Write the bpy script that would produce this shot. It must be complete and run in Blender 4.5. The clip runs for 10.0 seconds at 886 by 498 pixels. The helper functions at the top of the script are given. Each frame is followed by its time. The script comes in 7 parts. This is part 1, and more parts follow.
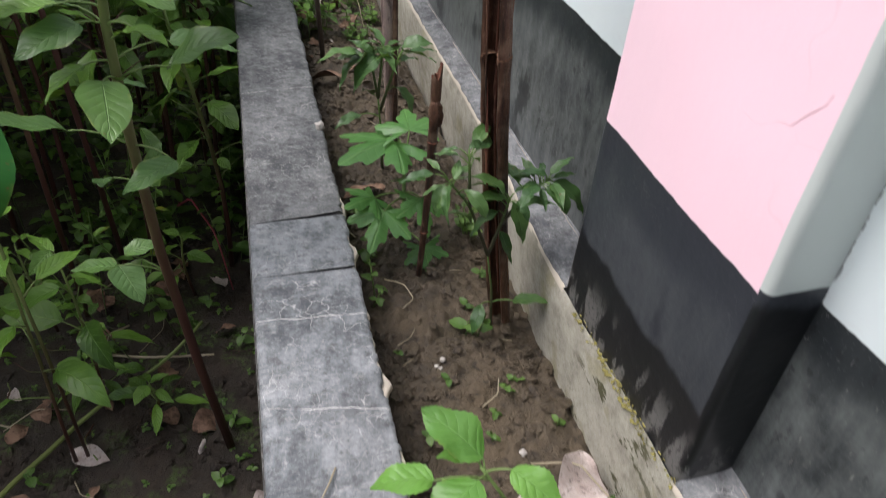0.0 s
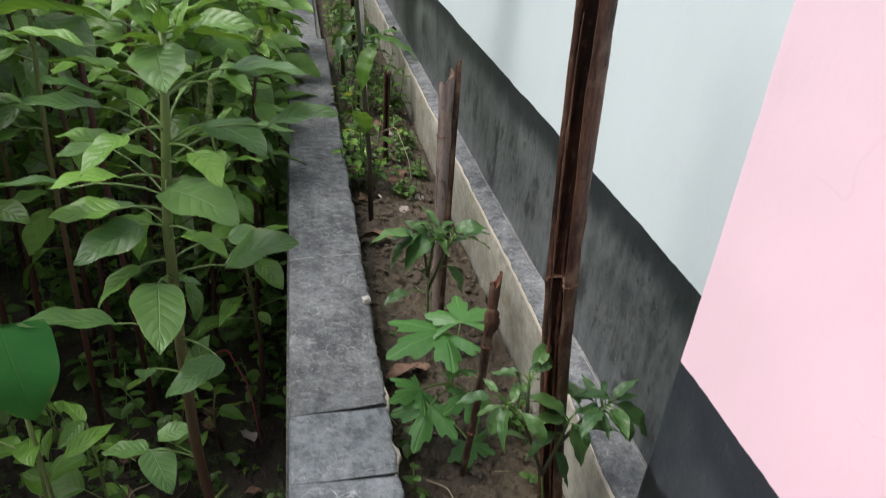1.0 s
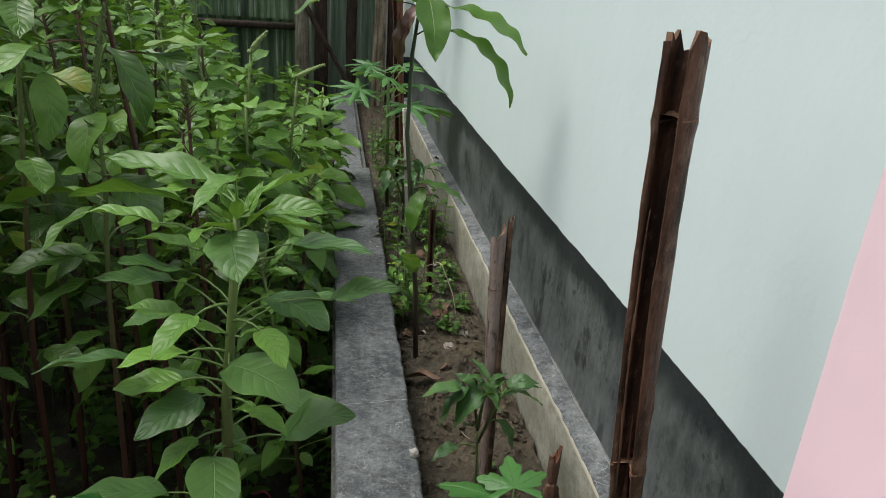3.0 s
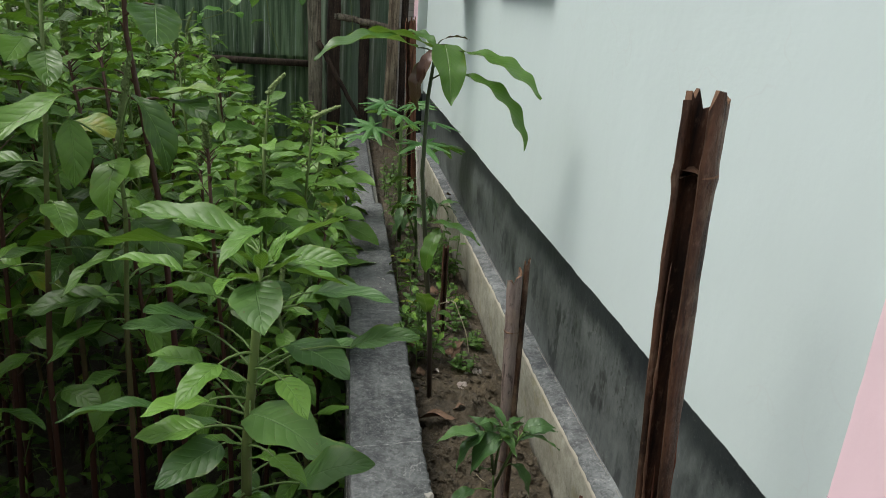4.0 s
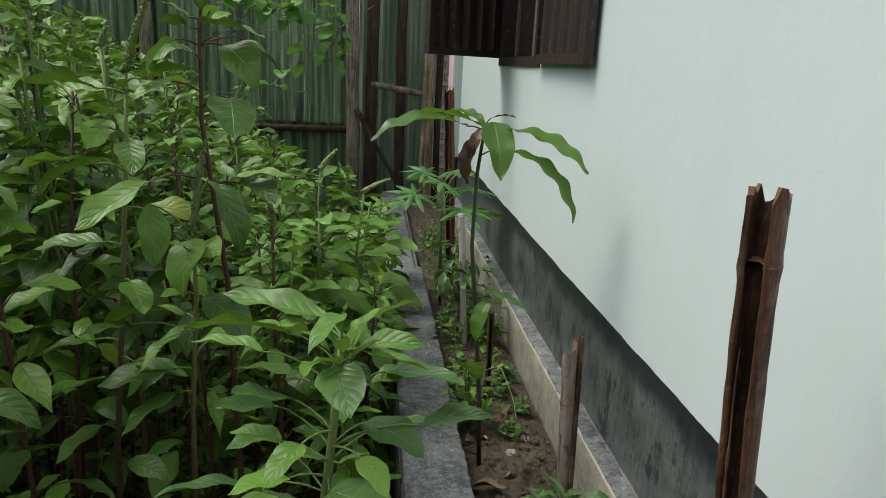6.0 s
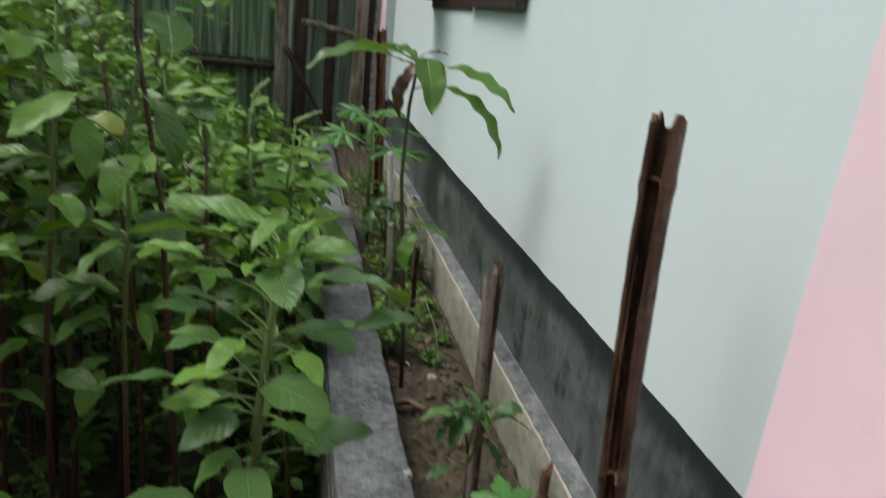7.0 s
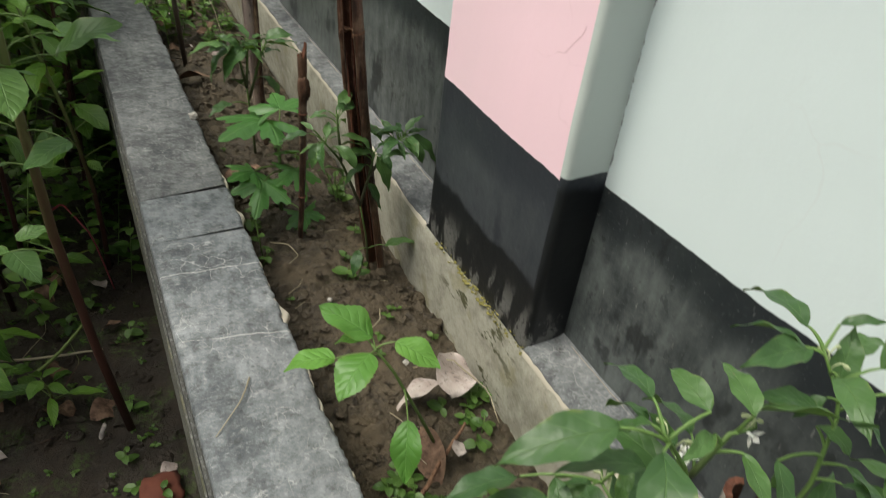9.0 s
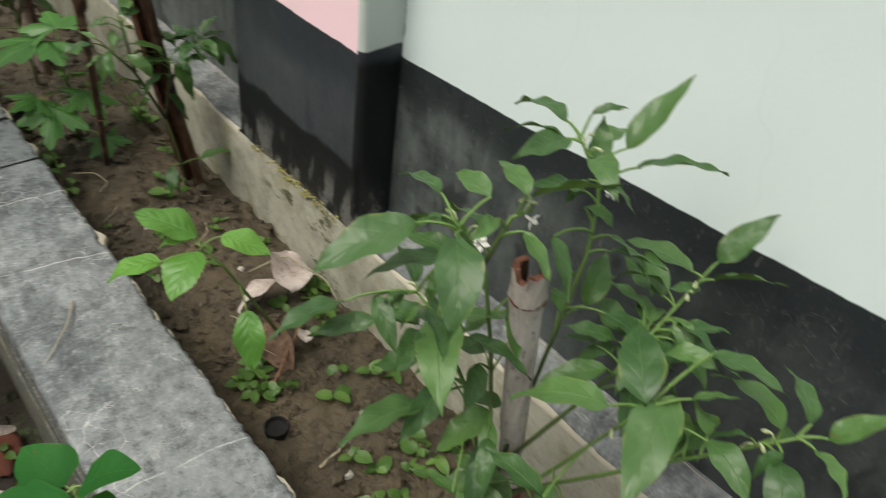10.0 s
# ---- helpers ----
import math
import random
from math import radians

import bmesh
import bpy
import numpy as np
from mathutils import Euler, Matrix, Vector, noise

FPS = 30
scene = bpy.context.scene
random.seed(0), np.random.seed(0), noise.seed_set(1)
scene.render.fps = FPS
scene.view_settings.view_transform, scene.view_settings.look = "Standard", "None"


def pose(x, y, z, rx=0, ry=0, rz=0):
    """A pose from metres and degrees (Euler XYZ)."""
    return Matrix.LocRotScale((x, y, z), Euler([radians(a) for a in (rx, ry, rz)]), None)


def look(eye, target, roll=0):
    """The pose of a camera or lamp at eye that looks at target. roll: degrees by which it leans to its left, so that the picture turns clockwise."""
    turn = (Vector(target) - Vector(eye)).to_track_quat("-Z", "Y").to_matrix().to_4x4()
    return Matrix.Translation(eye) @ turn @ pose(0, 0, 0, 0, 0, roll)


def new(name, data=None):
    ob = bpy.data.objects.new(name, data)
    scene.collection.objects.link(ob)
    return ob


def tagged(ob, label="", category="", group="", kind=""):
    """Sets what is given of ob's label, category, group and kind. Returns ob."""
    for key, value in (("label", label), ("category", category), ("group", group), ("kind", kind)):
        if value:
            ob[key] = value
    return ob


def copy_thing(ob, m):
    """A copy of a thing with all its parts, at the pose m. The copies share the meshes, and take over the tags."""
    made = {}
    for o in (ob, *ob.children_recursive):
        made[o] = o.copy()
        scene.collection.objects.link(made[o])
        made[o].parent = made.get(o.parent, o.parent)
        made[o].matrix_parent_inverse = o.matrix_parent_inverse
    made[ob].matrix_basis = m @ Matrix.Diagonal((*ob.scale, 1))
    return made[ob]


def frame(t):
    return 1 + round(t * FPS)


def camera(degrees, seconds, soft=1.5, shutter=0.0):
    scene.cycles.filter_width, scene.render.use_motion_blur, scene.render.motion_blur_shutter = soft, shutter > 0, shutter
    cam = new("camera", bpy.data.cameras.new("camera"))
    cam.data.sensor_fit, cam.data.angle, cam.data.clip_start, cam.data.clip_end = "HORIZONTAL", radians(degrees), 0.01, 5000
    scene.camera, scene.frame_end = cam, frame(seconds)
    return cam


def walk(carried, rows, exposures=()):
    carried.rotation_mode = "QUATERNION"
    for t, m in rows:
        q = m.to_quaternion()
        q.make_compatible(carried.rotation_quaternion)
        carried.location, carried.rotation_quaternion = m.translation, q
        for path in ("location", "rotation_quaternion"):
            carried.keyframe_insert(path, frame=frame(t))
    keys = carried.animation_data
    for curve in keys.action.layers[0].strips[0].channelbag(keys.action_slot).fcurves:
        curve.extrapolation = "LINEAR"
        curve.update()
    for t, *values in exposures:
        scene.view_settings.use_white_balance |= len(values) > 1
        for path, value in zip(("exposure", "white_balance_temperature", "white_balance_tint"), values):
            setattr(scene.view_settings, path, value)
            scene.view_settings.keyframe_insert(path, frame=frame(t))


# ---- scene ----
cam = camera(64.7, 10.0, soft=0.65, shutter=0.3)
PATH = [
    (0, (0.035, 0.139, 0.757), (0.496, 1.634, -0.489), 4.7),
    (0.5, (0.033, 0.204, 0.796), (0.47, 1.799, -0.329), 5.8),
    (1, (0.019, 0.248, 0.836), (0.422, 1.935, -0.16), 5.4),
    (1.5, (0.009, 0.265, 0.865), (0.368, 2.018, -0.029), 5.1),
    (2, (0.001, 0.272, 0.883), (0.342, 2.056, 0.047), 4.6),
    (2.5, (-0.004, 0.283, 0.895), (0.325, 2.094, 0.115), 4.4),
    (4, (-0.026, 0.291, 0.925), (0.263, 2.159, 0.27), 4.2),
    (4.5, (-0.029, 0.281, 0.94), (0.249, 2.168, 0.338), 3.6),
    (5, (-0.042, 0.276, 0.946), (0.188, 2.185, 0.398), 2.9),
    (5.5, (-0.062, 0.274, 0.956), (0.13, 2.195, 0.434), 2.8),
    (5.7, (-0.068, 0.27, 0.964), (0.129, 2.195, 0.455), 2.8),
    (6.8, (-0.100, 0.218, 0.966), (0.222, 2.124, 0.453), 5.4),
    (7, (-0.096, 0.189, 0.941), (0.326, 2.042, 0.316), 6.7),
    (7.2, (-0.089, 0.168, 0.915), (0.422, 1.959, 0.185), 7.6),
    (7.5, (-0.072, 0.125, 0.862), (0.571, 1.8, -0.022), 9.9),
    (7.8, (-0.068, 0.068, 0.828), (0.662, 1.620, -0.201), 10.8),
    (8, (-0.059, 0.042, 0.81), (0.687, 1.556, -0.262), 9.9),
    (8.5, (-0.042, -0.002, 0.795), (0.741, 1.476, -0.303), 8.3),
    (9, (-0.036, -0.042, 0.777), (0.779, 1.353, -0.402), 7.1),
    (9.5, (-0.038, -0.07, 0.755), (0.867, 1.179, -0.519), 7.3),
    (9.7, (-0.043, -0.090, 0.753), (0.943, 1.111, -0.506), 8.4),
    (10, (-0.047, -0.109, 0.751), (1.082, 0.928, -0.533), 9.1),
]
EXPOSURE = [(0, 1.15, 6420, 18), (0.8, 1.11, 6400, 15), (1.5, 1.05, 6380, 12), (2.7, 0.82, 6440, 8), (4.0, 0.70, 6540, 7), (5.7, 0.66, 6640, 7), (6.9, 0.66, 6500, 8),
            (7.5, 0.77, 6520, 9), (8.5, 0.88, 6820, 7), (10, 0.85, 6960, 6)]
walk(cam, [(t, look(eye, target, roll)) for t, eye, target, roll in PATH], EXPOSURE)

# ---- world and light: bright overcast day, open sky over the garden ----
SUN_ELEV, SUN_TURN = 60.0, -75.0   # degrees; the sun stands over the garden side
world = bpy.data.worlds.new("overcast_sky")
scene.world = world
world.use_nodes = True
wn = world.node_tree
wn.nodes.clear()
sky = wn.nodes.new("ShaderNodeTexSky")
sky.sky_type = "NISHITA"
sky.sun_disc = False
sky.sun_elevation, sky.sun_rotation = radians(SUN_ELEV), radians(SUN_TURN)
sky.dust_density, sky.air_density = 3.0, 1.0
hsv = wn.nodes.new("ShaderNodeHueSaturation")
hsv.inputs["Saturation"].default_value = 0.35
bg = wn.nodes.new("ShaderNodeBackground")
bg.inputs["Strength"].default_value = 0.115
wo = wn.nodes.new("ShaderNodeOutputWorld")
wn.links.new(sky.outputs[0], hsv.inputs["Color"])
wn.links.new(hsv.outputs[0], bg.inputs["Color"])
wn.links.new(bg.outputs[0], wo.inputs["Surface"])
sun_data = bpy.data.lights.new("sun", "SUN")
sun_data.energy, sun_data.angle, sun_data.color = 1.25, radians(30), (1.0, 0.97, 0.93)
sun = new("sun", sun_data)
_e, _a = radians(SUN_ELEV), radians(SUN_TURN)
sun.matrix_world = look((8 * math.sin(_a) * math.cos(_e), 8 * math.cos(_a) * math.cos(_e), 8 * math.sin(_e)), (0, 0, 0))


# ---- node helpers ----
class Nodes:
    """Small helper round one material's node tree."""

    def __init__(self, name):
        self.mat = bpy.data.materials.new(name)
        self.mat.use_nodes = True
        self.t = self.mat.node_tree
        self.t.nodes.clear()
        self.out = self.t.nodes.new("ShaderNodeOutputMaterial")

    def node(self, kind, **props):
        n = self.t.nodes.new(kind)
        for k, v in props.items():
            setattr(n, k, v)
        return n

    def put(self, socket, v):
        if isinstance(v, bpy.types.NodeSocket):
            self.t.links.new(v, socket)
        elif isinstance(v, (tuple, list)) and socket.type == "RGBA":
            socket.default_value = (*v[:3], 1.0)
        else:
            socket.default_value = v

    def math(self, op, a, b=0.0, c=0.0, clamp=False):
        n = self.node("ShaderNodeMath", operation=op, use_clamp=clamp)
        for i, v in enumerate((a, b, c)):
            self.put(n.inputs[i], v)
        return n.outputs[0]

    def mix(self, f, a, b, mode="MIX"):
        n = self.node("ShaderNodeMix", data_type="RGBA", blend_type=mode)
        self.put(n.inputs[0], f)
        self.put(n.inputs[6], a)
        self.put(n.inputs[7], b)
        return n.outputs[2]

    def ramp(self, v, a, b, lo=0.0, hi=1.0):
        n = self.node("ShaderNodeMapRange", interpolation_type="SMOOTHSTEP")
        for i, x in enumerate((v, a, b, lo, hi)):
            self.put(n.inputs[i], x)
        return n.outputs[0]

    def place(self, kind="Object", scale=(1, 1, 1)):
        tc = self.node("ShaderNodeTexCoord")
        mp = self.node("ShaderNodeMapping")
        self.t.links.new(tc.outputs[kind], mp.inputs[0])
        mp.inputs["Scale"].default_value = scale
        return mp.outputs[0]

    def world(self, scale=(1, 1, 1)):
        g = self.node("ShaderNodeNewGeometry")
        mp = self.node("ShaderNodeMapping")
        self.t.links.new(g.outputs["Position"], mp.inputs[0])
        mp.inputs["Scale"].default_value = scale
        return mp.outputs[0]

    def split(self, v):
        n = self.node("ShaderNodeSeparateXYZ")
        self.t.links.new(v, n.inputs[0])
        return n.outputs

    def noise(self, v, scale, detail=4.0, rough=0.55, distort=0.0):
        n = self.node("ShaderNodeTexNoise")
        self.put(n.inputs["Vector"], v)
        for k, x in (("Scale", scale), ("Detail", detail), ("Roughness", rough), ("Distortion", distort)):
            n.inputs[k].default_value = x
        return n.outputs[0]

    def voronoi(self, v, scale, feature="F1"):
        n = self.node("ShaderNodeTexVoronoi", feature=feature)
        self.put(n.inputs["Vector"], v)
        n.inputs["Scale"].default_value = scale
        return n.outputs["Distance"]

    def bump(self, h, strength, distance, under=None):
        n = self.node("ShaderNodeBump")
        self.put(n.inputs["Height"], h)
        n.inputs["Strength"].default_value = strength
        n.inputs["Distance"].default_value = distance
        if under is not None:
            self.t.links.new(under, n.inputs["Normal"])
        return n.outputs[0]

    def surface(self, color, rough=0.7, normal=None, metal=0.0, spec=0.5, thin=0.0, thin_color=None):
        p = self.node("ShaderNodeBsdfPrincipled")
        self.put(p.inputs["Base Color"], color)
        self.put(p.inputs["Roughness"], rough)
        self.put(p.inputs["Metallic"], metal)
        self.put(p.inputs["Specular IOR Level"], spec)
        if normal is not None:
            self.t.links.new(normal, p.inputs["Normal"])
        last = p.outputs[0]
        if thin > 0:
            tr = self.node("ShaderNodeBsdfTranslucent")
            self.put(tr.inputs["Color"], thin_color if thin_color is not None else color)
            mx = self.node("ShaderNodeMixShader")
            mx.inputs[0].default_value = thin
            self.t.links.new(last, mx.inputs[1])
            self.t.links.new(tr.outputs[0], mx.inputs[2])
            last = mx.outputs[0]
        self.t.links.new(last, self.out.inputs["Surface"])
        return self.mat


def leaf_material(name, dark, light, vein, rough=0.42, veins=9.0, joined=False, back=0.3, yellow=0.0, gloss=0.5, quilt=0.6):
    n = Nodes(name)
    tc = n.node("ShaderNodeTexCoord")
    u, v, _ = n.split(tc.outputs["UV"])
    side = n.math("ABSOLUTE", n.math("SUBTRACT", v, 0.5))
    if joined:
        rnd = n.node("ShaderNodeNewGeometry").outputs["Random Per Island"]
    else:
        rnd = n.node("ShaderNodeObjectInfo").outputs["Random"]
    pos = n.place("Object")
    blotch = n.noise(n.world(), 45.0, 3.0)
    f = n.math("ADD", n.math("MULTIPLY", n.math("POWER", rnd, 1.4), 0.85), n.math("MULTIPLY", n.math("SUBTRACT", blotch, 0.2), 0.45), clamp=True)
    col = n.mix(f, dark, light)
    if yellow > 0:
        old = n.ramp(rnd, 1.0 - yellow, 1.0)
        col = n.mix(n.math("MULTIPLY", old, n.ramp(n.noise(n.world(), 25.0, 2.0), 0.35, 0.7)), col, (0.32, 0.30, 0.03))
    mid = n.ramp(side, 0.006, 0.020, 1.0, 0.0)
    warp = n.math("MULTIPLY", n.math("SUBTRACT", n.noise(pos, 2.2, 2.0), 0.5), 0.35)
    alt = n.math("MULTIPLY", n.math("GREATER_THAN", v, 0.5), 0.4)
    s = n.math("FRACT", n.math("ADD", n.math("ADD", warp, alt), n.math("MULTIPLY", veins, n.math("SUBTRACT", u, n.math("MULTIPLY", side, 0.55)))))
    far = n.math("ABSOLUTE", n.math("SUBTRACT", s, 0.5))
    fade = n.ramp(side, 0.2, 0.48, 1.0, 0.25)
    line = n.math("MULTIPLY", n.ramp(far, 0.015, 0.075, 1.0, 0.0), fade)
    col = n.mix(n.math("MAXIMUM", n.math("MULTIPLY", mid, 0.45), n.math("MULTIPLY", line, 0.22)), col, vein)
    rim = n.math("MULTIPLY", n.ramp(side, 0.40, 0.5), n.ramp(n.noise(n.world(), 70.0, 3.0), 0.5, 0.66, 0.0, 0.5))
    col = n.mix(rim, col, (0.20, 0.24, 0.05))
    marks = n.math("MULTIPLY", n.ramp(n.noise(n.world(), 160.0, 2.0), 0.70, 0.74), n.ramp(rnd, 0.45, 0.7))
    col = n.mix(n.math("MULTIPLY", marks, 0.8), col, (0.13, 0.08, 0.03))
    puff = n.math("MULTIPLY", n.math("MULTIPLY", far, n.math("SUBTRACT", 1.0, far)), 4.0 * quilt)
    h = n.math("SUBTRACT", n.math("MULTIPLY", puff, n.math("MULTIPLY", fade, 0.55)), n.math("MULTIPLY", mid, 0.5))
    h = n.math("ADD", h, n.math("ADD", n.math("MULTIPLY", n.noise(pos, 5.0, 2.0), 0.8), n.math("MULTIPLY", n.noise(n.world(), 420.0, 2.0), 0.04)))
    nor = n.bump(h, 0.6, 0.003)
    gl = n.math("ADD", rough, n.math("MULTIPLY", n.math("SUBTRACT", blotch, 0.5), 0.25))
    bright = n.mix(0.5, col, (0.25, 0.42, 0.03))
    return n.surface(col, gl, nor, thin=back, thin_color=bright, spec=gloss)


def leaf_pair(name, *a, **k):
    return leaf_material(name, *a, **k), leaf_material(name + "_many", *a, joined=True, **k)


M_AMA, M_AMA_J = leaf_pair("amaranth_leaf", (0.020, 0.062, 0.009), (0.150, 0.305, 0.036), (0.21, 0.36, 0.09), rough=0.40, veins=7.0, yellow=0.05, back=0.12, gloss=0.42)
M_AMY, M_AMY_J = leaf_pair("young_amaranth_leaf", (0.066, 0.160, 0.020), (0.165, 0.325, 0.050), (0.25, 0.42, 0.13), veins=7.0, back=0.22, gloss=0.45)
M_AMH, M_AMH_J = leaf_pair("grey_green_amaranth_leaf", (0.038, 0.100, 0.022), (0.088, 0.180, 0.042), (0.18, 0.30, 0.11), rough=0.44, veins=7.0, yellow=0.03, back=0.12, gloss=0.45)
M_CHI, M_CHI_J = leaf_pair("chilli_leaf", (0.021, 0.068, 0.018), (0.078, 0.165, 0.042), (0.14, 0.25, 0.08), rough=0.45, veins=5.0, back=0.14, quilt=0.2)
M_PAP, M_PAP_J = leaf_pair("papaya_leaf", (0.060, 0.175, 0.045), (0.12, 0.29, 0.075), (0.20, 0.38, 0.12), veins=6.0)
M_PA2, M_PA2_J = leaf_pair("young_papaya_leaf", (0.045, 0.15, 0.032), (0.085, 0.235, 0.050), (0.17, 0.34, 0.10), veins=6.0, quilt=0.3)
M_MAN, M_MAN_J = leaf_pair("mango_leaf", (0.045, 0.12, 0.018), (0.09, 0.20, 0.028), (0.26, 0.36, 0.11), rough=0.34, veins=14.0, quilt=0.2)
M_BEA, M_BEA_J = leaf_pair("bean_leaf", (0.075, 0.215, 0.035), (0.14, 0.33, 0.055), (0.20, 0.41, 0.11), veins=6.0, quilt=0.6)
M_WEE, M_WEE_J = leaf_pair("weed_leaf", (0.042, 0.108, 0.018), (0.125, 0.235, 0.050), (0.18, 0.32, 0.09), veins=4.0, quilt=0.2)
M_TAR, M_TAR_J = leaf_pair("taro_leaf", (0.012, 0.085, 0.018), (0.025, 0.14, 0.028), (0.05, 0.18, 0.04), rough=0.6, veins=5.0, quilt=0.2, gloss=0.15)
M_BRN, M_BRN_J = leaf_pair("bronze_leaf", (0.055, 0.022, 0.016), (0.10, 0.042, 0.028), (0.12, 0.06, 0.04), back=0.05, veins=14.0, quilt=0.15)


def stem_material(name, low, high, level=0.5, spread=0.35):
    """Stems: colour goes over from low to high along their length (UV)."""
    n = Nodes(name)
    tc = n.node("ShaderNodeTexCoord")
    u, v, _ = n.split(tc.outputs["UV"])
    w = n.world((60, 60, 12))
    st = n.noise(w, 3.0, 4.0)
    f = n.ramp(n.math("ADD", u, n.math("MULTIPLY", n.math("SUBTRACT", st, 0.5), 0.3)), level - spread, level + spread)
    col = n.mix(f, low, high)
    col = n.mix(n.math("MULTIPLY", st, 0.35), col, n.mix(0.5, col, (0.02, 0.015, 0.01)))
    return n.surface(col, 0.55, n.bump(st, 0.4, 0.002))


M_STEM_AMA = stem_material("amaranth_stem", (0.075, 0.026, 0.018), (0.150, 0.215, 0.058), 0.55)
M_STEM_RED = stem_material("amaranth_red_stem", (0.055, 0.016, 0.012), (0.080, 0.032, 0.018), 0.5)
M_STEM_CHI = stem_material("chilli_stem", (0.05, 0.05, 0.025), (0.12, 0.22, 0.05), 0.45)
M_STEM_GRN = stem_material("green_stem", (0.08, 0.13, 0.035), (0.14, 0.225, 0.06), 0.4)
M_STEM_MAN = stem_material("sapling_stem", (0.05, 0.035, 0.025), (0.05, 0.075, 0.028), 0.45)
M_VINE = stem_material("vine_stem", (0.16, 0.20, 0.05), (0.14, 0.20, 0.05))
M_DRYSTEM = stem_material("dry_stem", (0.30, 0.26, 0.17), (0.36, 0.32, 0.22))
M_REDSTEM = stem_material("red_runner", (0.30, 0.03, 0.05), (0.22, 0.03, 0.04))


def soil_material(name, dark, light, moss=0.0):
    n = Nodes(name)
    w = n.world()
    a = n.noise(w, 8.0, 6.0, 0.6)
    b = n.noise(w, 60.0, 7.0, 0.68, 0.6)
    fine = n.noise(w, 260.0, 4.0, 0.7)
    col = n.mix(n.ramp(n.math("ADD", n.math("MULTIPLY", a, 0.55), n.math("MULTIPLY", b, 0.45)), 0.3, 0.7), dark, light)
    col = n.mix(n.ramp(b, 0.36, 0.45, 0.8, 0.0), col, (0.022, 0.015, 0.009))
    col = n.mix(n.ramp(fine, 0.60, 0.75, 0.0, 0.35), col, n.mix(0.5, light, (0.30, 0.22, 0.15)))
    if moss > 0:
        m = n.math("MULTIPLY", n.ramp(n.noise(w, 13.0, 4.0), 0.5, 0.66), n.ramp(n.noise(w, 120.0, 3.0), 0.4, 0.6))
        col = n.mix(n.math("MULTIPLY", m, moss), col, (0.06, 0.11, 0.02))
    wet = n.ramp(a, 0.42, 0.68, 0.50, 0.88)
    ridge = n.math("ABSOLUTE", n.math("SUBTRACT", n.noise(w, 42.0, 5.0, 0.6, 0.8), 0.5))
    h = n.math("ADD", n.math("ADD", n.math("MULTIPLY", b, 0.6), n.math("MULTIPLY", n.ramp(ridge, 0.0, 0.05), 0.12)), n.math("MULTIPLY", fine, 0.35))
    return n.surface(col, wet, n.bump(h, 0.9, 0.008))


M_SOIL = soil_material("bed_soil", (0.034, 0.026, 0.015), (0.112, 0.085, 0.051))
# Garden soil coloured extra dark, holding the shade of growth not built overhead.
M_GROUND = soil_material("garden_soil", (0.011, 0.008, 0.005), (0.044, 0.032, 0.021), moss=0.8)


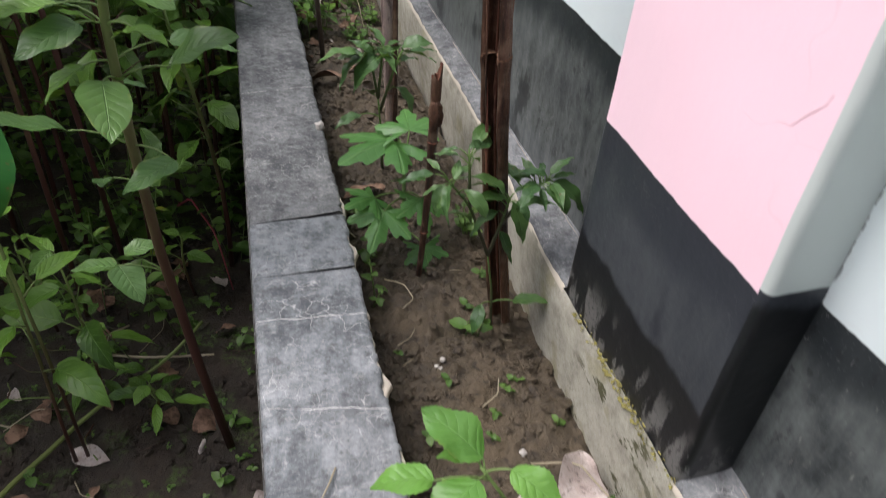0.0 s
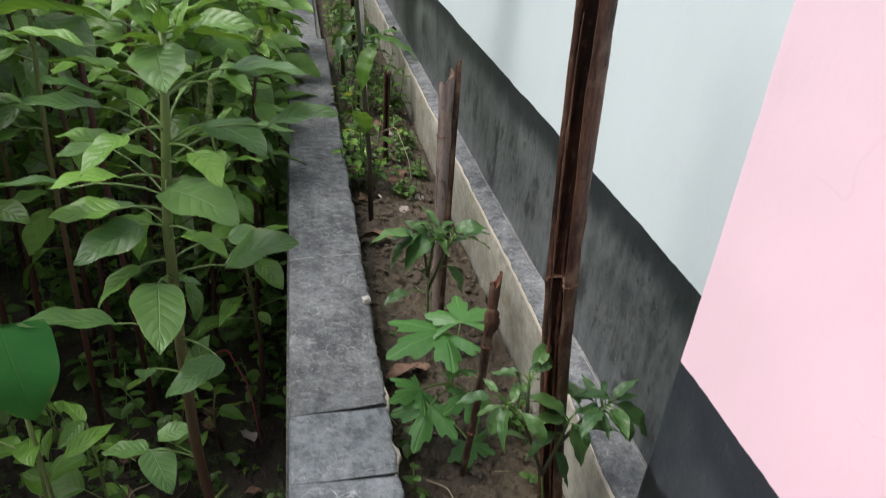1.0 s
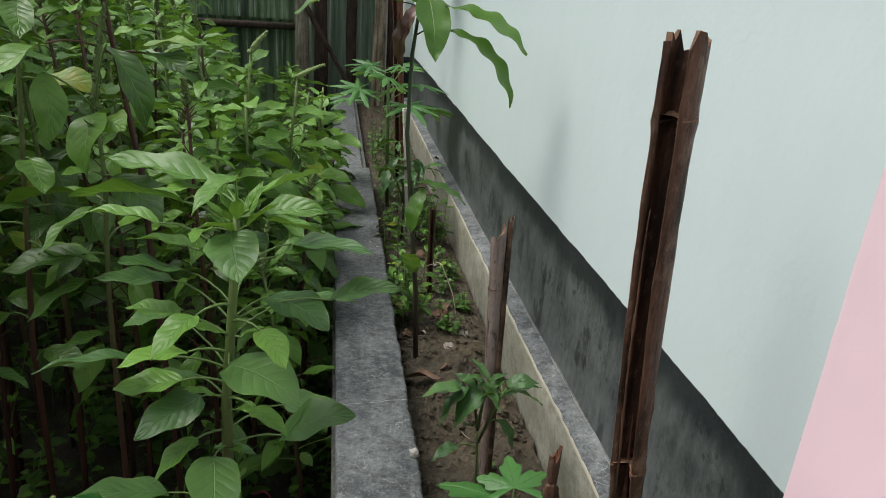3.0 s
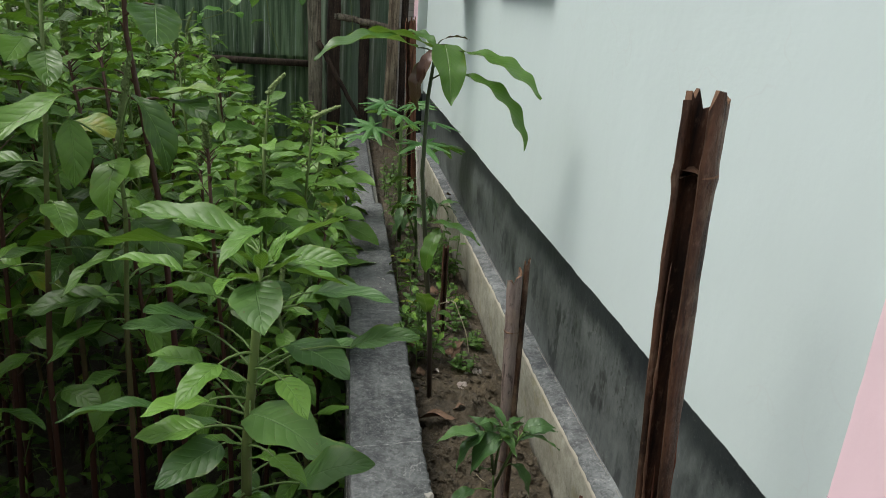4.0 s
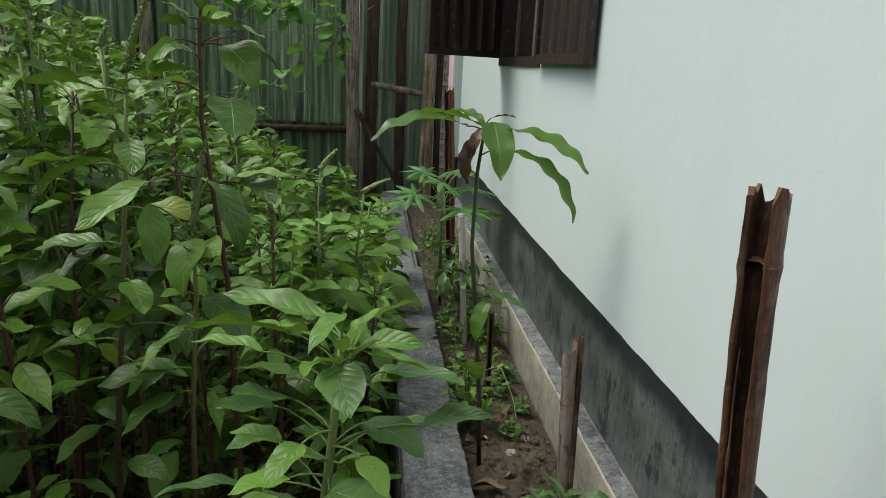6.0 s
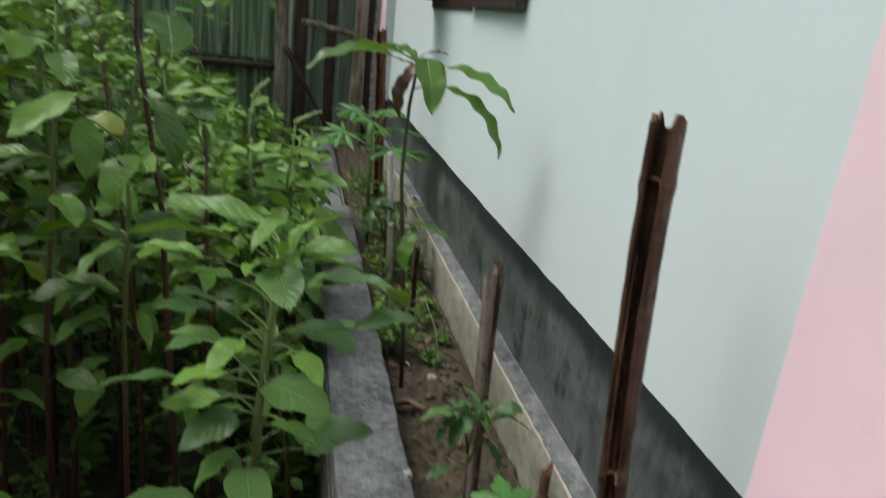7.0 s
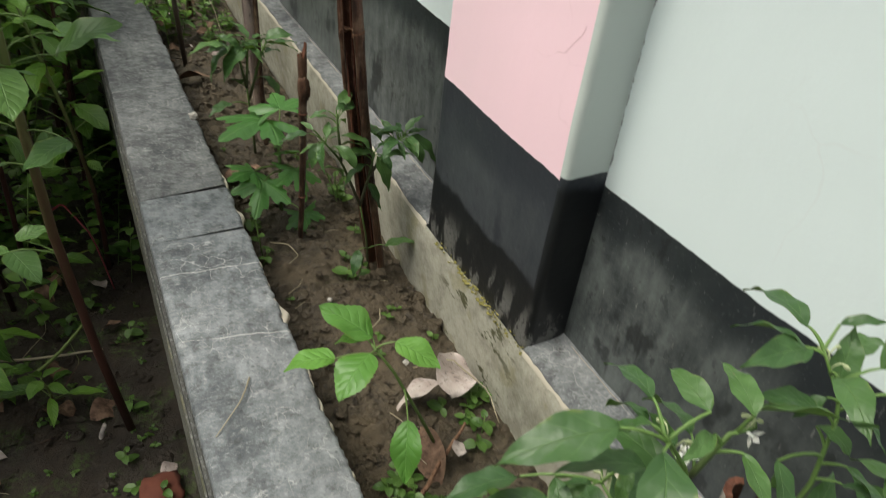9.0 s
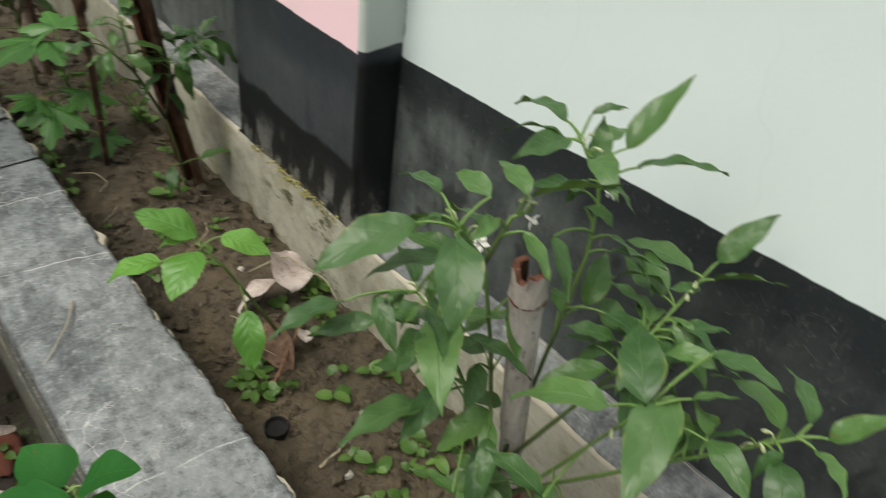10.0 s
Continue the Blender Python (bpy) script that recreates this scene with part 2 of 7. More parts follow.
def cement_material(name, dark, light, warm=(0.3, 0.29, 0.27), scratches=0.5, moss=0.0, rough=0.75, joints=()):
    n = Nodes(name)
    w = n.world()
    a = n.noise(w, 5.0, 5.0, 0.6)
    b = n.noise(w, 38.0, 6.0, 0.7)
    c = n.noise(n.world((14, 60, 40)), 3.0, 5.0)
    f = n.math("ADD", n.math("MULTIPLY", a, 0.55), n.math("MULTIPLY", b, 0.45))
    f = n.math("ADD", f, n.math("MULTIPLY", n.math("SUBTRACT", n.noise(w, 26.0, 6.0, 0.7), 0.5), 0.5))
    col = n.mix(n.ramp(f, 0.34, 0.66), dark, light)
    col = n.mix(n.ramp(n.noise(w, 2.3, 3.0), 0.5, 0.75, 0.0, 0.5), col, warm)
    col = n.mix(n.math("MULTIPLY", n.ramp(c, 0.56, 0.72), 0.14), col, n.mix(0.5, light, (0.6, 0.6, 0.6)))
    grain = n.noise(w, 170.0, 5.0, 0.75)
    col = n.mix(n.ramp(grain, 0.5, 0.72, 0.0, 0.45), col, n.mix(0.6, col, (0.5, 0.5, 0.5)))
    col = n.mix(n.ramp(grain, 0.30, 0.46, 0.45, 0.0), col, n.mix(0.75, col, (0.02, 0.02, 0.022)))
    if scratches > 0:
        trowel = n.noise(n.world((15, 24, 20)), 3.0, 7.0, 0.75, 0.5)
        col = n.mix(n.ramp(trowel, 0.54, 0.70, 0.0, 0.40), col, (0.40, 0.41, 0.39))
        spots = n.noise(w, 75.0, 6.0, 0.75)
        col = n.mix(n.ramp(spots, 0.32, 0.50, 0.65, 0.0), col, (0.045, 0.047, 0.047))
        col = n.mix(n.ramp(spots, 0.56, 0.72, 0.0, 0.40), col, (0.46, 0.46, 0.44))
        shift = n.node("ShaderNodeTexNoise")
        shift.inputs["Scale"].default_value = 45.0
        shift.inputs["Detail"].default_value = 3.0
        n.t.links.new(w, shift.inputs["Vector"])
        bent = n.node("ShaderNodeVectorMath", operation="MULTIPLY_ADD")
        n.t.links.new(shift.outputs["Color"], bent.inputs[0])
        bent.inputs[1].default_value = (0.020, 0.020, 0.020)
        n.t.links.new(w, bent.inputs[2])
        for scale, width, lo, strength in ((30.0, 0.017, 0.53, 0.6), (17.0, 0.009, 0.50, 0.4), (60.0, 0.022, 0.53, 0.4)):
            web = n.ramp(n.voronoi(bent.outputs[0], scale, "DISTANCE_TO_EDGE"), width * 0.3, width, 1.0, 0.0)
            web = n.math("MULTIPLY", web, n.ramp(n.noise(w, 8.0 + 0.1 * scale, 4.0, 0.6), lo, lo + 0.10, 0.0, strength))
            col = n.mix(n.math("MULTIPLY", web, scratches), col, (0.56, 0.56, 0.53))
        if joints:
            x, y, z = n.split(w)
            for y0, slope in joints:
                dist = n.math("ABSOLUTE", n.math("SUBTRACT", n.math("ADD", n.math("ADD", y, n.math("MULTIPLY", x, slope)), n.math("MULTIPLY", n.math("SUBTRACT", n.noise(w, 22.0, 4.0), 0.5), 0.016)), y0))
                seam = n.math("MULTIPLY", n.ramp(dist, 0.0004, 0.0013, 1.0, 0.0), n.ramp(n.noise(w, 40.0, 3.0), 0.36, 0.55, 0.05, 0.6))
                col = n.mix(seam, col, (0.58, 0.58, 0.54))
        pits = n.ramp(n.voronoi(w, 55.0), 0.05, 0.13, 1.0, 0.0)
        pits = n.math("MULTIPLY", pits, n.ramp(n.noise(w, 23.0, 2.0), 0.55, 0.62))
        col = n.mix(n.math("MULTIPLY", pits, 0.6), col, (0.03, 0.03, 0.033))
    if moss > 0:
        m = n.math("MULTIPLY", n.ramp(n.noise(w, 16.0, 5.0), 0.56, 0.68), moss)
        col = n.mix(m, col, (0.20, 0.18, 0.06))
        y, z = n.split(w)[1:3]
        span = n.math("MULTIPLY", n.ramp(y, 0.40, 0.52), n.ramp(y, 0.62, 0.70, 1.0, 0.0))
        damp = n.math("MULTIPLY", n.ramp(n.noise(n.world((1, 13, 22)), 1.0, 5.0, 0.65), 0.55, 0.60), span)
        col = n.mix(n.math("MULTIPLY", damp, n.math("MULTIPLY", moss, 2.3)), col, (0.050, 0.052, 0.016))
    h = n.math("ADD", n.math("MULTIPLY", b, 0.6), n.math("MULTIPLY", n.noise(w, 260.0, 3.0), 0.4))
    return n.surface(col, rough, n.bump(h, 0.45, 0.004), spec=0.35)


M_CAP = cement_material("wall_cap_cement", (0.068, 0.078, 0.084), (0.242, 0.264, 0.272), (0.205, 0.214, 0.216), scratches=0.8, joints=((0.790, 0.05), (0.651, 0.16), (1.42, -0.1), (0.30, 0.1)))
M_CAP_DARK = cement_material("darker_cap_cement", (0.044, 0.049, 0.052), (0.175, 0.184, 0.184), (0.16, 0.158, 0.150), scratches=0.5, joints=((1.42, -0.1), (2.05, 0.1)))
M_CORE = cement_material("wall_side_cement", (0.045, 0.045, 0.038), (0.12, 0.12, 0.10), (0.1, 0.1, 0.08), scratches=0.2, moss=0.3)
M_LIP = cement_material("wall_lip_cement", (0.032, 0.033, 0.030), (0.105, 0.105, 0.095), (0.10, 0.10, 0.08), scratches=0.3)
M_LEDGE = cement_material("ledge_cement", (0.054, 0.060, 0.064), (0.195, 0.208, 0.208), (0.165, 0.165, 0.16), scratches=0.6)
M_PLINTH = cement_material("plinth_plaster", (0.24, 0.23, 0.18), (0.42, 0.41, 0.335), (0.37, 0.335, 0.25), scratches=0.0, moss=0.4)


def grit_noise(n):
    return n.noise(n.world(), 120.0, 4.0, 0.7)


def house_paint(name, upper, level, rise=0.0, wet=0.0, cracks=0.0, damp=0.275, joint=0.0):
    """Emulsion paint over a black-painted skirting; the brushed border wavers along the wall."""
    n = Nodes(name)
    w = n.world()
    x, y, z = n.split(w)
    wav = n.math("MULTIPLY", n.math("SUBTRACT", n.noise(n.world((1, 1, 0.0)), 3.2, 3.0), 0.5), 0.020)
    fine = n.math("MULTIPLY", n.math("SUBTRACT", n.noise(n.world((1, 1, 0.2)), 55.0, 2.0), 0.5), 0.003)
    lift = n.ramp(y, 0.45, 0.75, 0.0, rise)
    south = n.math("MULTIPLY", n.math("MAXIMUM", n.math("SUBTRACT", 0.44, y), 0.0), 0.052)
    edge = n.math("ADD", n.math("ADD", n.math("ADD", wav, fine), south), n.math("ADD", lift, level))
    up = n.ramp(n.math("SUBTRACT", z, edge), -0.0012, 0.0012)
    cloud = n.noise(w, 1.7, 4.0)
    streak = n.noise(n.world((6, 6, 0.7)), 2.0, 4.0)
    white = n.mix(n.math("MULTIPLY", streak, 0.25), upper, n.mix(0.5, upper, (0.45, 0.50, 0.48)))
    white = n.mix(n.ramp(cloud, 0.45, 0.8, 0.0, 0.22), white, (0.55, 0.62, 0.60))
    specks = n.math("MULTIPLY", n.ramp(n.voronoi(w, 7.0), 0.03, 0.05, 1.0, 0.0), n.ramp(n.noise(w, 4.0, 1.0), 0.5, 0.52))
    white = n.mix(n.math("MULTIPLY", specks, 0.6), white, (0.25, 0.25, 0.24))
    big = n.noise(w, 6.5, 5.0, 0.6)
    small = n.noise(w, 34.0, 6.0, 0.72)
    brush = n.noise(n.world((30, 30, 6)), 1.6, 6.0, 0.7)
    blend = n.math("ADD", n.math("MULTIPLY", big, 0.45), n.math("ADD", n.math("MULTIPLY", small, 0.25), n.math("MULTIPLY", brush, 0.30)))
    fuzzy = n.math("ADD", n.math("SUBTRACT", edge, z), n.math("MULTIPLY", n.math("SUBTRACT", n.noise(n.world((7, 7, 3)), 2.0, 5.0, 0.65), 0.5), 0.10))
    deep = n.ramp(fuzzy, 0.025, 0.080)
    worn = n.math("MULTIPLY", n.ramp(blend, 0.30, 0.66), n.math("ADD", 0.12, n.math("MULTIPLY", deep, 0.88)))
    worn = n.math("MULTIPLY", worn, n.ramp(y, 0.06, 0.36, 0.38, 1.0))
    black = n.mix(worn, (0.014, 0.018, 0.021), (0.150, 0.168, 0.160))
    scr = n.ramp(n.noise(n.world((25, 90, 22)), 2.4, 4.0), 0.68, 0.74)
    black = n.mix(n.math("MULTIPLY", scr, 0.45), black, (0.26, 0.255, 0.24))
    for scale, width in ((9.0, 0.0022), (21.0, 0.004)):
        iso = n.math("ABSOLUTE", n.math("SUBTRACT", n.noise(n.world((1, 1.6, 1)), scale, 3.0, 0.5, 0.6), 0.5))
        nick = n.math("MULTIPLY", n.ramp(iso, width * 0.4, width, 1.0, 0.0), n.ramp(n.noise(w, 10.0, 2.0), 0.54, 0.62, 0.0, 0.35))
        black = n.mix(nick, black, (0.28, 0.29, 0.27))
    dust = n.ramp(n.noise(w, 220.0, 4.0, 0.75), 0.58, 0.72, 0.0, 0.35)
    black = n.mix(dust, black, (0.20, 0.20, 0.19))
    patch = n.ramp(n.noise(w, 7.0, 3.0), 0.48, 0.60)
    specks = n.math("MULTIPLY", n.ramp(n.noise(n.world((1, 1, 0.7)), 80.0, 3.0, 0.55), 0.57, 0.62), patch)
    black = n.mix(n.math("MULTIPLY", specks, 0.5), black, (0.009, 0.009, 0.010))
    blot = n.math("MULTIPLY", n.ramp(n.noise(n.world((1, 1, 0.6)), 17.0, 4.0, 0.6), 0.55, 0.63), n.ramp(n.math("SUBTRACT", edge, z), 0.06, 0.13))
    black = n.mix(n.math("MULTIPLY", blot, 0.75), black, (0.016, 0.018, 0.019))
    drop = n.math("MULTIPLY", n.ramp(n.noise(n.world((60, 60, 12)), 1.4, 4.0), 0.58, 0.64), n.ramp(n.math("SUBTRACT", edge, z), 0.05, 0.16))
    black = n.mix(n.math("MULTIPLY", drop, 0.35), black, (0.014, 0.014, 0.015))
    if wet > 0:
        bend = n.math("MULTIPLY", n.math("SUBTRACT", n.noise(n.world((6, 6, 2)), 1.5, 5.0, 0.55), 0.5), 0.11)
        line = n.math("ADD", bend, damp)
        # Soaked foot on the column's face; on its side this black is shade.
        soaked_shaded = n.ramp(n.math("SUBTRACT", z, line), -0.007, 0.004, 1.0, 0.0)
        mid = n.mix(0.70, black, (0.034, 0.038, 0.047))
        black = n.mix(n.math("MULTIPLY", soaked_shaded, wet), mid, (0.008, 0.009, 0.010))
        smear = n.math("MULTIPLY", n.ramp(z, 0.20, 0.25, 1.0, 0.0), n.ramp(n.noise(n.world((30, 42, 13)), 1.0, 5.0, 0.65), 0.49, 0.56))
        smear = n.math("MULTIPLY", smear, n.ramp(grit_noise(n), 0.30, 0.50))
        black = n.mix(n.math("MULTIPLY", smear, 0.75), black, (0.16, 0.16, 0.15))
    if cracks > 0:
        wob = n.node("ShaderNodeTexNoise")
        wob.inputs["Scale"].default_value = 12.0
        n.t.links.new(w, wob.inputs["Vector"])
        add = n.node("ShaderNodeVectorMath", operation="MULTIPLY_ADD")
        n.t.links.new(wob.outputs["Color"], add.inputs[0])
        add.inputs[1].default_value = (0.12, 0.12, 0.12)
        n.t.links.new(w, add.inputs[2])
        cr = n.ramp(n.voronoi(add.outputs[0], 4.5, "DISTANCE_TO_EDGE"), 0.002, 0.010, 1.0, 0.0)
        cr = n.math("MULTIPLY", cr, n.ramp(n.noise(w, 5.0, 2.0), 0.52, 0.62))
        white = n.mix(n.math("MULTIPLY", cr, cracks), white, n.mix(0.5, upper, (0.45, 0.25, 0.25)))
    if joint > 0:
        gap = n.math("ABSOLUTE", n.math("SUBTRACT", y, joint))
        gap = n.math("SUBTRACT", gap, n.math("MULTIPLY", n.math("SUBTRACT", n.noise(n.world((1, 1, 1)), 60.0, 4.0, 0.7), 0.52), 0.012))
        white = n.mix(n.math("MULTIPLY", n.ramp(gap, -0.0002, 0.0016, 1.0, 0.0), 0.75), white, (0.07, 0.075, 0.07))
    col = n.mix(up, black, white)
    rough = n.mix(up, n.mix(big, (0.24, 0.24, 0.24), (0.48, 0.48, 0.48)), (0.5, 0.5, 0.5))
    stroke = n.math("MULTIPLY", n.noise(n.world((40, 40, 150)), 1.2, 5.0, 0.65), n.ramp(n.noise(w, 5.0, 3.0), 0.45, 0.65, 0.02, 0.13))
    lump = n.math("ADD", n.math("ADD", n.noise(w, 12.0, 3.0), stroke), n.math("MULTIPLY", n.noise(w, 150.0, 4.0), n.ramp(n.noise(w, 9.0, 3.0), 0.42, 0.62, 0.05, 0.18)))
    return n.surface(col, n.split(rough)[0], n.bump(lump, 0.22, 0.007), spec=0.4)


M_HOUSE = house_paint("house_wall_paint", (0.68, 0.77, 0.765), 0.406, 0.036, cracks=0.10, joint=0.447)
M_PINK = house_paint("pink_column_paint", (0.97, 0.68, 0.75), 0.418, -0.004, 0.9, 0.12)
# Return's colours carry its shade: greyer than the wall, skirting nearly black.
M_SHADESIDE = house_paint("shaded_return_paint", (0.52, 0.57, 0.535), 0.423, wet=0.95, damp=0.40)


def zinc_material(name, dark, light):
    n = Nodes(name)
    w = n.world()
    st = n.noise(n.world((26, 26, 1.3)), 1.0, 5.0, 0.65)
    col = n.mix(n.ramp(st, 0.35, 0.65), dark, light)
    col = n.mix(n.ramp(n.noise(n.world((85, 85, 1.2)), 1.0, 5.0, 0.7), 0.57, 0.68), col, (0.55, 0.60, 0.55))
    col = n.mix(n.ramp(n.noise(n.world((9, 9, 0.8)), 1.0, 4.0), 0.55, 0.72), col, (0.035, 0.045, 0.035))
    return n.surface(col, 0.5, n.bump(st, 0.15, 0.002), metal=0.25)


M_ZINC = zinc_material("green_corrugated_zinc", (0.048, 0.095, 0.044), (0.22, 0.31, 0.18))
M_ZINC_PALE = zinc_material("pale_corrugated_zinc", (0.16, 0.23, 0.15), (0.36, 0.45, 0.34))


def wood_material(name, dark, light, rough=0.8, scale=1.0, pale=0.0):
    n = Nodes(name)
    w = n.world((90 * scale, 90 * scale, 6 * scale))
    g = n.noise(w, 1.0, 6.0, 0.65, 0.4)
    big = n.noise(n.world((8, 8, 5)), 1.5, 4.0)
    col = n.mix(n.ramp(n.math("ADD", n.math("MULTIPLY", g, 0.6), n.math("MULTIPLY", big, 0.4)), 0.36, 0.64), dark, light)
    col = n.mix(n.ramp(g, 0.30, 0.42, 0.8, 0.0), col, (0.012, 0.008, 0.006))
    grit = n.noise(n.world((1, 1, 0.4)), 170.0, 5.0, 0.7)
    col = n.mix(n.ramp(grit, 0.54, 0.68, 0.0, 0.45), col, n.mix(0.5, light, (0.30, 0.20, 0.14)))
    col = n.mix(n.ramp(grit, 0.32, 0.46, 0.55, 0.0), col, (0.012, 0.008, 0.006))
    if pale > 0:
        col = n.mix(n.math("MULTIPLY", n.ramp(n.noise(n.world((30, 30, 22)), 1.3, 4.0), 0.5, 0.68), pale), col, (0.42, 0.31, 0.21))
    return n.surface(col, rough, n.bump(n.math("ADD", g, n.math("MULTIPLY", grit, 0.5)), 0.8, 0.004), spec=0.3)


M_BAMBOO = wood_material("weathered_bamboo", (0.018, 0.010, 0.007), (0.120, 0.060, 0.036), 0.5, pale=0.22)
M_BAMBOO_IN = wood_material("bamboo_inside", (0.008, 0.005, 0.004), (0.115, 0.050, 0.026), 0.7, 0.6)
M_BAMBOO_NODE = wood_material("bamboo_node", (0.10, 0.05, 0.03), (0.26, 0.15, 0.09), 0.85)
M_BAMBOO_GREY = wood_material("grey_bamboo", (0.12, 0.082, 0.070), (0.34, 0.265, 0.235), 0.8, pale=0.3)
M_BAMBOO_PALE = wood_material("pale_cut_bamboo", (0.36, 0.31, 0.28), (0.68, 0.62, 0.57), 0.8)
M_POST = wood_material("fence_post_wood", (0.070, 0.062, 0.046), (0.30, 0.265, 0.20), 0.9)
M_POLE = wood_material("peeled_pole_wood", (0.14, 0.11, 0.075), (0.46, 0.38, 0.27), 0.85)
M_DARKPOST = wood_material("dark_post_wood", (0.018, 0.013, 0.010), (0.07, 0.048, 0.034), 0.9)
M_BARK = wood_material("red_bark", (0.06, 0.022, 0.014), (0.22, 0.09, 0.055), 0.85)
M_DRY = wood_material("dry_leaf", (0.34, 0.28, 0.25), (0.56, 0.50, 0.46), 0.8, 0.3)
M_DRYDARK = wood_material("decayed_leaf", (0.07, 0.04, 0.025), (0.24, 0.15, 0.10), 0.8, 0.4)


def metal_paint():
    n = Nodes("brown_shutter_paint")
    w = n.world()
    g = n.noise(w, 14.0, 5.0, 0.6)
    col = n.mix(g, (0.020, 0.013, 0.010), (0.052, 0.034, 0.026))
    col = n.mix(n.ramp(n.noise(w, 60.0, 4.0), 0.62, 0.72), col, (0.16, 0.12, 0.10))
    return n.surface(col, 0.5, n.bump(g, 0.2, 0.002), spec=0.4)


M_SHUTTER = metal_paint()


def plain(name, color, rough=0.7, var=0.25, scale=30.0):
    n = Nodes(name)
    g = n.noise(n.world(), scale, 4.0)
    c2 = tuple(x * (1 - var) for x in color)
    return n.surface(n.mix(g, c2, color), rough, n.bump(g, 0.25, 0.002))


M_FLOWER = plain("white_petal", (0.8, 0.8, 0.74))
M_CRACK = plain("pink_crack", (0.74, 0.47, 0.51), 0.9)
M_CHALK = plain("chipped_plaster", (0.50, 0.46, 0.37), 0.9)
M_CLAY = plain("red_brick_clay", (0.20, 0.06, 0.035), 0.9, 0.75)
M_TWINE = plain("red_twine", (0.20, 0.02, 0.03), 0.8)
M_HOLE = plain("hole_black", (0.004, 0.004, 0.004), 0.9)
M_ROOM = plain("room_plaster", (0.35, 0.36, 0.35))
M_SPIKE = plain("flower_spike", (0.15, 0.215, 0.06), 0.8, 0.6, 300.0)
M_SPIKE_PALE = plain("pale_flower_spike", (0.27, 0.35, 0.13), 0.8, 0.5, 300.0)
M_MORTAR = plain("mortar", (0.30, 0.27, 0.23), 0.9)
M_BUD = plain("flower_bud_green", (0.42, 0.48, 0.26))
M_STONE = plain("pale_pebble", (0.42, 0.40, 0.36), 0.85)


# ---- mesh helpers ----
class Mesh:
    """Collects vertices, faces, UVs and material slots for one mesh object."""

    def __init__(self):
        self.v, self.f, self.uv, self.m, self.count = [], [], [], [], 0

    def add(self, verts, faces, uvs=None, slot=0):
        verts = np.asarray(verts, float)
        if uvs is None:
            uvs = np.zeros((len(verts), 2))
        self.v.append(verts)
        self.uv.append(np.asarray(uvs, float))
        self.f.extend([tuple(i + self.count for i in fc) for fc in faces])
        self.m.extend([slot] * len(faces))
        self.count += len(verts)
        return self

    def data(self, name, mats, smooth=True):
        me = bpy.data.meshes.new(name)
        vs, uv = np.concatenate(self.v), np.concatenate(self.uv)
        me.from_pydata(vs.tolist(), [], self.f)
        for mt in mats if isinstance(mats, (list, tuple)) else [mats]:
            me.materials.append(mt)
        me.polygons.foreach_set("material_index", self.m)
        me.polygons.foreach_set("use_smooth", [smooth] * len(self.f))
        layer = me.uv_layers.new(name="UVMap")
        loops = np.empty(len(me.loops), int)
        me.loops.foreach_get("vertex_index", loops)
        layer.data.foreach_set("uv", uv[loops].ravel())
        me.update()
        return me


def part(name, data, parent=None, label="", at=None):
    ob = new(name, data)
    if parent is not None:
        ob.parent = parent
    if at is not None:
        ob.matrix_basis = at
    if label:
        ob["label"] = label
    return ob


def root(name, place, label, category, group="", kind=""):
    ob = new(name)
    ob.empty_display_size = 0.05
    ob.location = place
    return tagged(ob, label, category, group, kind)


def tube(points, radii, n=7, cap=True, u0=0.0, u1=1.0):
    """A round rod along points; UV x runs along it."""
    P = np.asarray(points, float)
    R = np.broadcast_to(np.asarray(radii, float), (len(P),))
    T = np.gradient(P, axis=0)
    T /= np.linalg.norm(T, axis=1)[:, None] + 1e-9
    ref = np.array([0.0, 0.0, 1.0]) if abs(T[0][2]) < 0.8 else np.array([1.0, 0.0, 0.0])
    vs, uv = [], []
    for i in range(len(P)):
        a = np.cross(T[i], ref)
        a /= np.linalg.norm(a) + 1e-9
        b = np.cross(T[i], a)
        for k in range(n):
            q = 2 * math.pi * k / n
            vs.append(P[i] + R[i] * (math.cos(q) * a + math.sin(q) * b))
            uv.append((u0 + (u1 - u0) * i / (len(P) - 1), k / n))
    fs = []
    for i in range(len(P) - 1):
        for k in range(n):
            k2 = (k + 1) % n
            fs.append((i * n + k, i * n + k2, (i + 1) * n + k2, (i + 1) * n + k))
    if cap:
        fs.append(tuple(reversed(range(n))))
        fs.append(tuple((len(P) - 1) * n + k for k in range(n)))
    return np.array(vs), fs, np.array(uv)


def box(lo, hi):
    (a, b, c), (d, e, f) = lo, hi
    vs = [(a, b, c), (d, b, c), (d, e, c), (a, e, c), (a, b, f), (d, b, f), (d, e, f), (a, e, f)]
    return vs, [(3, 2, 1, 0), (4, 5, 6, 7), (0, 1, 5, 4), (1, 2, 6, 5), (2, 3, 7, 6), (3, 0, 4, 7)]


def fbm(x, y, z=0.0, octaves=4):
    return noise.fractal(Vector((x, y, z)), 1.0, 2.0, octaves)


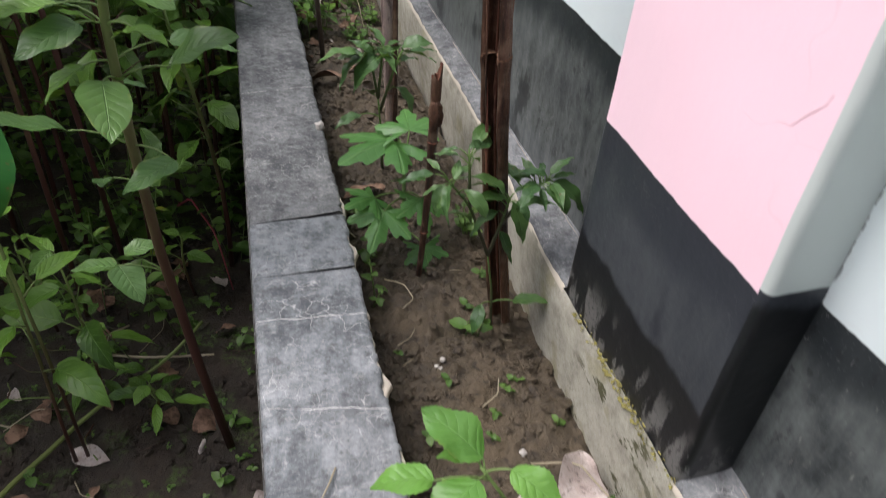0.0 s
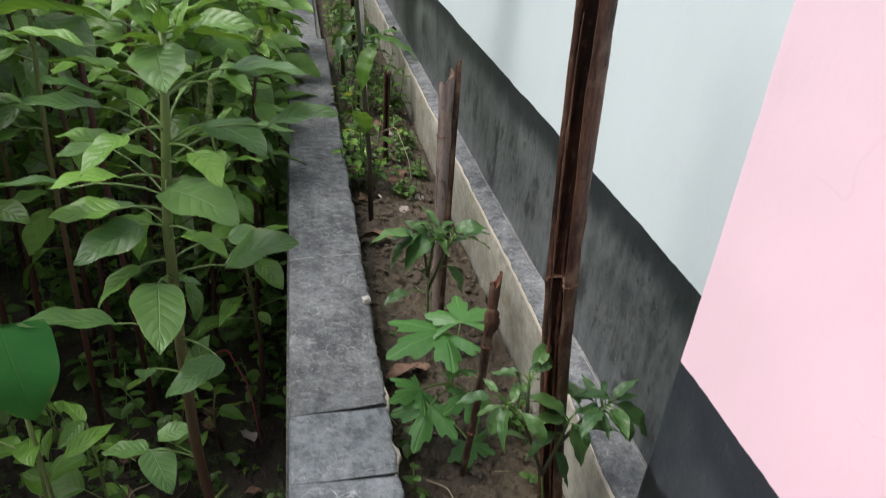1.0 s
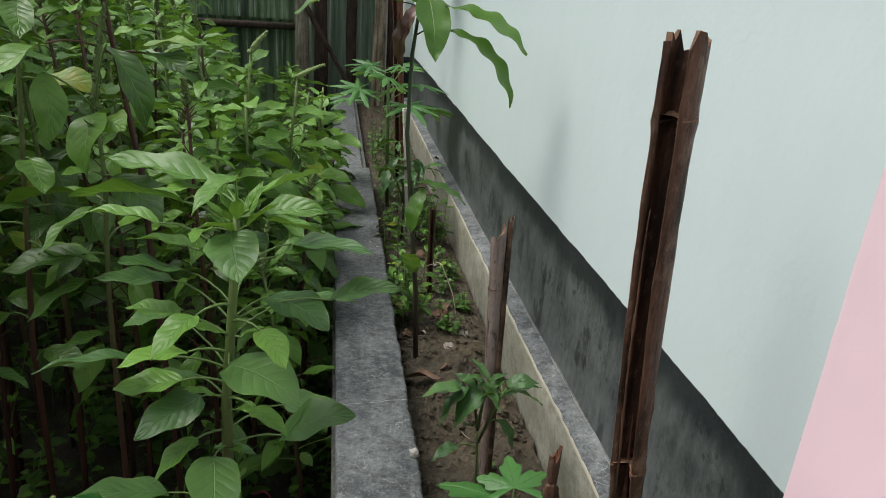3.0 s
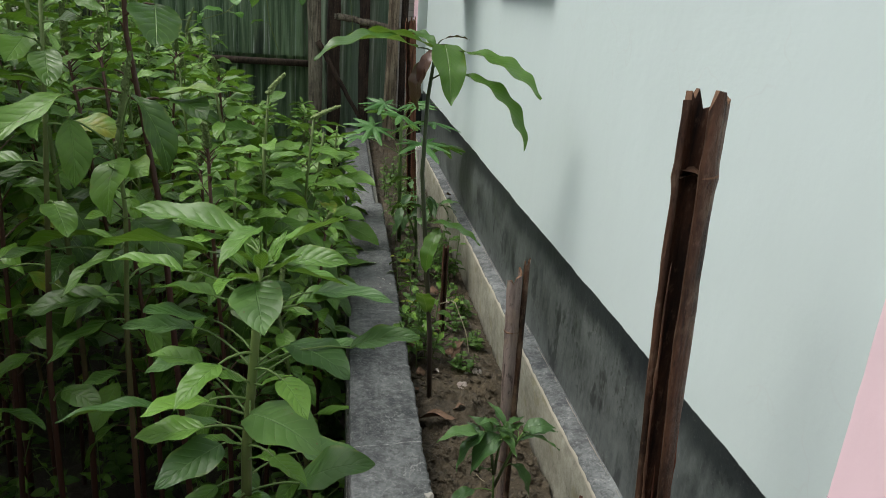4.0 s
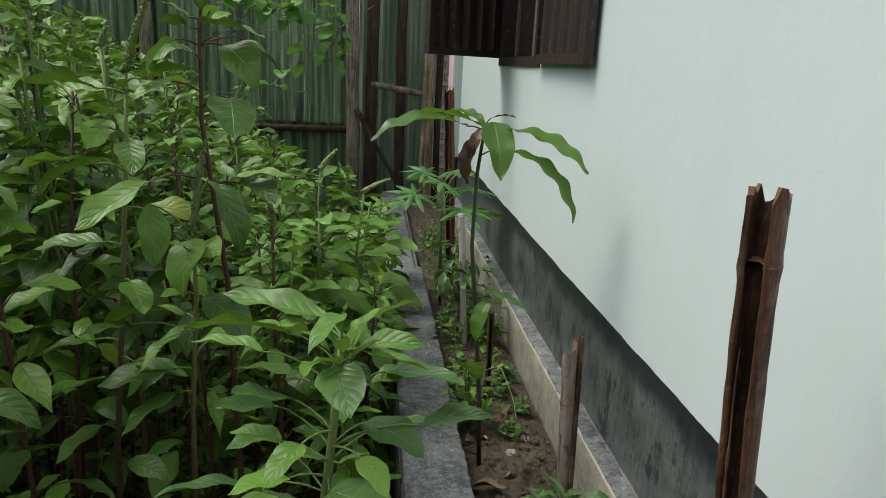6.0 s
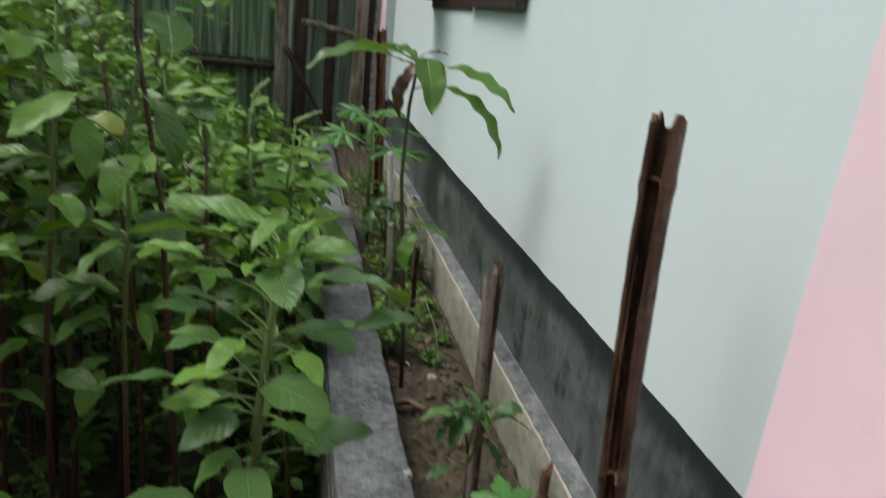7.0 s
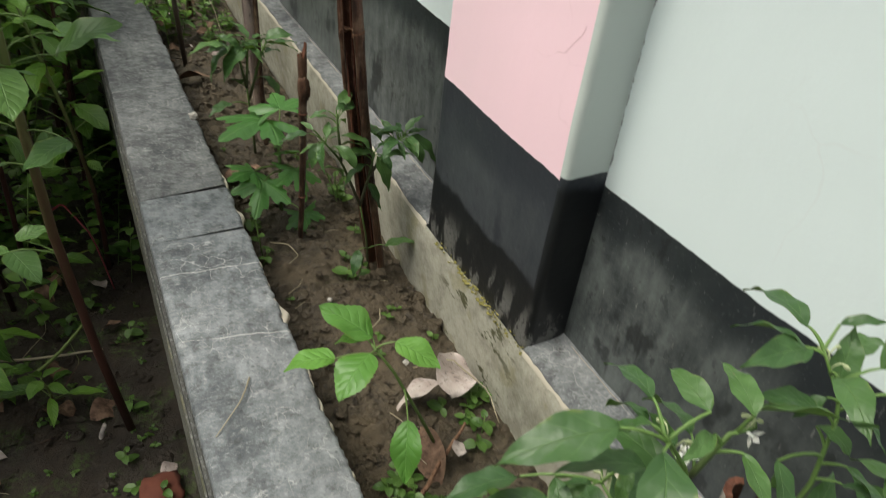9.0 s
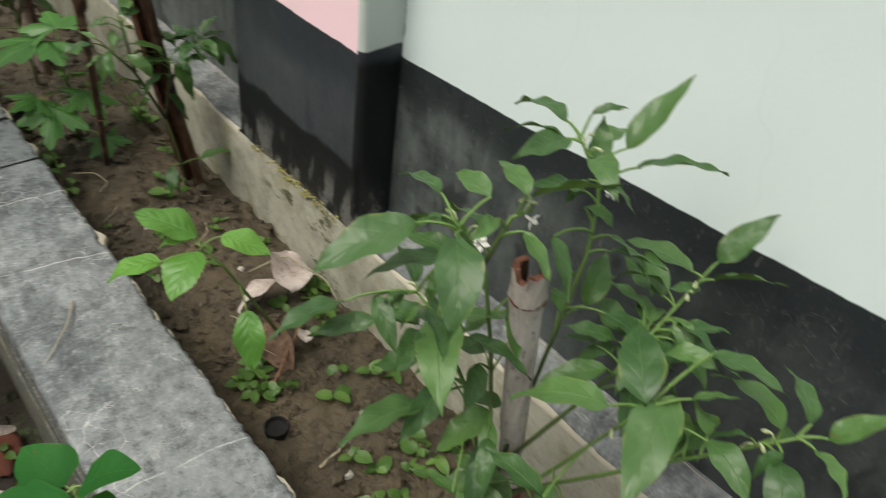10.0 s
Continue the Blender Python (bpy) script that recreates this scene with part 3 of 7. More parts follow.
# ---- leaves ----
def leaf_grid(a, b, width, fold=0.2, droop=0.5, wave=0.05, waves=3.0, n=9, seed=0, twist=0.0, teeth=0.0):
    """A simple leaf one unit long: base at the origin, tip towards +x, upper side +z."""
    rng = random.Random(seed)
    peak = a / (a + b)
    top = (peak ** a) * ((1 - peak) ** b)
    ph, ph2 = rng.uniform(0, 6), rng.uniform(0, 6)
    cols = (-1.0, -0.55, 0.0, 0.55, 1.0)
    vs, uv, fs = [], [], []
    px, pz, ang = 0.0, 0.0, droop * 0.35
    for i in range(n + 1):
        u = i / n
        w = width * 0.5 * (u ** a) * ((1 - u) ** b) / top if 0 < u < 1 else 0.004
        for c in cols:
            side = 1 if c > 0 else -1
            z = fold * abs(c) * w + wave * abs(c) ** 1.5 * math.sin(waves * 6.28 * u + (ph if side > 0 else ph2)) * width
            z += twist * u * c * w
            ww = w * (1 + 0.06 * math.sin(9 * u + ph * side) + teeth * (1 if i % 2 else -1))
            vs.append((px - math.sin(ang) * z * 0.5, c * ww, pz + z))
            uv.append((u, 0.5 + 0.5 * c))
        ang -= droop * 1.5 / n
        px += math.cos(ang) / n
        pz += math.sin(ang) / n
    k = len(cols)
    for i in range(n):
        for j in range(k - 1):
            fs.append((i * k + j, (i + 1) * k + j, (i + 1) * k + j + 1, i * k + j + 1))
    return np.array(vs), fs, np.array(uv)


def lobed_grid(lobes=7, depth=0.55, seed=0, droop=0.25, spread=150, side=0.35):
    """A palmate papaya leaf about one unit from its stalk to the middle tip; the stalk joins at the origin."""
    rng = random.Random(seed)
    m = 76
    vs, uv, fs = [(0.0, 0.0, 0.0)], [(0.0, 0.5)], []
    for r_i, rr in enumerate((0.3, 0.62, 1.0)):
        for k in range(m + 1):
            th = radians(-spread + 2 * spread * k / m)
            x = th / radians(spread) * (lobes - 1) / 2.0
            near = abs(x - round(x)) * 2
            lob = 1 - depth * near ** 1.3
            lob *= 1 - side * abs(th) / radians(spread)
            lob *= 1 + 0.12 * math.cos(near * 9.0) * (near > 0.25)
            r = rr * (lob if r_i == 2 else 0.45 + 0.55 * lob if r_i == 1 else 0.9)
            r = min(r, rr)
            z = -droop * r * r + 0.04 * math.cos(x * 6.28) * r + 0.02 * math.sin(th * 5 + seed)
            vs.append((0.78 * r * math.cos(th), 0.78 * r * math.sin(th), z))
            uv.append((r, 0.5 + 0.5 * (x - round(x))))
    w = m + 1
    for k in range(m):
        fs.append((0, 1 + k, 2 + k))
        for r_i in range(2):
            o = 1 + r_i * w + k
            fs.append((o, o + w, o + w + 1, o + 1))
    return np.array(vs), fs, np.array(uv)


LEAVES = {
    "amaranth": [leaf_grid(0.74, 1.02, 0.56, 0.20, 0.10 + 0.10 * i, 0.042, 2.2, 13, i, 0.3 * (i - 2), 0.010) for i in range(6)],
    "chilli": [leaf_grid(0.85, 1.4, 0.34, 0.28, 0.25 + 0.15 * i, 0.075, 2.6, 16, 20 + i, 0.35 * (i - 2), 0.012) for i in range(6)],
    "papaya": [lobed_grid(9, 0.90, 30 + i, 0.2, 155, 0.3) for i in range(3)],
    "young_papaya": [lobed_grid(5, 0.6, 40 + i, 0.2, 120, 0.3) for i in range(3)],
    "mango": [leaf_grid(0.8, 0.85, 0.25, 0.34, 0.50 + 0.18 * i, 0.075, 3.6, 26, 50 + i) for i in range(3)],
    "bean": [leaf_grid(0.62, 0.95, 0.68, 0.12, 0.3 + 0.2 * i, 0.05, 1.8, 24, 60 + i, 0.2 * (i - 1), 0.035) for i in range(3)],
    "weed": [leaf_grid(0.55, 0.75, 0.66, 0.2, 0.4, 0.03, 1.5, 5, 70 + i) for i in range(3)],
    "taro": [leaf_grid(0.32, 0.8, 0.85, 0.2, 0.5, 0.04, 1.5, 10, 80 + i) for i in range(2)],
}
LEAVES["amaranth_broad"] = [leaf_grid(0.45, 0.92, 0.66, 0.16, 0.08 + 0.09 * i, 0.035, 2.1, 22, 230 + i, 0.2 * (i - 2), 0.008) for i in range(5)]
LEAVES["amaranth_lance"] = [leaf_grid(0.78, 1.2, 0.42, 0.28, 0.12 + 0.13 * i, 0.045, 2.4, 13, 250 + i, 0.35 * (i - 2), 0.010) for i in range(6)]
LEAVES["amaranth_young"] = [leaf_grid(0.72, 1.1, 0.56, 0.24, 0.06 + 0.10 * i, 0.040, 2.3, 16, 200 + i, 0.25 * (i - 2), 0.010) for i in range(5)]
MATS = {"amaranth_lance": (M_AMA, M_AMA_J), "amaranth_broad": (M_AMH, M_AMH_J), "amaranth_young": (M_AMY, M_AMY_J), "amaranth": (M_AMA, M_AMA_J), "chilli": (M_CHI, M_CHI_J), "papaya": (M_PAP, M_PAP_J), "young_papaya": (M_PA2, M_PA2_J),
        "mango": (M_MAN, M_MAN_J), "bean": (M_BEA, M_BEA_J), "weed": (M_WEE, M_WEE_J), "taro": (M_TAR, M_TAR_J)}
LEAF_DATA = {k: [Mesh().add(*g).data(k + "_leaf", MATS[k][0]) for g in gs] for k, gs in LEAVES.items()}
MANGO_BROAD = [Mesh().add(*leaf_grid(0.55, 1.05, 0.50, 0.30, 0.35, 0.06, 2.2, 14, 55)).data("mango_leaf", M_MAN)]
BRONZE_DATA = [Mesh().add(*g).data("bronze_leaf", M_BRN) for g in LEAVES["mango"]]


def leaf_pose(base, az, pitch, length, roll=0.0, width=1.0):
    """A leaf at base, pointing to azimuth az (degrees, 0 = +x), its blade tilted by pitch (down: minus)."""
    r = Matrix.Rotation(radians(az), 4, "Z") @ Matrix.Rotation(radians(-pitch), 4, "Y") @ Matrix.Rotation(radians(roll), 4, "X")
    return Matrix.Translation(base) @ r @ Matrix.Diagonal((length, length * width, length, 1))


def on_line(P, f):
    """The point at the fraction f of the polyline P."""
    P = np.asarray(P, float)
    q = f * (len(P) - 1)
    i = min(int(q), len(P) - 2)
    return P[i] + (P[i + 1] - P[i]) * (q - i)


def stalk(p, az, rise, length, sag=0.15):
    """Points of a leaf stalk from p outwards."""
    d = np.array([math.cos(radians(az)) * math.cos(radians(rise)), math.sin(radians(az)) * math.cos(radians(rise)), math.sin(radians(rise))])
    t = np.linspace(0, 1, 5)[:, None]
    return np.asarray(p) + d * length * t - np.array([0, 0, 1.0]) * sag * length * t * t


def plant(name, kind, stem_points, radii, stem_mat, leaves, label, category, group="", joined=False, extra=None, spike=0.0, leaf_name="leaf"):
    """A plant: stem (with its leaf stalks) and leaves.
    leaves: rows of (fraction up the stem, azimuth, rise of the stalk, stalk length, leaf length, pitch[, width])."""
    P = np.asarray(stem_points, float)
    base = P[0].copy()
    P = P - base
    thing = root(name, base, label, category, group)
    m = Mesh().add(*tube(P, radii, 8))
    rng = random.Random(hash_of(name, base))
    crown = Mesh()
    todo = []
    for row in leaves:
        f, az, rise, sl, ll, pitch = row[:6]
        width = row[6] if len(row) > 6 else 1.0
        p = on_line(P, f)
        end = p
        if sl > 0.004:
            S = stalk(p, az, rise, sl)
            tb = tube(S, np.linspace(0.0012, 0.0007, 5) * (1 + 4 * ll), 5, False, 0.75, 1.0)
            if joined:
                m.add(*tb)
            end = S[-1]
        todo.append((end, az, pitch, ll, rng.uniform(-25, 25), width, f, tb if sl > 0.004 else None))
    if extra:
        for pts, rad in extra:
            m.add(*tube(np.asarray(pts, float) - base, rad, 6, True, 0.6, 1.0))
    part("stem", m.data("stem", stem_mat), thing)
    for end, az, pitch, ll, roll, width, f, tb in todo:
        young = kind == "amaranth" and f > 0.70 + 0.15 * rng.random()
        kd = "amaranth_young" if young else kind
        if kd == "amaranth" and rng.random() < 0.6:
            kd = "amaranth_lance"
        k = rng.randrange(len(LEAVES[kd]))
        mt = leaf_pose(end, az, pitch, ll, roll, width)
        if joined:
            g = LEAVES[kd][k]
            A = np.array(mt)
            crown.add(g[0] @ A[:3, :3].T + A[:3, 3], g[1], g[2], 1 if young else 0)
        else:
            lf = part(leaf_name, LEAF_DATA[kd][k], thing, "", mt)
            if tb:
                sk = part("stalk", Mesh().add(*tb).data("stalk", stem_mat), lf)
                sk.matrix_parent_inverse = mt.inverted()
    if joined:
        part("crown", crown.data("crown", [MATS[kind][1], M_AMY_J]), thing)
    if spike > 0:
        part("flower_spike", spike_mesh(P[-1], spike, rng), thing, "pale green seed spike")
    return thing


def hash_of(name, base):
    return int(abs(base[0] * 7919 + base[1] * 104729 + base[2] * 1299) * 1000) + len(name)


def spike_mesh(top, length, rng, aim=None, mat=None):
    """A knobbly amaranth flower spike."""
    m = Mesh()
    lean = Vector((rng.uniform(-0.3, 0.3), rng.uniform(-0.3, 0.3), 1)).normalized()
    if aim:
        lean = Vector(aim).normalized()
    pts, rad = [], []
    for i in range(22):
        t = i / 21
        pts.append(np.array(top) + np.array(lean) * length * t + np.array([0.25 * length * t * t * lean.x, 0, -0.1 * length * t * t]))
        rad.append((0.0055 + 0.0018 * math.sin(i * 2.4)) * (1 - 0.75 * t ** 2) + 0.001)
    m.add(*tube(pts, rad, 7))
    for i in range(70):
        t = rng.random() ** 1.2
        q = rng.uniform(0, 6.28)
        r = 0.007 * (1 - 0.6 * t)
        c = on_line(pts, t * 0.98) + np.array([math.cos(q) * r, math.sin(q) * r, 0])
        e = 0.0032
        m.add(c + np.array([(e, 0, 0), (-e, 0, 0), (0, e, 0), (0, -e, 0), (0, 0, e * 1.6), (0, 0, -e)]),
              [(0, 2, 4), (2, 1, 4), (1, 3, 4), (3, 0, 4), (2, 0, 5), (1, 2, 5), (3, 1, 5), (0, 3, 5)])
    return m.data("flower_spike", mat or M_SPIKE)


def spiral_leaves(rng, count, lo, hi, big, small, stalk_big, turn0=0.0, narrow=1.0):
    """Leaves set spirally up a stem; larger, longer-stalked and lower-hanging further down."""
    rows = []
    for i in range(count):
        t = i / max(1, count - 1)
        f = lo + (hi - lo) * t ** 0.85
        k = (1 - t) ** 0.8
        ll = (small + (big - small) * min(1.0, 1.5 * k)) * rng.uniform(0.8, 1.15)
        rows.append((f, turn0 + i * 137.5 + rng.uniform(-20, 20), 30 + 35 * t + rng.uniform(-10, 10),
                     stalk_big * (0.25 + 0.9 * k) * rng.uniform(0.7, 1.2), ll, -8 + 24 * t ** 2 + rng.uniform(-34, 20), rng.uniform(0.62, 1.05)))
    return [r[:6] + (r[6] * narrow,) for r in rows]


# ---- ground, one sheet out to the horizon ----
def uneven(lo, hi, a, b, step, far):
    """Grid lines: fine between a and b, growing coarser outwards to lo and hi."""
    xs = list(np.arange(a, b + step / 2, step))
    d, x = step, a
    while x > lo:
        d *= far
        x -= d
        xs.insert(0, max(x, lo))
    d, x = step, b
    while x < hi:
        d *= far
        x += d
        xs.append(min(x, hi))
    return np.array(xs)


def sheet(xs, ys, height):
    X, Y = np.meshgrid(xs, ys, indexing="ij")
    Z = np.array([[height(x, y) for y in ys] for x in xs])
    vs = np.stack([X, Y, Z], -1).reshape(-1, 3)
    ny = len(ys)
    fs = [(i * ny + j, (i + 1) * ny + j, (i + 1) * ny + j + 1, i * ny + j + 1) for i in range(len(xs) - 1) for j in range(ny - 1)]
    return vs, fs


GROUND_Z = -0.43


def ground_height(x, y):
    near = 1.0 if abs(x) < 4 and abs(y) < 7 else 0.0
    return GROUND_Z + near * (0.018 * fbm(x * 3, y * 3) + 0.010 * fbm(x * 14, y * 14, 3.0)) if near else GROUND_Z


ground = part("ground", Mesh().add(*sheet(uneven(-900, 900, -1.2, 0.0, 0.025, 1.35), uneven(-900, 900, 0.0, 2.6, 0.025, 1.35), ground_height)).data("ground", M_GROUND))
tagged(ground, "damp garden soil darkened for overhead shade, with patches of moss", "ground", kind="structure")

BED_Z = 0.035


def bed_height(x, y):
    edge = 0.018 * max(0.0, 1 - (x - 0.13) / 0.04) + 0.012 * max(0.0, 1 - (0.39 - x) / 0.04)
    rough = 0.45 + 0.65 * min(1.0, max(0.0, (y - 0.55) / 0.15)) + 0.5 * min(1.0, max(0.0, (0.38 - y) / 0.1))
    crumb = max(0.0, fbm(x * 34, y * 34, 5.0)) * 0.030 * rough * (0.5 + 0.9 * max(0.0, noise.noise(Vector((x * 5, y * 5, 2.0)))))
    return BED_Z - edge + 0.010 * fbm(x * 6, y * 5, 1.0) + crumb + 0.0050 * fbm(x * 70, y * 70, 7.0, 3) * (0.4 + max(0.0, noise.noise(Vector((x * 7, y * 7, 9.0)))) * 1.6)


bed = part("bed_soil", Mesh().add(*sheet(np.arange(0.12, 0.401, 0.0045), np.concatenate([np.arange(-1.6, -0.1, 0.03), np.arange(-0.1, 1.5, 0.0045), np.arange(1.5, 2.6, 0.0075), np.arange(2.62, 5.12, 0.025)]), bed_height)).data("bed_soil", M_SOIL))
tagged(bed, "brown crumbly moist soil filling the narrow planting bed", "soil", kind="structure")


# ---- low boundary wall ----
WALL_TOP, WALL_W, STEP_Y = 0.13, 0.14, 3.12


def wall_cap(y0, y1, skew0, skew1, top, width, x0=0.0, step=0.004, seed=0.0, open0=0.0, open1=0.0):
    """One stretch of the cement layer on the wall: straight outer arris, ragged inner edge."""
    n = max(2, int((y1 - y0) / step))
    vs, fs = [], []
    ring = 10
    for i in range(n + 1):
        t = i / n
        rag = 0.0035 * fbm(3.0 + seed, (y0 + (y1 - y0) * t) * 9, 0.0) + 0.0022 * fbm(9.0, (y0 + (y1 - y0) * t) * 60, 0.0) + 0.0028 * fbm(4.0, (y0 + (y1 - y0) * t) * 150, 0.0)
        rag -= 0.007 * max(0.0, noise.noise(Vector((2.0, (y0 + (y1 - y0) * t) * 48, seed))) - 0.2)
        rag -= 0.007 * max(0.0, noise.noise(Vector((5.0, (y0 + (y1 - y0) * t) * 22, seed))) - 0.25)
        xr = x0 + width + rag
        prof = [(x0 + 0.002, -0.022), (x0 - 0.001, -0.012), (x0, -0.004), (x0 + 0.003, -0.0006), (x0 + width * 0.3, 0.0), (x0 + width * 0.62, 0.0),
                (xr - 0.006, -0.0008), (xr - 0.0012, -0.003), (xr, -0.010), (xr - 0.004, -0.026)]
        for x, z in prof:
            f = (x - x0) / width
            y = y0 + (y1 - y0) * t + (skew0 * (1 - t) + skew1 * t) * f
            y += (open0 * (1 - t) - open1 * t) * max(0.0, f - 0.22)
            if i in (0, n):
                y += 0.0075 * fbm(x * 38, 7.0 * round(y0 if i == 0 else y1, 2), 0.0)
            vs.append((x, y, top + z + 0.0016 * fbm(x * 12, y * 12, seed) + 0.0005 * fbm(x * 60, y * 60, seed)))
    for i in range(n):
        for k in range(ring - 1):
            fs.append((i * ring + k, i * ring + k + 1, (i + 1) * ring + k + 1, (i + 1) * ring + k))
    fs.append(tuple(range(ring)))
    fs.append(tuple(reversed(range(n * ring, n * ring + ring))))
    return vs, [tuple(reversed(f)) for f in fs]


low_wall = root("boundary_wall", (0, 0, 0), "low cement-rendered boundary wall with a chipped inner edge", "wall", kind="structure")
core = Mesh()
ys = np.arange(-1.8, STEP_Y + 0.01, 0.06)
for y0, y1, top in ((-1.8, STEP_Y, WALL_TOP - 0.012), (STEP_Y, 5.08, WALL_TOP - 0.045)):
    core.add(*box((0.006, y0, GROUND_Z - 0.1), (WALL_W - 0.008, y1, top)))
part("wall_body", core.data("wall_body", M_CORE, False), low_wall, "dark damp cement render")
for lo_z, hi_z, x_out in ((0.097, 0.1055, -0.0015), (0.060, 0.093, -0.0045), (-0.10, 0.052, -0.0065)):
    part("plaster_lip", Mesh().add(*box((x_out, -1.8, lo_z), (0.006, STEP_Y - 0.002, hi_z))).data("plaster_lip", M_LIP if lo_z > 0 else M_CORE, False), low_wall)
cuts = ((-1.8, 0.0, 0.0, 0.0), (0.872, 0.002, 0.0002, 0.004), (0.993, 0.012, 0.0006, 0.006), (STEP_Y, 0.0, 0.0, 0.0))
for (ya, sa, ga, oa), (yb, sb, gb, ob) in zip(cuts, cuts[1:]):
    part("cement_cap", Mesh().add(*wall_cap(ya + ga / 2, yb - gb / 2, sa, sb, WALL_TOP, WALL_W, seed=0.0, open0=oa, open1=ob)).data("cement_cap", M_CAP_DARK if ya > 0.9 else M_CAP), low_wall, "grey trowelled cement with hairline scratches")
part("cement_cap", Mesh().add(*wall_cap(STEP_Y + 0.006, 5.08, 0, 0, WALL_TOP - 0.03, WALL_W - 0.012, -0.012, 0.02, 4.0)).data("cement_cap", M_CAP_DARK), low_wall, "lower stretch of grey cement capping")



def wall_chips(y0, y1):
    """Pale bare plaster where the cap's inner edge has crumbled away."""
    vs, fs = [], []
    n = int((y1 - y0) / 0.008)
    for i in range(n + 1):
        y = y0 + (y1 - y0) * i / n
        w = 0.0006 + 0.011 * max(0.0, fbm(2.0, y * 17, 1.0)) + 0.008 * max(0.0, fbm(5.0, y * 55, 1.0))
        rag = 0.003 * fbm(8.0, y * 40, 0.0)
        vs += [(WALL_W - 0.012, y, WALL_TOP - 0.016), (WALL_W - 0.004 + w + rag, y, WALL_TOP - 0.0055), (WALL_W - 0.001 + w + rag, y, WALL_TOP - 0.015), (WALL_W - 0.012, y, WALL_TOP - 0.030)]
    for i in range(n):
        for j in range(3):
            fs.append((i * 4 + j, (i + 1) * 4 + j, (i + 1) * 4 + j + 1, i * 4 + j + 1))
    return vs, [tuple(reversed(f)) for f in fs]


part("broken_edge", Mesh().add(*wall_chips(-0.4, 1.05)).data("broken_edge", M_CHALK), low_wall, "pale crumbled plaster edge")

# ---- house ----
WX, COL_X, LEDGE_X, LEDGE_Z = 0.44, 0.385, 0.380, 0.18


def ledge_shift(y):
    """The ledge narrows beyond the column."""
    return 0.019 * min(1.0, max(0.0, (y - 0.76) / 0.4)) + 0.0025 * fbm(2.0, y * 4, 0.0)


WIN = (2.515, 3.25, 0.985, 2.05)
HOUSE_LO, HOUSE_HI, HOUSE_TOP = -3.0, 5.0, 3.1


def wall_mesh(name, x0, x1, y0, y1, z0, z1, hole, mat):
    """A wall slab along y with a rectangular window opening right through it."""
    m = Mesh()
    a, b, c, d = hole
    for lo, hi in (((x0, y0, z0), (x1, a, z1)), ((x0, b, z0), (x1, y1, z1)), ((x0, a, z0), (x1, b, c)), ((x0, a, d), (x1, b, z1))):
        m.add(*box(lo, hi))
    return m.data(name, mat, False)


wall_east = part("wall_east", wall_mesh("wall_east", WX, WX + 0.16, HOUSE_LO, HOUSE_HI, -0.5, HOUSE_TOP, WIN, M_HOUSE))
tagged(wall_east, "pale blue-white painted house wall with black painted skirting", "house wall", kind="structure")
# Unseen walls, roof and floor, added so the room behind the window stays dark.
for nm, lo, hi, lab in (("wall_south", (WX + 0.16, HOUSE_LO, -0.5), (4.0, HOUSE_LO + 0.16, HOUSE_TOP), "plain painted end wall of the house, added unseen to keep the room dark"),
                        ("wall_north", (WX + 0.16, HOUSE_HI - 0.16, -0.5), (4.0, HOUSE_HI, HOUSE_TOP), "plain painted far end wall of the house, added unseen to keep the room dark"),
                        ("wall_back", (4.0, HOUSE_LO, -0.5), (4.16, HOUSE_HI, HOUSE_TOP), "plain painted back wall of the house, added unseen to keep the room dark")):
    tagged(part(nm, Mesh().add(*box(lo, hi)).data(nm, M_HOUSE, False)), lab, "house wall", kind="structure")
tagged(part("roof_slab", Mesh().add(*box((WX, HOUSE_LO, HOUSE_TOP), (4.16, HOUSE_HI, HOUSE_TOP + 0.12))).data("roof_slab", M_ROOM, False)), "plain flat roof slab, added unseen to keep the room dark", "roof", kind="structure")
tagged(part("floor", Mesh().add(*box((WX + 0.16, HOUSE_LO + 0.16, 0.4), (4.0, HOUSE_HI - 0.16, 0.45))).data("floor", M_ROOM, False)), "plain floor inside the house, added unseen to close the room", "floor", kind="structure")


def column(name, y0, y1):
    """An engaged column: rounded plaster corners, slightly uneven faces."""
    ob = root(name, (COL_X, y0, 0), "square engaged column with pink face, its side coloured greyer for shade", "column", kind="structure")
    r, a = 0.007, np.linspace(0, math.pi / 2, 6)
    sec = [(WX + 0.02, y1), (COL_X + 0.016, y1)] + [(COL_X + r - r * math.sin(q), y1 - r + r * math.cos(q)) for q in a]
    sec += [(COL_X, y) for y in np.linspace(y1 - 0.016, y0 + 0.010, 9)]
    sec += [(COL_X + r - r * math.cos(q), y0 + r - r * math.sin(q)) for q in a] + [(COL_X + 0.016, y0), (WX + 0.02, y0)]
    zs = np.concatenate([np.arange(LEDGE_Z - 0.008, 1.6, 0.02), np.arange(1.6, HOUSE_TOP - 0.01, 0.1)])
    vs, fs, slot = [], [], []
    k = len(sec)
    for z in zs:
        for x, y in sec:
            d = 0.0025 * noise.noise_vector(Vector((y * 7, z * 7, y0))) + 0.0009 * noise.noise_vector(Vector((y * 40, z * 40, y0)))
            vs.append((x - COL_X + d.x, y - y0 + 0.5 * d.y, z))
    for i in range(len(zs) - 1):
        for j in range(k - 1):
            fs.append((i * k + j, i * k + j + 1, (i + 1) * k + j + 1, (i + 1) * k + j))
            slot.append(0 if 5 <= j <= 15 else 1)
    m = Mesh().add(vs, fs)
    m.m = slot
    part("column_body", m.data("column_body", [M_PINK, M_SHADESIDE]), ob)
    return ob


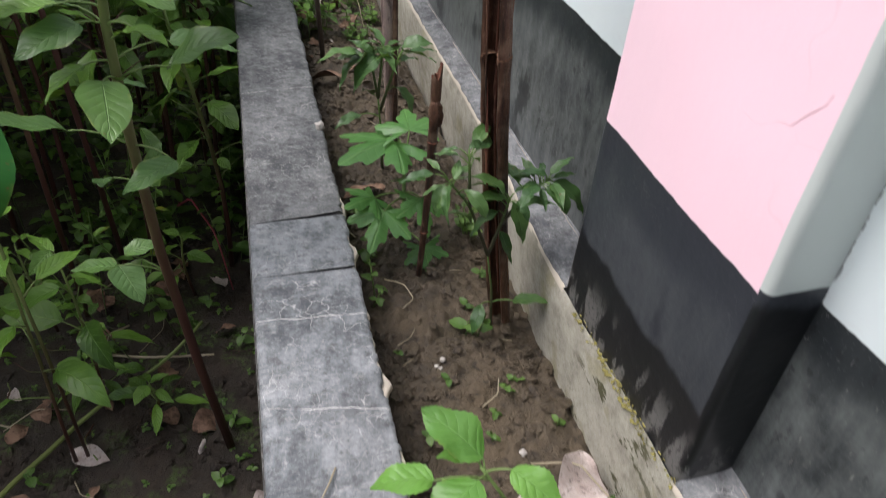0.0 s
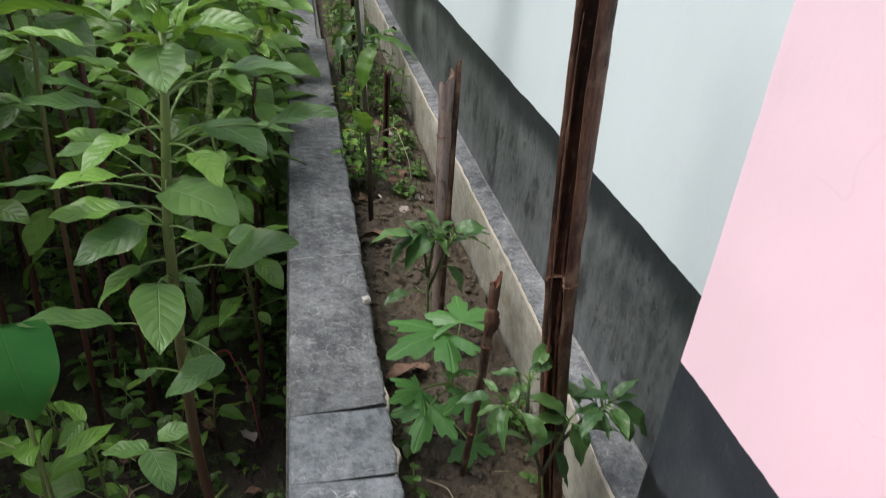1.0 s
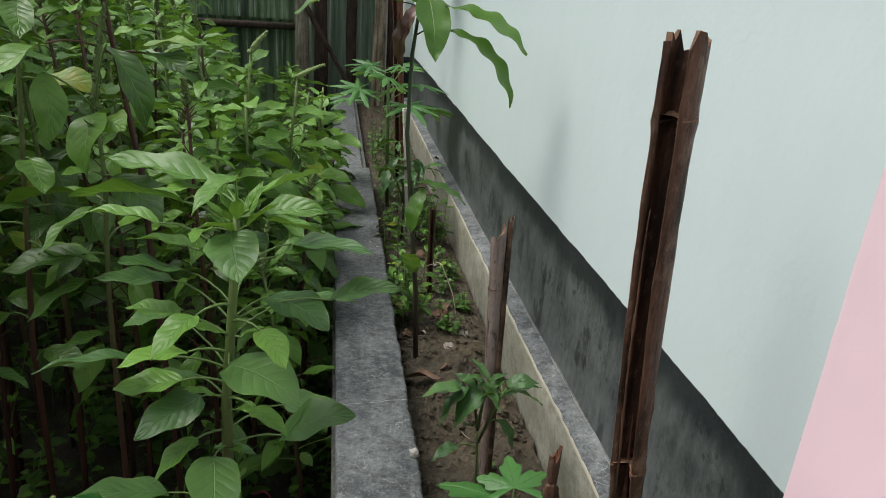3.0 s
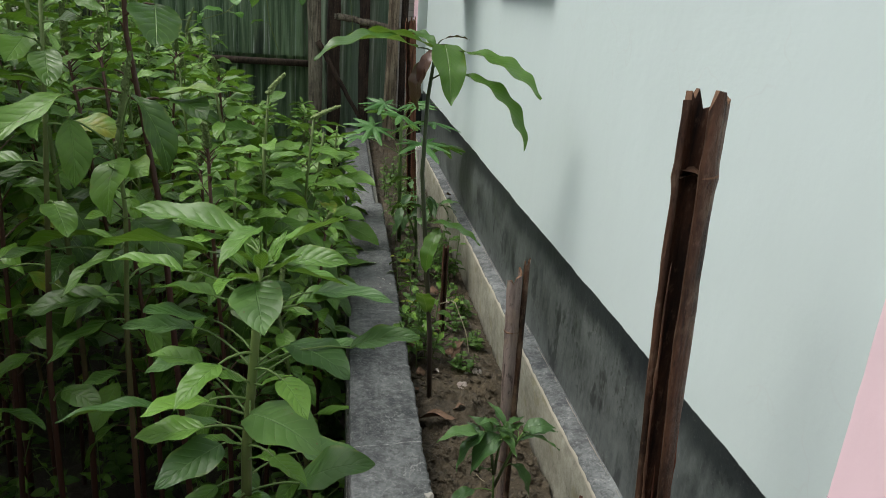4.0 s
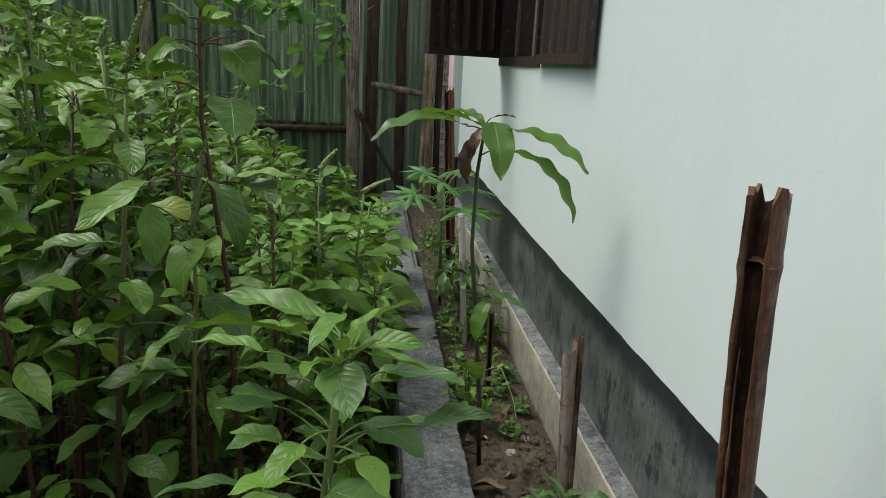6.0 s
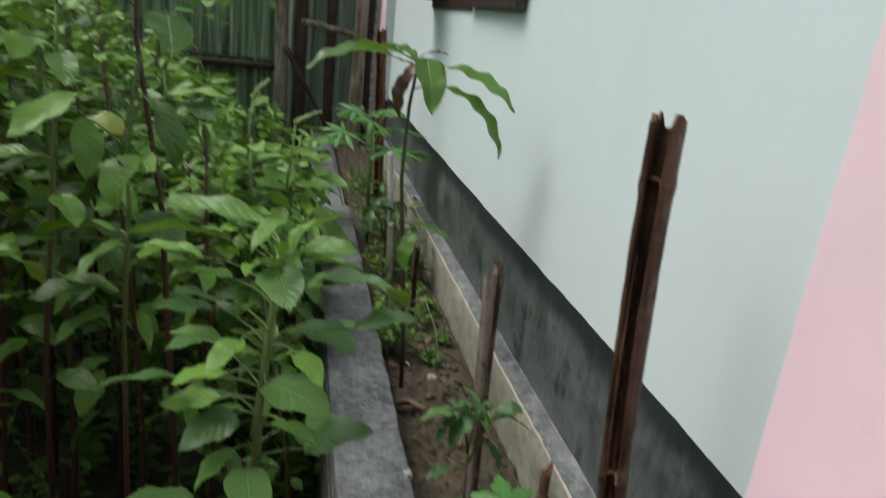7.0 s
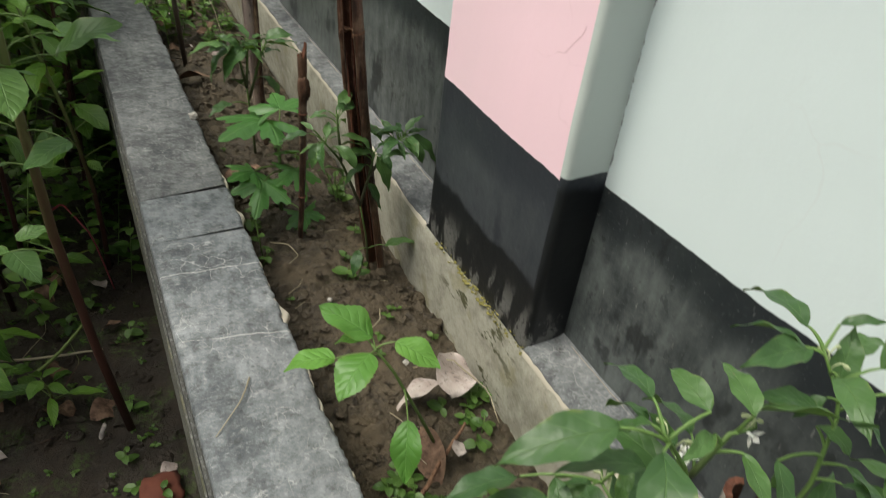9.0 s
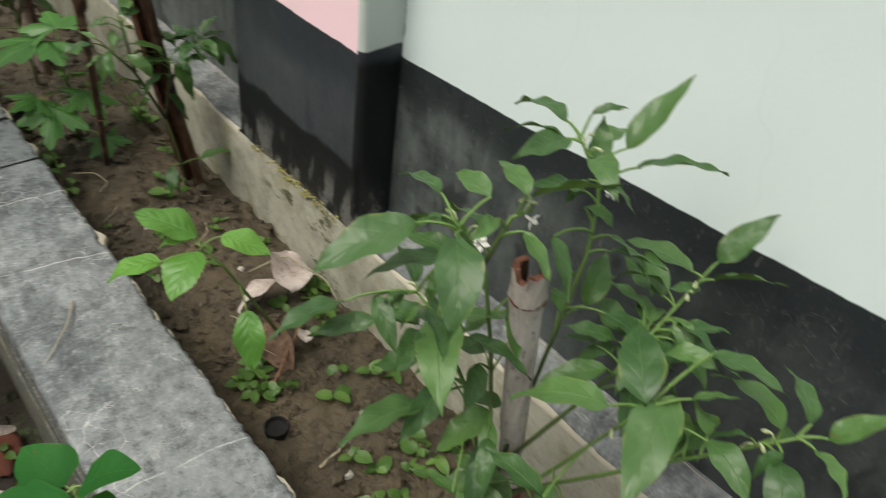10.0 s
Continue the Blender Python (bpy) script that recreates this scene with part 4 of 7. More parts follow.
pink = column("column", 0.447, 0.735)
for pts in ([(0.468, 0.574), (0.470, 0.566), (0.481, 0.553), (0.492, 0.539), (0.503, 0.536), (0.513, 0.530), (0.521, 0.523), (0.536, 0.525), (0.552, 0.523), (0.574, 0.520), (0.590, 0.526), (0.612, 0.523), (0.625, 0.530)],
            [(0.680, 0.551), (0.694, 0.549), (0.708, 0.551), (0.720, 0.558), (0.732, 0.557)], [(0.521, 0.523), (0.518, 0.513), (0.522, 0.505)]):
    line = [(0.0002, y - 0.447, z) for y, z in pts]
    fine = [np.array(line[0])]
    for p, q in zip(line, line[1:]):
        for f in (0.33, 0.66, 1.0):
            s = np.array(p) + (np.array(q) - np.array(p)) * f
            fine.append(s + 0.0012 * np.array([0, noise.noise(Vector(s) * 300), noise.noise(Vector(s) * 300 + Vector((5, 0, 0)))]))
    part("crack", Mesh().add(*tube(fine, [0.00018 + 0.0003 * abs(noise.noise(Vector(s) * 90)) for s in fine], 5)).data("crack", M_CRACK), pink, "fine crack in the pink plaster")
column("column", 4.55, 4.83)


def plinth_mesh():
    """Rendered foundation: a slightly uneven face with a rounded, chipped upper edge."""
    vs, fs = [], []
    ysl = np.concatenate([np.arange(HOUSE_LO, -0.2, 0.1), np.arange(-0.2, 3.0, 0.012), np.arange(3.05, HOUSE_HI + 0.01, 0.05)])
    for y in ysl:
        wv = ledge_shift(y) + 0.0007 * fbm(7.0, y * 30, 0.0)
        prof = [(LEDGE_X + 0.012, -0.3), (LEDGE_X + 0.008, 0.03), (LEDGE_X + 0.003, 0.11), (LEDGE_X, 0.158), (LEDGE_X + 0.0035, LEDGE_Z - 0.007)]
        for x, z in prof:
            vs.append((x + wv + 0.0022 * fbm(z * 14, y * 9, 3.0), y, z))
    k = 5
    for i in range(len(ysl) - 1):
        for j in range(k - 1):
            fs.append((i * k + j, i * k + j + 1, (i + 1) * k + j + 1, (i + 1) * k + j))
    return vs, [tuple(reversed(f)) for f in fs], ysl


pv, pf, _ = plinth_mesh()
plinth = root("plinth", (0, 0, 0), "cream plastered foundation with a dark cement ledge on top", "plinth", kind="structure")
part("plinth_face", Mesh().add(pv, [tuple(reversed(f)) for f in pf]).data("plinth_face", M_PLINTH), plinth, "cream plaster with yellow-green moss stains")


def ledge_mesh(y0, y1, seed):
    vs, fs = [], []
    n = int((y1 - y0) / 0.008)
    for i in range(n + 1):
        y = y0 + (y1 - y0) * i / n
        wv = ledge_shift(y) + 0.0012 * fbm(4.0, y * 70, seed) + 0.004 * max(0.0, fbm(1.0, y * 14, seed))
        for x, z in ((LEDGE_X + 0.004 + wv, -0.010), (LEDGE_X + 0.0025 + wv, -0.003), (LEDGE_X + 0.007 + wv, 0.0), (WX - 0.02, 0.0015), (WX - 0.006, 0.003), (WX + 0.004, 0.009)):
            vs.append((x, y, LEDGE_Z + z + 0.0016 * fbm(x * 20, y * 20, seed)))
    for i in range(n):
        for j in range(5):
            fs.append((i * 6 + j, i * 6 + j + 1, (i + 1) * 6 + j + 1, (i + 1) * 6 + j))
    return vs, [tuple(reversed(f)) for f in fs]


def chip_mesh(y0, y1, seed):
    """The bare pale arris where the ledge's cement has broken off."""
    vs, fs = [], []
    n = int((y1 - y0) / 0.01)
    for i in range(n + 1):
        y = y0 + (y1 - y0) * i / n
        wv = ledge_shift(y)
        w = -0.006 + 0.014 * max(0.0, fbm(1.0, y * 14, seed))
        vs += [(LEDGE_X + 0.0015 + wv, y, LEDGE_Z - 0.012), (LEDGE_X + 0.003 + wv, y, LEDGE_Z - 0.004), (LEDGE_X + 0.014 + wv + w, y, LEDGE_Z - 0.0025), (LEDGE_X + 0.03 + wv, y, LEDGE_Z - 0.02)]
    for i in range(n):
        for j in range(3):
            fs.append((i * 4 + j, (i + 1) * 4 + j, (i + 1) * 4 + j + 1, i * 4 + j + 1))
    return vs, [tuple(reversed(f)) for f in fs]


for ya, yb in ((HOUSE_LO, 0.4475), (0.7345, 4.5505)):
    part("ledge", Mesh().add(*ledge_mesh(ya, yb, ya)).data("ledge", M_LEDGE), plinth, "dark grey cement ledge with scratches")
    part("broken_edge", Mesh().add(*chip_mesh(ya, yb, ya)).data("broken_edge", M_CHALK), plinth, "pale broken plaster edge")

for ya, yb in ((-0.4, 0.44), (0.75, 3.4)):
    line, rad = [], []
    for y in np.arange(ya, yb, 0.012):
        line.append((WX - 0.003 + 0.0012 * noise.noise(Vector((y * 60, 2, 0))), y, LEDGE_Z + 0.0048 + 0.0012 * noise.noise(Vector((y * 50, 0, 7)))))
        rad.append(0.0003 + 0.0013 * max(0.0, noise.noise(Vector((y * 14, 1, 0))) + 0.25))
    part("mortar_seam", Mesh().add(*tube(line, rad, 6)).data("mortar_seam", M_MORTAR), plinth, "thin pale mortar seam where ledge meets wall")

# ---- window with sheet-metal shutters ----
window = root("window_1", (WX, WIN[0], WIN[2]), "dark brown steel window with ribbed shutters standing open", "window", kind="structure")
a, b, c, d = WIN
fr = Mesh()
for lo, hi in (((-0.008, 0, 0), (0.05, 0.03, d - c)), ((-0.008, b - a - 0.03, 0), (0.05, b - a, d - c)), ((-0.008, 0, -0.012), (0.05, b - a, 0.022)), ((-0.008, 0, d - c - 0.03), (0.05, b - a, d - c)),
               ((-0.004, (b - a) / 2 - 0.018, 0), (0.046, (b - a) / 2 + 0.018, d - c))):
    fr.add(*box(lo, hi))
part("window_frame", fr.data("window_frame", M_SHUTTER, False), window)


def shutter(width, height, hinge, turn):
    """A steel leaf with pressed vertical ribs inside an angle frame, hinged at hinge and turned about it (degrees)."""
    m = Mesh()
    for lo, hi in (((0, -0.012, 0), (0.026, 0.012, height)), ((width - 0.026, -0.012, 0), (width, 0.012, height)),
                   ((0.026, -0.011, 0), (width - 0.026, 0.011, 0.028)), ((0.026, -0.011, height - 0.028), (width - 0.026, 0.011, height))):
        m.add(*box(lo, hi))
    leafob = part("shutter", m.data("shutter", M_SHUTTER, False), window, "", Matrix.Translation(hinge) @ Matrix.Rotation(radians(turn), 4, "Z"))
    r = Mesh()
    n = 64
    vs, fs = [], []
    for i in range(n + 1):
        x = 0.02 + (width - 0.04) * i / n
        y = 0.012 * min(1.0, max(-1.0, 2.2 * math.sin(i / n * 6.28 * 5)))
        vs += [(x, y, 0.02), (x, y, height - 0.02)]
        if i:
            fs.append((2 * i - 2, 2 * i, 2 * i + 1, 2 * i - 1))
    r.add(vs, fs)
    part("ribbed_panel", r.data("ribbed_panel", M_SHUTTER, False), leafob)
    return leafob


shutter(0.575, 1.05, (-0.015, -0.016, -0.003), 269.2)
shutter(0.42, 1.03, (-0.012, b - a, 0.018), 221)

# ---- plain walls added out of sight, to hold back low-angle sky light ----
for nm, lo, hi in (("wall_west", (-4.2, -3.2, -0.6), (-4.05, 5.3, 1.9)), ("wall_garden_south", (-4.05, -3.2, -0.6), (0.44, -3.05, 1.9))):
    tagged(part(nm, Mesh().add(*box(lo, hi)).data(nm, M_CORE, False)), "plain cement wall added out of sight to block low sky light", "wall", kind="structure")

# ---- corrugated fence at the far end ----
FY = 5.12
fence = root("zinc_fence", (0, FY, GROUND_Z), "weathered green corrugated zinc fence on wooden posts", "fence")


def corrugated(width, height, pitch=0.076, depth=0.012, mat=M_ZINC):
    n = int(width / pitch * 8)
    vs, fs = [], []
    for i in range(n + 1):
        x = width * i / n
        y = depth * math.cos(2 * math.pi * x / pitch)
        vs += [(x, y, 0.0), (x, y, height * 0.5), (x, y, height)]
        if i:
            o = 3 * i
            fs += [(o - 3, o, o + 1, o - 2), (o - 2, o + 1, o + 2, o - 1)]
    return Mesh().add(vs, fs).data("zinc_sheet", mat)


SHEET = corrugated(0.80, 2.0)
for i in range(8):
    part("zinc_sheet", SHEET, fence, "", pose(-0.26 - 0.775 * (i + 1), 0.004 * (i % 2), 0.98, 0.4 * (i % 3 - 1), 0, 0))
    part("zinc_sheet", SHEET, fence, "", pose(-0.26 - 0.775 * (i + 1), 0.10 + 0.004 * (i % 2), -0.98, 0, 0, 0))
part("zinc_sheet", corrugated(0.5, 2.4, mat=M_ZINC_PALE), fence, "pale green sheet", pose(-0.19, 0.06, 0.05))


def pole(p, q, r0, r1, mat, seed, name, parent, flat=1.0, label=""):
    """A crooked round or hewn pole from p to q."""
    P = np.linspace(p, q, 14)
    for i in range(14):
        P[i] += 0.35 * r0 * np.array(noise.noise_vector(Vector((seed, i * 0.5, 0.0))))
    R = [(r0 + (r1 - r0) * i / 13) * (1 + 0.16 * noise.noise(Vector((seed + 5, i * 0.9, 0)))) for i in range(14)]
    vs, fs, uv = tube(P, R, 9)
    return part(name, Mesh().add(vs, fs, uv).data(name, mat), parent, label)


pole((-0.215, -0.06, -0.1), (-0.225, -0.06, 2.6), 0.046, 0.042, M_POST, 1.0, "post", fence)
pole((-0.105, -0.04, -0.1), (-0.10, -0.03, 2.6), 0.045, 0.04, M_DARKPOST, 2.0, "post", fence, 1.0, "dark stained post")
pole((0.10, -0.02, -0.1), (0.095, -0.02, 2.6), 0.035, 0.032, M_DARKPOST, 3.0, "post", fence, 1.0, "dark stained post")
pole((0.290, -0.05, -0.1), (0.285, -0.05, 2.5), 0.038, 0.033, M_POLE, 4.0, "post", fence, 1.0, "pale peeled post")
pole((0.245, -0.075, -0.1), (0.262, -0.075, 2.5), 0.016, 0.013, M_POLE, 9.0, "post", fence, 1.0, "thin crooked pole")
pole((0.355, -0.03, -0.1), (0.35, -0.03, 2.5), 0.024, 0.022, M_DARKPOST, 5.0, "post", fence, 1.0, "dark stained post")
pole((-0.10, -0.06, 1.25), (0.27, -0.06, 1.195), 0.022, 0.020, M_POST, 6.0, "rail", fence, 1.0, "weathered rail")
pole((-6.4, 0.03, 0.93), (-0.2, 0.03, 0.935), 0.022, 0.022, M_DARKPOST, 7.0, "rail", fence, 1.0, "dark stained rail")
for i, x in enumerate((-1.55, -2.9, -4.3)):
    pole((x, -0.05, -0.1), (x + 0.02, -0.05, 2.4), 0.045, 0.04, M_POST, 11.0 + i, "post", fence)
tagged(pole((-0.20, FY - 0.12, 0.66), (0.08, FY - 0.15, 0.18), 0.018, 0.012, M_DARKPOST, 8.0, "dead_branch", None), "dark dead branch leaning against the fence posts", "branch")

# ---- brick building beyond the fence ----
far = root("brick_building", (0.6, 10.0, GROUND_Z), "pale brick wall of a building beyond the fence", "building")
far_wall = Mesh().add(*box((-0.9, 0.03, 0), (3.0, 0.4, 3.2))).data("wall", M_MORTAR, False)
part("wall", far_wall, far)
bricks = Mesh()
rb = random.Random(4)
for row in range(40):
    for col in range(13):
        x = -0.9 + col * 0.26 + (0.13 if row % 2 else 0)
        bricks.add(*box((x, 0.0 - rb.uniform(0, 0.006), row * 0.08), (x + 0.24, 0.035, row * 0.08 + 0.066)))
M_FARBRICK = plain("pale_brick", (0.42, 0.38, 0.33), 0.9, 0.45, 9.0)
tagged(part("brickwork", bricks.data("brickwork", M_FARBRICK, False), far), kind="stuff")


# ---- split bamboo stakes ----
def split_bamboo(base, top, r0, r1, gap, face, nodes=(), jag=0.02, seed=0, thick=0.0042, bow=(0.0, 0.0), mats=(M_BAMBOO, M_BAMBOO_IN, M_BAMBOO_NODE), splits=0.0, slant=0.0):
    """A length of split cane: a thick-walled trough that opens towards azimuth face, with node rings and a splintered top."""
    rng = random.Random(seed)
    base, top = np.asarray(base, float), np.asarray(top, float)
    n, K = 64, 14
    axis = (top - base) / np.linalg.norm(top - base)
    ex = np.array([math.cos(radians(face)), math.sin(radians(face)), 0.0])
    ex -= axis * ex.dot(axis)
    ex /= np.linalg.norm(ex)
    ey = np.cross(axis, ex)
    tops = [rng.uniform(-1, 1) * jag - slant * (1 - q / K) for q in range(K + 1)]
    tops[K // 2] -= jag
    L = np.linalg.norm(top - base)
    vs, fs, slot = [], [], []
    for i in range(n + 1):
        t = i / n
        r = r0 + (r1 - r0) * t
        bulge = sum(0.10 * math.exp(-((t - f) * L / 0.006) ** 2) for f in nodes)
        gp = gap * (1 + 0.25 * noise.noise(Vector((seed, t * 4, 0))) + 0.16 * noise.noise(Vector((seed, t * 22, 4.0)))) + splits * max(0.0, 0.72 - t) * 340
        for inner in (0, 1):
            for k in range(K + 1):
                kk = K - k if inner else k
                q = radians(gp / 2 + (360 - gp) * kk / K)
                wob = 1 + 0.07 * noise.noise(Vector((math.cos(q) * 2, math.sin(q) * 2 + seed, t * 9))) + 0.05 * noise.noise(Vector((math.cos(q) * 6, math.sin(q) * 6 + seed, t * 30)))
                rr = (r - thick * (1 + 0.3 * noise.noise(Vector((k, t * 12, seed)))) if inner else r * wob) * (1 + bulge)
                end = tops[kk] * max(0.0, (t - 0.93) / 0.07)
                vs.append(base + np.array([bow[0], bow[1], 0.0]) * math.sin(math.pi * t) + axis * (L * t + end) + rr * (math.cos(q) * ex + math.sin(q) * ey))
    w = 2 * (K + 1)
    for i in range(n):
        for k in range(w):
            k2 = (k + 1) % w
            fs.append((i * w + k, i * w + k2, (i + 1) * w + k2, (i + 1) * w + k))
            slot.append(1 if K + 1 <= k < w - 1 else 0)
    m = Mesh().add(vs, fs)
    m.m = slot
    for k in range(K):
        o = n * w
        m.add(np.array([vs[o + k], vs[o + k + 1], vs[o + w - 2 - k], vs[o + w - 1 - k]]), [(0, 1, 2, 3)], slot=2)
    nm = []
    for f in nodes:
        c = base + axis * L * f + np.array([bow[0], bow[1], 0.0]) * math.sin(math.pi * f)
        r = (r0 + (r1 - r0) * f) * 0.97
        disc = [c + axis * 0.004 * rng.uniform(-1, 1)]
        for s in (-0.004, 0.004):
            for k in range(K + 1):
                q = radians(gap / 2 + (360 - gap) * k / K)
                disc.append(c + axis * (s + 0.003 * rng.uniform(-1, 1)) + r * (math.cos(q) * ex + math.sin(q) * ey))
        df = [(0, 1 + k, 2 + k) for k in range(K)] + [(0, K + 3 + k, K + 2 + k) for k in range(K)]
        ringp = [c + r * 1.0 * (math.cos(q) * ex + math.sin(q) * ey) for q in np.linspace(radians(gap / 2), radians(360 - gap / 2), 16)]
        nm.append((Mesh().add(np.array(disc) - base, df).data("diaphragm", mats[2]), Mesh().add(*tube(np.array(ringp) - base, 0.0019, 6)).data("node", mats[2])))
    thing_base = base.copy()
    m.v = [np.asarray(x) - thing_base for x in m.v]
    return m.data("cane", list(mats)), nm, thing_base


def stake(label, base, top, *a, **k):
    me, rings, b0 = split_bamboo(base, top, *a, **k)
    ob = root("bamboo_stake", b0, label, "stake", "stakes in the bed")
    cane = part("cane", me, ob)
    for disc, ring in rings:
        part("node", ring, cane, "rough pale node of the cane")
        part("diaphragm", disc, cane)
    return ob


tall_stake = stake("tall dark split bamboo stake with a splintered top", (0.350, 0.822, -0.02), (0.282, 0.866, 0.866), 0.0150, 0.0190, 84, 212, (0.925, 0.52), 0.011, 1, 0.0062, splits=0.2, bow=(-0.018, 0.0))
stake("grey-brown split bamboo stake with a notched top", (0.280, 1.320, -0.02), (0.258, 1.337, 0.525), 0.0102, 0.0125, 70, 70, (0.80, 0.34), 0.005, 2, slant=0.03, mats=(M_BAMBOO_GREY, M_BAMBOO_GREY, M_BAMBOO_NODE))
stake("thin dark bamboo sliver beside a chilli plant", (0.280, 1.300, -0.02), (0.277, 1.337, 0.540), 0.005, 0.005, 60, 90, (), 0.006, 3, 0.002)
stub_stake = stake("short knotty bamboo stub with a broken reddish top", (0.242, 0.942, -0.02), (0.257, 0.947, 0.380), 0.0040, 0.0074, 50, 160, (0.74, 0.36), 0.014, 4, mats=(M_BAMBOO, M_BARK, M_BARK), bow=(0.004, 0.0))
stake("cut bamboo stake with a pale face and red-brown top", (0.322, 0.070, -0.02), (0.229, 0.070, 0.474), 0.0092, 0.0112, 60, 20, (0.95,), 0.004, 5, mats=(M_BAMBOO_PALE, M_BAMBOO_IN, M_BARK))
stake("pale freshly cut bamboo stake beside the sapling", (0.250, 2.48, -0.02), (0.214, 2.496, 0.496), 0.009, 0.0112, 60, 20, (0.988,), 0.003, 6, mats=(M_BAMBOO_PALE, M_BAMBOO_PALE, M_FLOWER))
stake("thin dark bamboo stake among weeds", (0.268, 2.10, -0.02), (0.262, 2.10, 0.300), 0.008, 0.009, 60, 270, (), 0.008, 7)
stake("weathered reddish bamboo stake near the fence", (0.285, 3.30, -0.02), (0.233, 3.30, 0.86), 0.023, 0.025, 130, 200, (0.6,), 0.015, 8, mats=(M_BARK, M_BAMBOO_IN, M_BAMBOO_NODE))
tie = Mesh().add(*tube([(0.288 + 0.0120 * math.cos(q), 0.070 + 0.0120 * math.sin(q), 0.165 + 0.004 * math.sin(2 * q)) for q in np.linspace(0, 6.28, 20)], 0.002, 5, False))
tagged(part("twine", tie.data("twine", M_TWINE)), "dark red twine tied round a bamboo stake", "twine")

def sliver(parent, z0, z1, dx, dy, r, seed, mat):
    """A torn strip of bark along the bowed stake."""
    pts, rad = [], []
    for t in np.linspace(0, 1, 26):
        z = z0 + (z1 - z0) * t
        f = (z + 0.02) / 0.89
        q = np.array([0.350 - 0.068 * f - 0.018 * math.sin(math.pi * f) + dx, 0.822 + 0.044 * f + dy, z]) - np.array(parent.location)
        pts.append(q + 0.0012 * np.array(noise.noise_vector(Vector((seed, t * 9, 0)))))
        rad.append(r * (0.35 + 0.9 * abs(noise.noise(Vector((seed, t * 14, 3))))) * min(1.0, 6 * t + 0.2, 6 * (1 - t) + 0.2))
    return part("bark_strip", Mesh().add(*tube(pts, rad, 5)).data("bark_strip", mat), parent, "torn reddish bark strip")


for k, (z0, z1, dx, dy, r) in enumerate(((0.03, 0.42, -0.0125, -0.007, 0.0036), (0.03, 0.36, 0.0120, -0.008, 0.0034), (0.36, 0.72, -0.0140, -0.007, 0.0026), (0.40, 0.76, 0.0140, -0.008, 0.0024), (0.08, 0.50, 0.0020, 0.006, 0.0040))):
    sliver(tall_stake, z0, z1, dx, dy, r, 3.0 + 2 * k, (M_BARK, M_BAMBOO_NODE, M_BAMBOO, M_BARK, M_BARK)[k])
bm = bmesh.new()
bmesh.ops.create_icosphere(bm, subdivisions=3, radius=1.0)
for v in bm.verts:
    v.co *= 1 + 0.45 * noise.noise(v.co * 1.9 + Vector((1, 0, 0))) + 0.25 * noise.noise(v.co * 5 + Vector((1, 0, 0)))
me = bpy.data.meshes.new("knot")
bm.to_mesh(me)
bm.free()
me.materials.append(M_BAMBOO)
for f in me.polygons:
    f.use_smooth = True
part("knot", me, stub_stake, "rough brown knot", Matrix.Translation(Vector((0.2575, 0.944, 0.318)) - Vector(stub_stake.location)) @ Matrix.Diagonal((0.0092, 0.0085, 0.022, 1)))

# ---- amaranth: the tall plant beside the wall ----
BX, BY = -0.09, 1.03
hero_stem = [(BX, BY, GROUND_Z - 0.02), (-0.115, 1.03, -0.2), (-0.132, 1.015, 0.08), (-0.132, 1.0, 0.285), (-0.129, 1.0, 0.43), (-0.117, 1.0, 0.56), (-0.109, 1.0, 0.665)]
HERO_LOW = [
    (-0.12, 0.97, 0.492, -33, -5, 0.091, 1.1), (-0.14, 0.96, 0.378, -81, -22, 0.088, 0.95), (-0.202, 1.0, 0.297, -149, 21, 0.105, 0.6),
    (-0.077, 0.95, 0.272, -138, -8, 0.075, 0.75), (-0.115, 0.98, 0.218, 53, 64, 0.058, 0.9), (-0.068, 1.0, 0.376, -21, 32, 0.099, 0.8),
    (-0.068, 1.04, 0.392, 7, -16, 0.084, 0.8), (-0.157, 1.0, 0.433, -139, -15, 0.079, 0.9), (-0.221, 1.0, 0.481, -156, 9, 0.098, 0.5),
    (-0.167, 1.03, 0.443, -150, 6, 0.06, 0.6), (-0.082, 1.03, 0.545, -36, -5, 0.085, 1.0), (-0.043, 1.06, 0.529, 0, -5, 0.058, 0.7),
    (-0.055, 1.06, 0.599, -35, 5, 0.105, 0.55), (-0.012, 1.02, 0.546, -16, 21, 0.08, 0.5), (-0.173, 1.05, 0.566, -139, 20, 0.08, 1.0),
    (-0.193, 1.06, 0.552, -156, 7, 0.074, 0.5), (-0.112, 0.97, 0.644, -78, -16, 0.075, 1.0), (-0.104, 1.0, 0.631, -59, 0, 0.047, 1.0),
    (-0.148, 1.02, 0.348, -22, 0, 0.053, 0.8), (-0.176, 1.0, 0.223, -84, 17, 0.031, 1.2), (-0.215, 1.1, 0.488, -131, 3, 0.053, 0.8),
    (-0.196, 1.025, 0.055, -60, -25, 0.070, 1.0), (-0.200, 1.03, 0.050, 175, -5, 0.062, 0.9), (-0.185, 1.03, 0.070, 20, 5, 0.050, 0.9)]
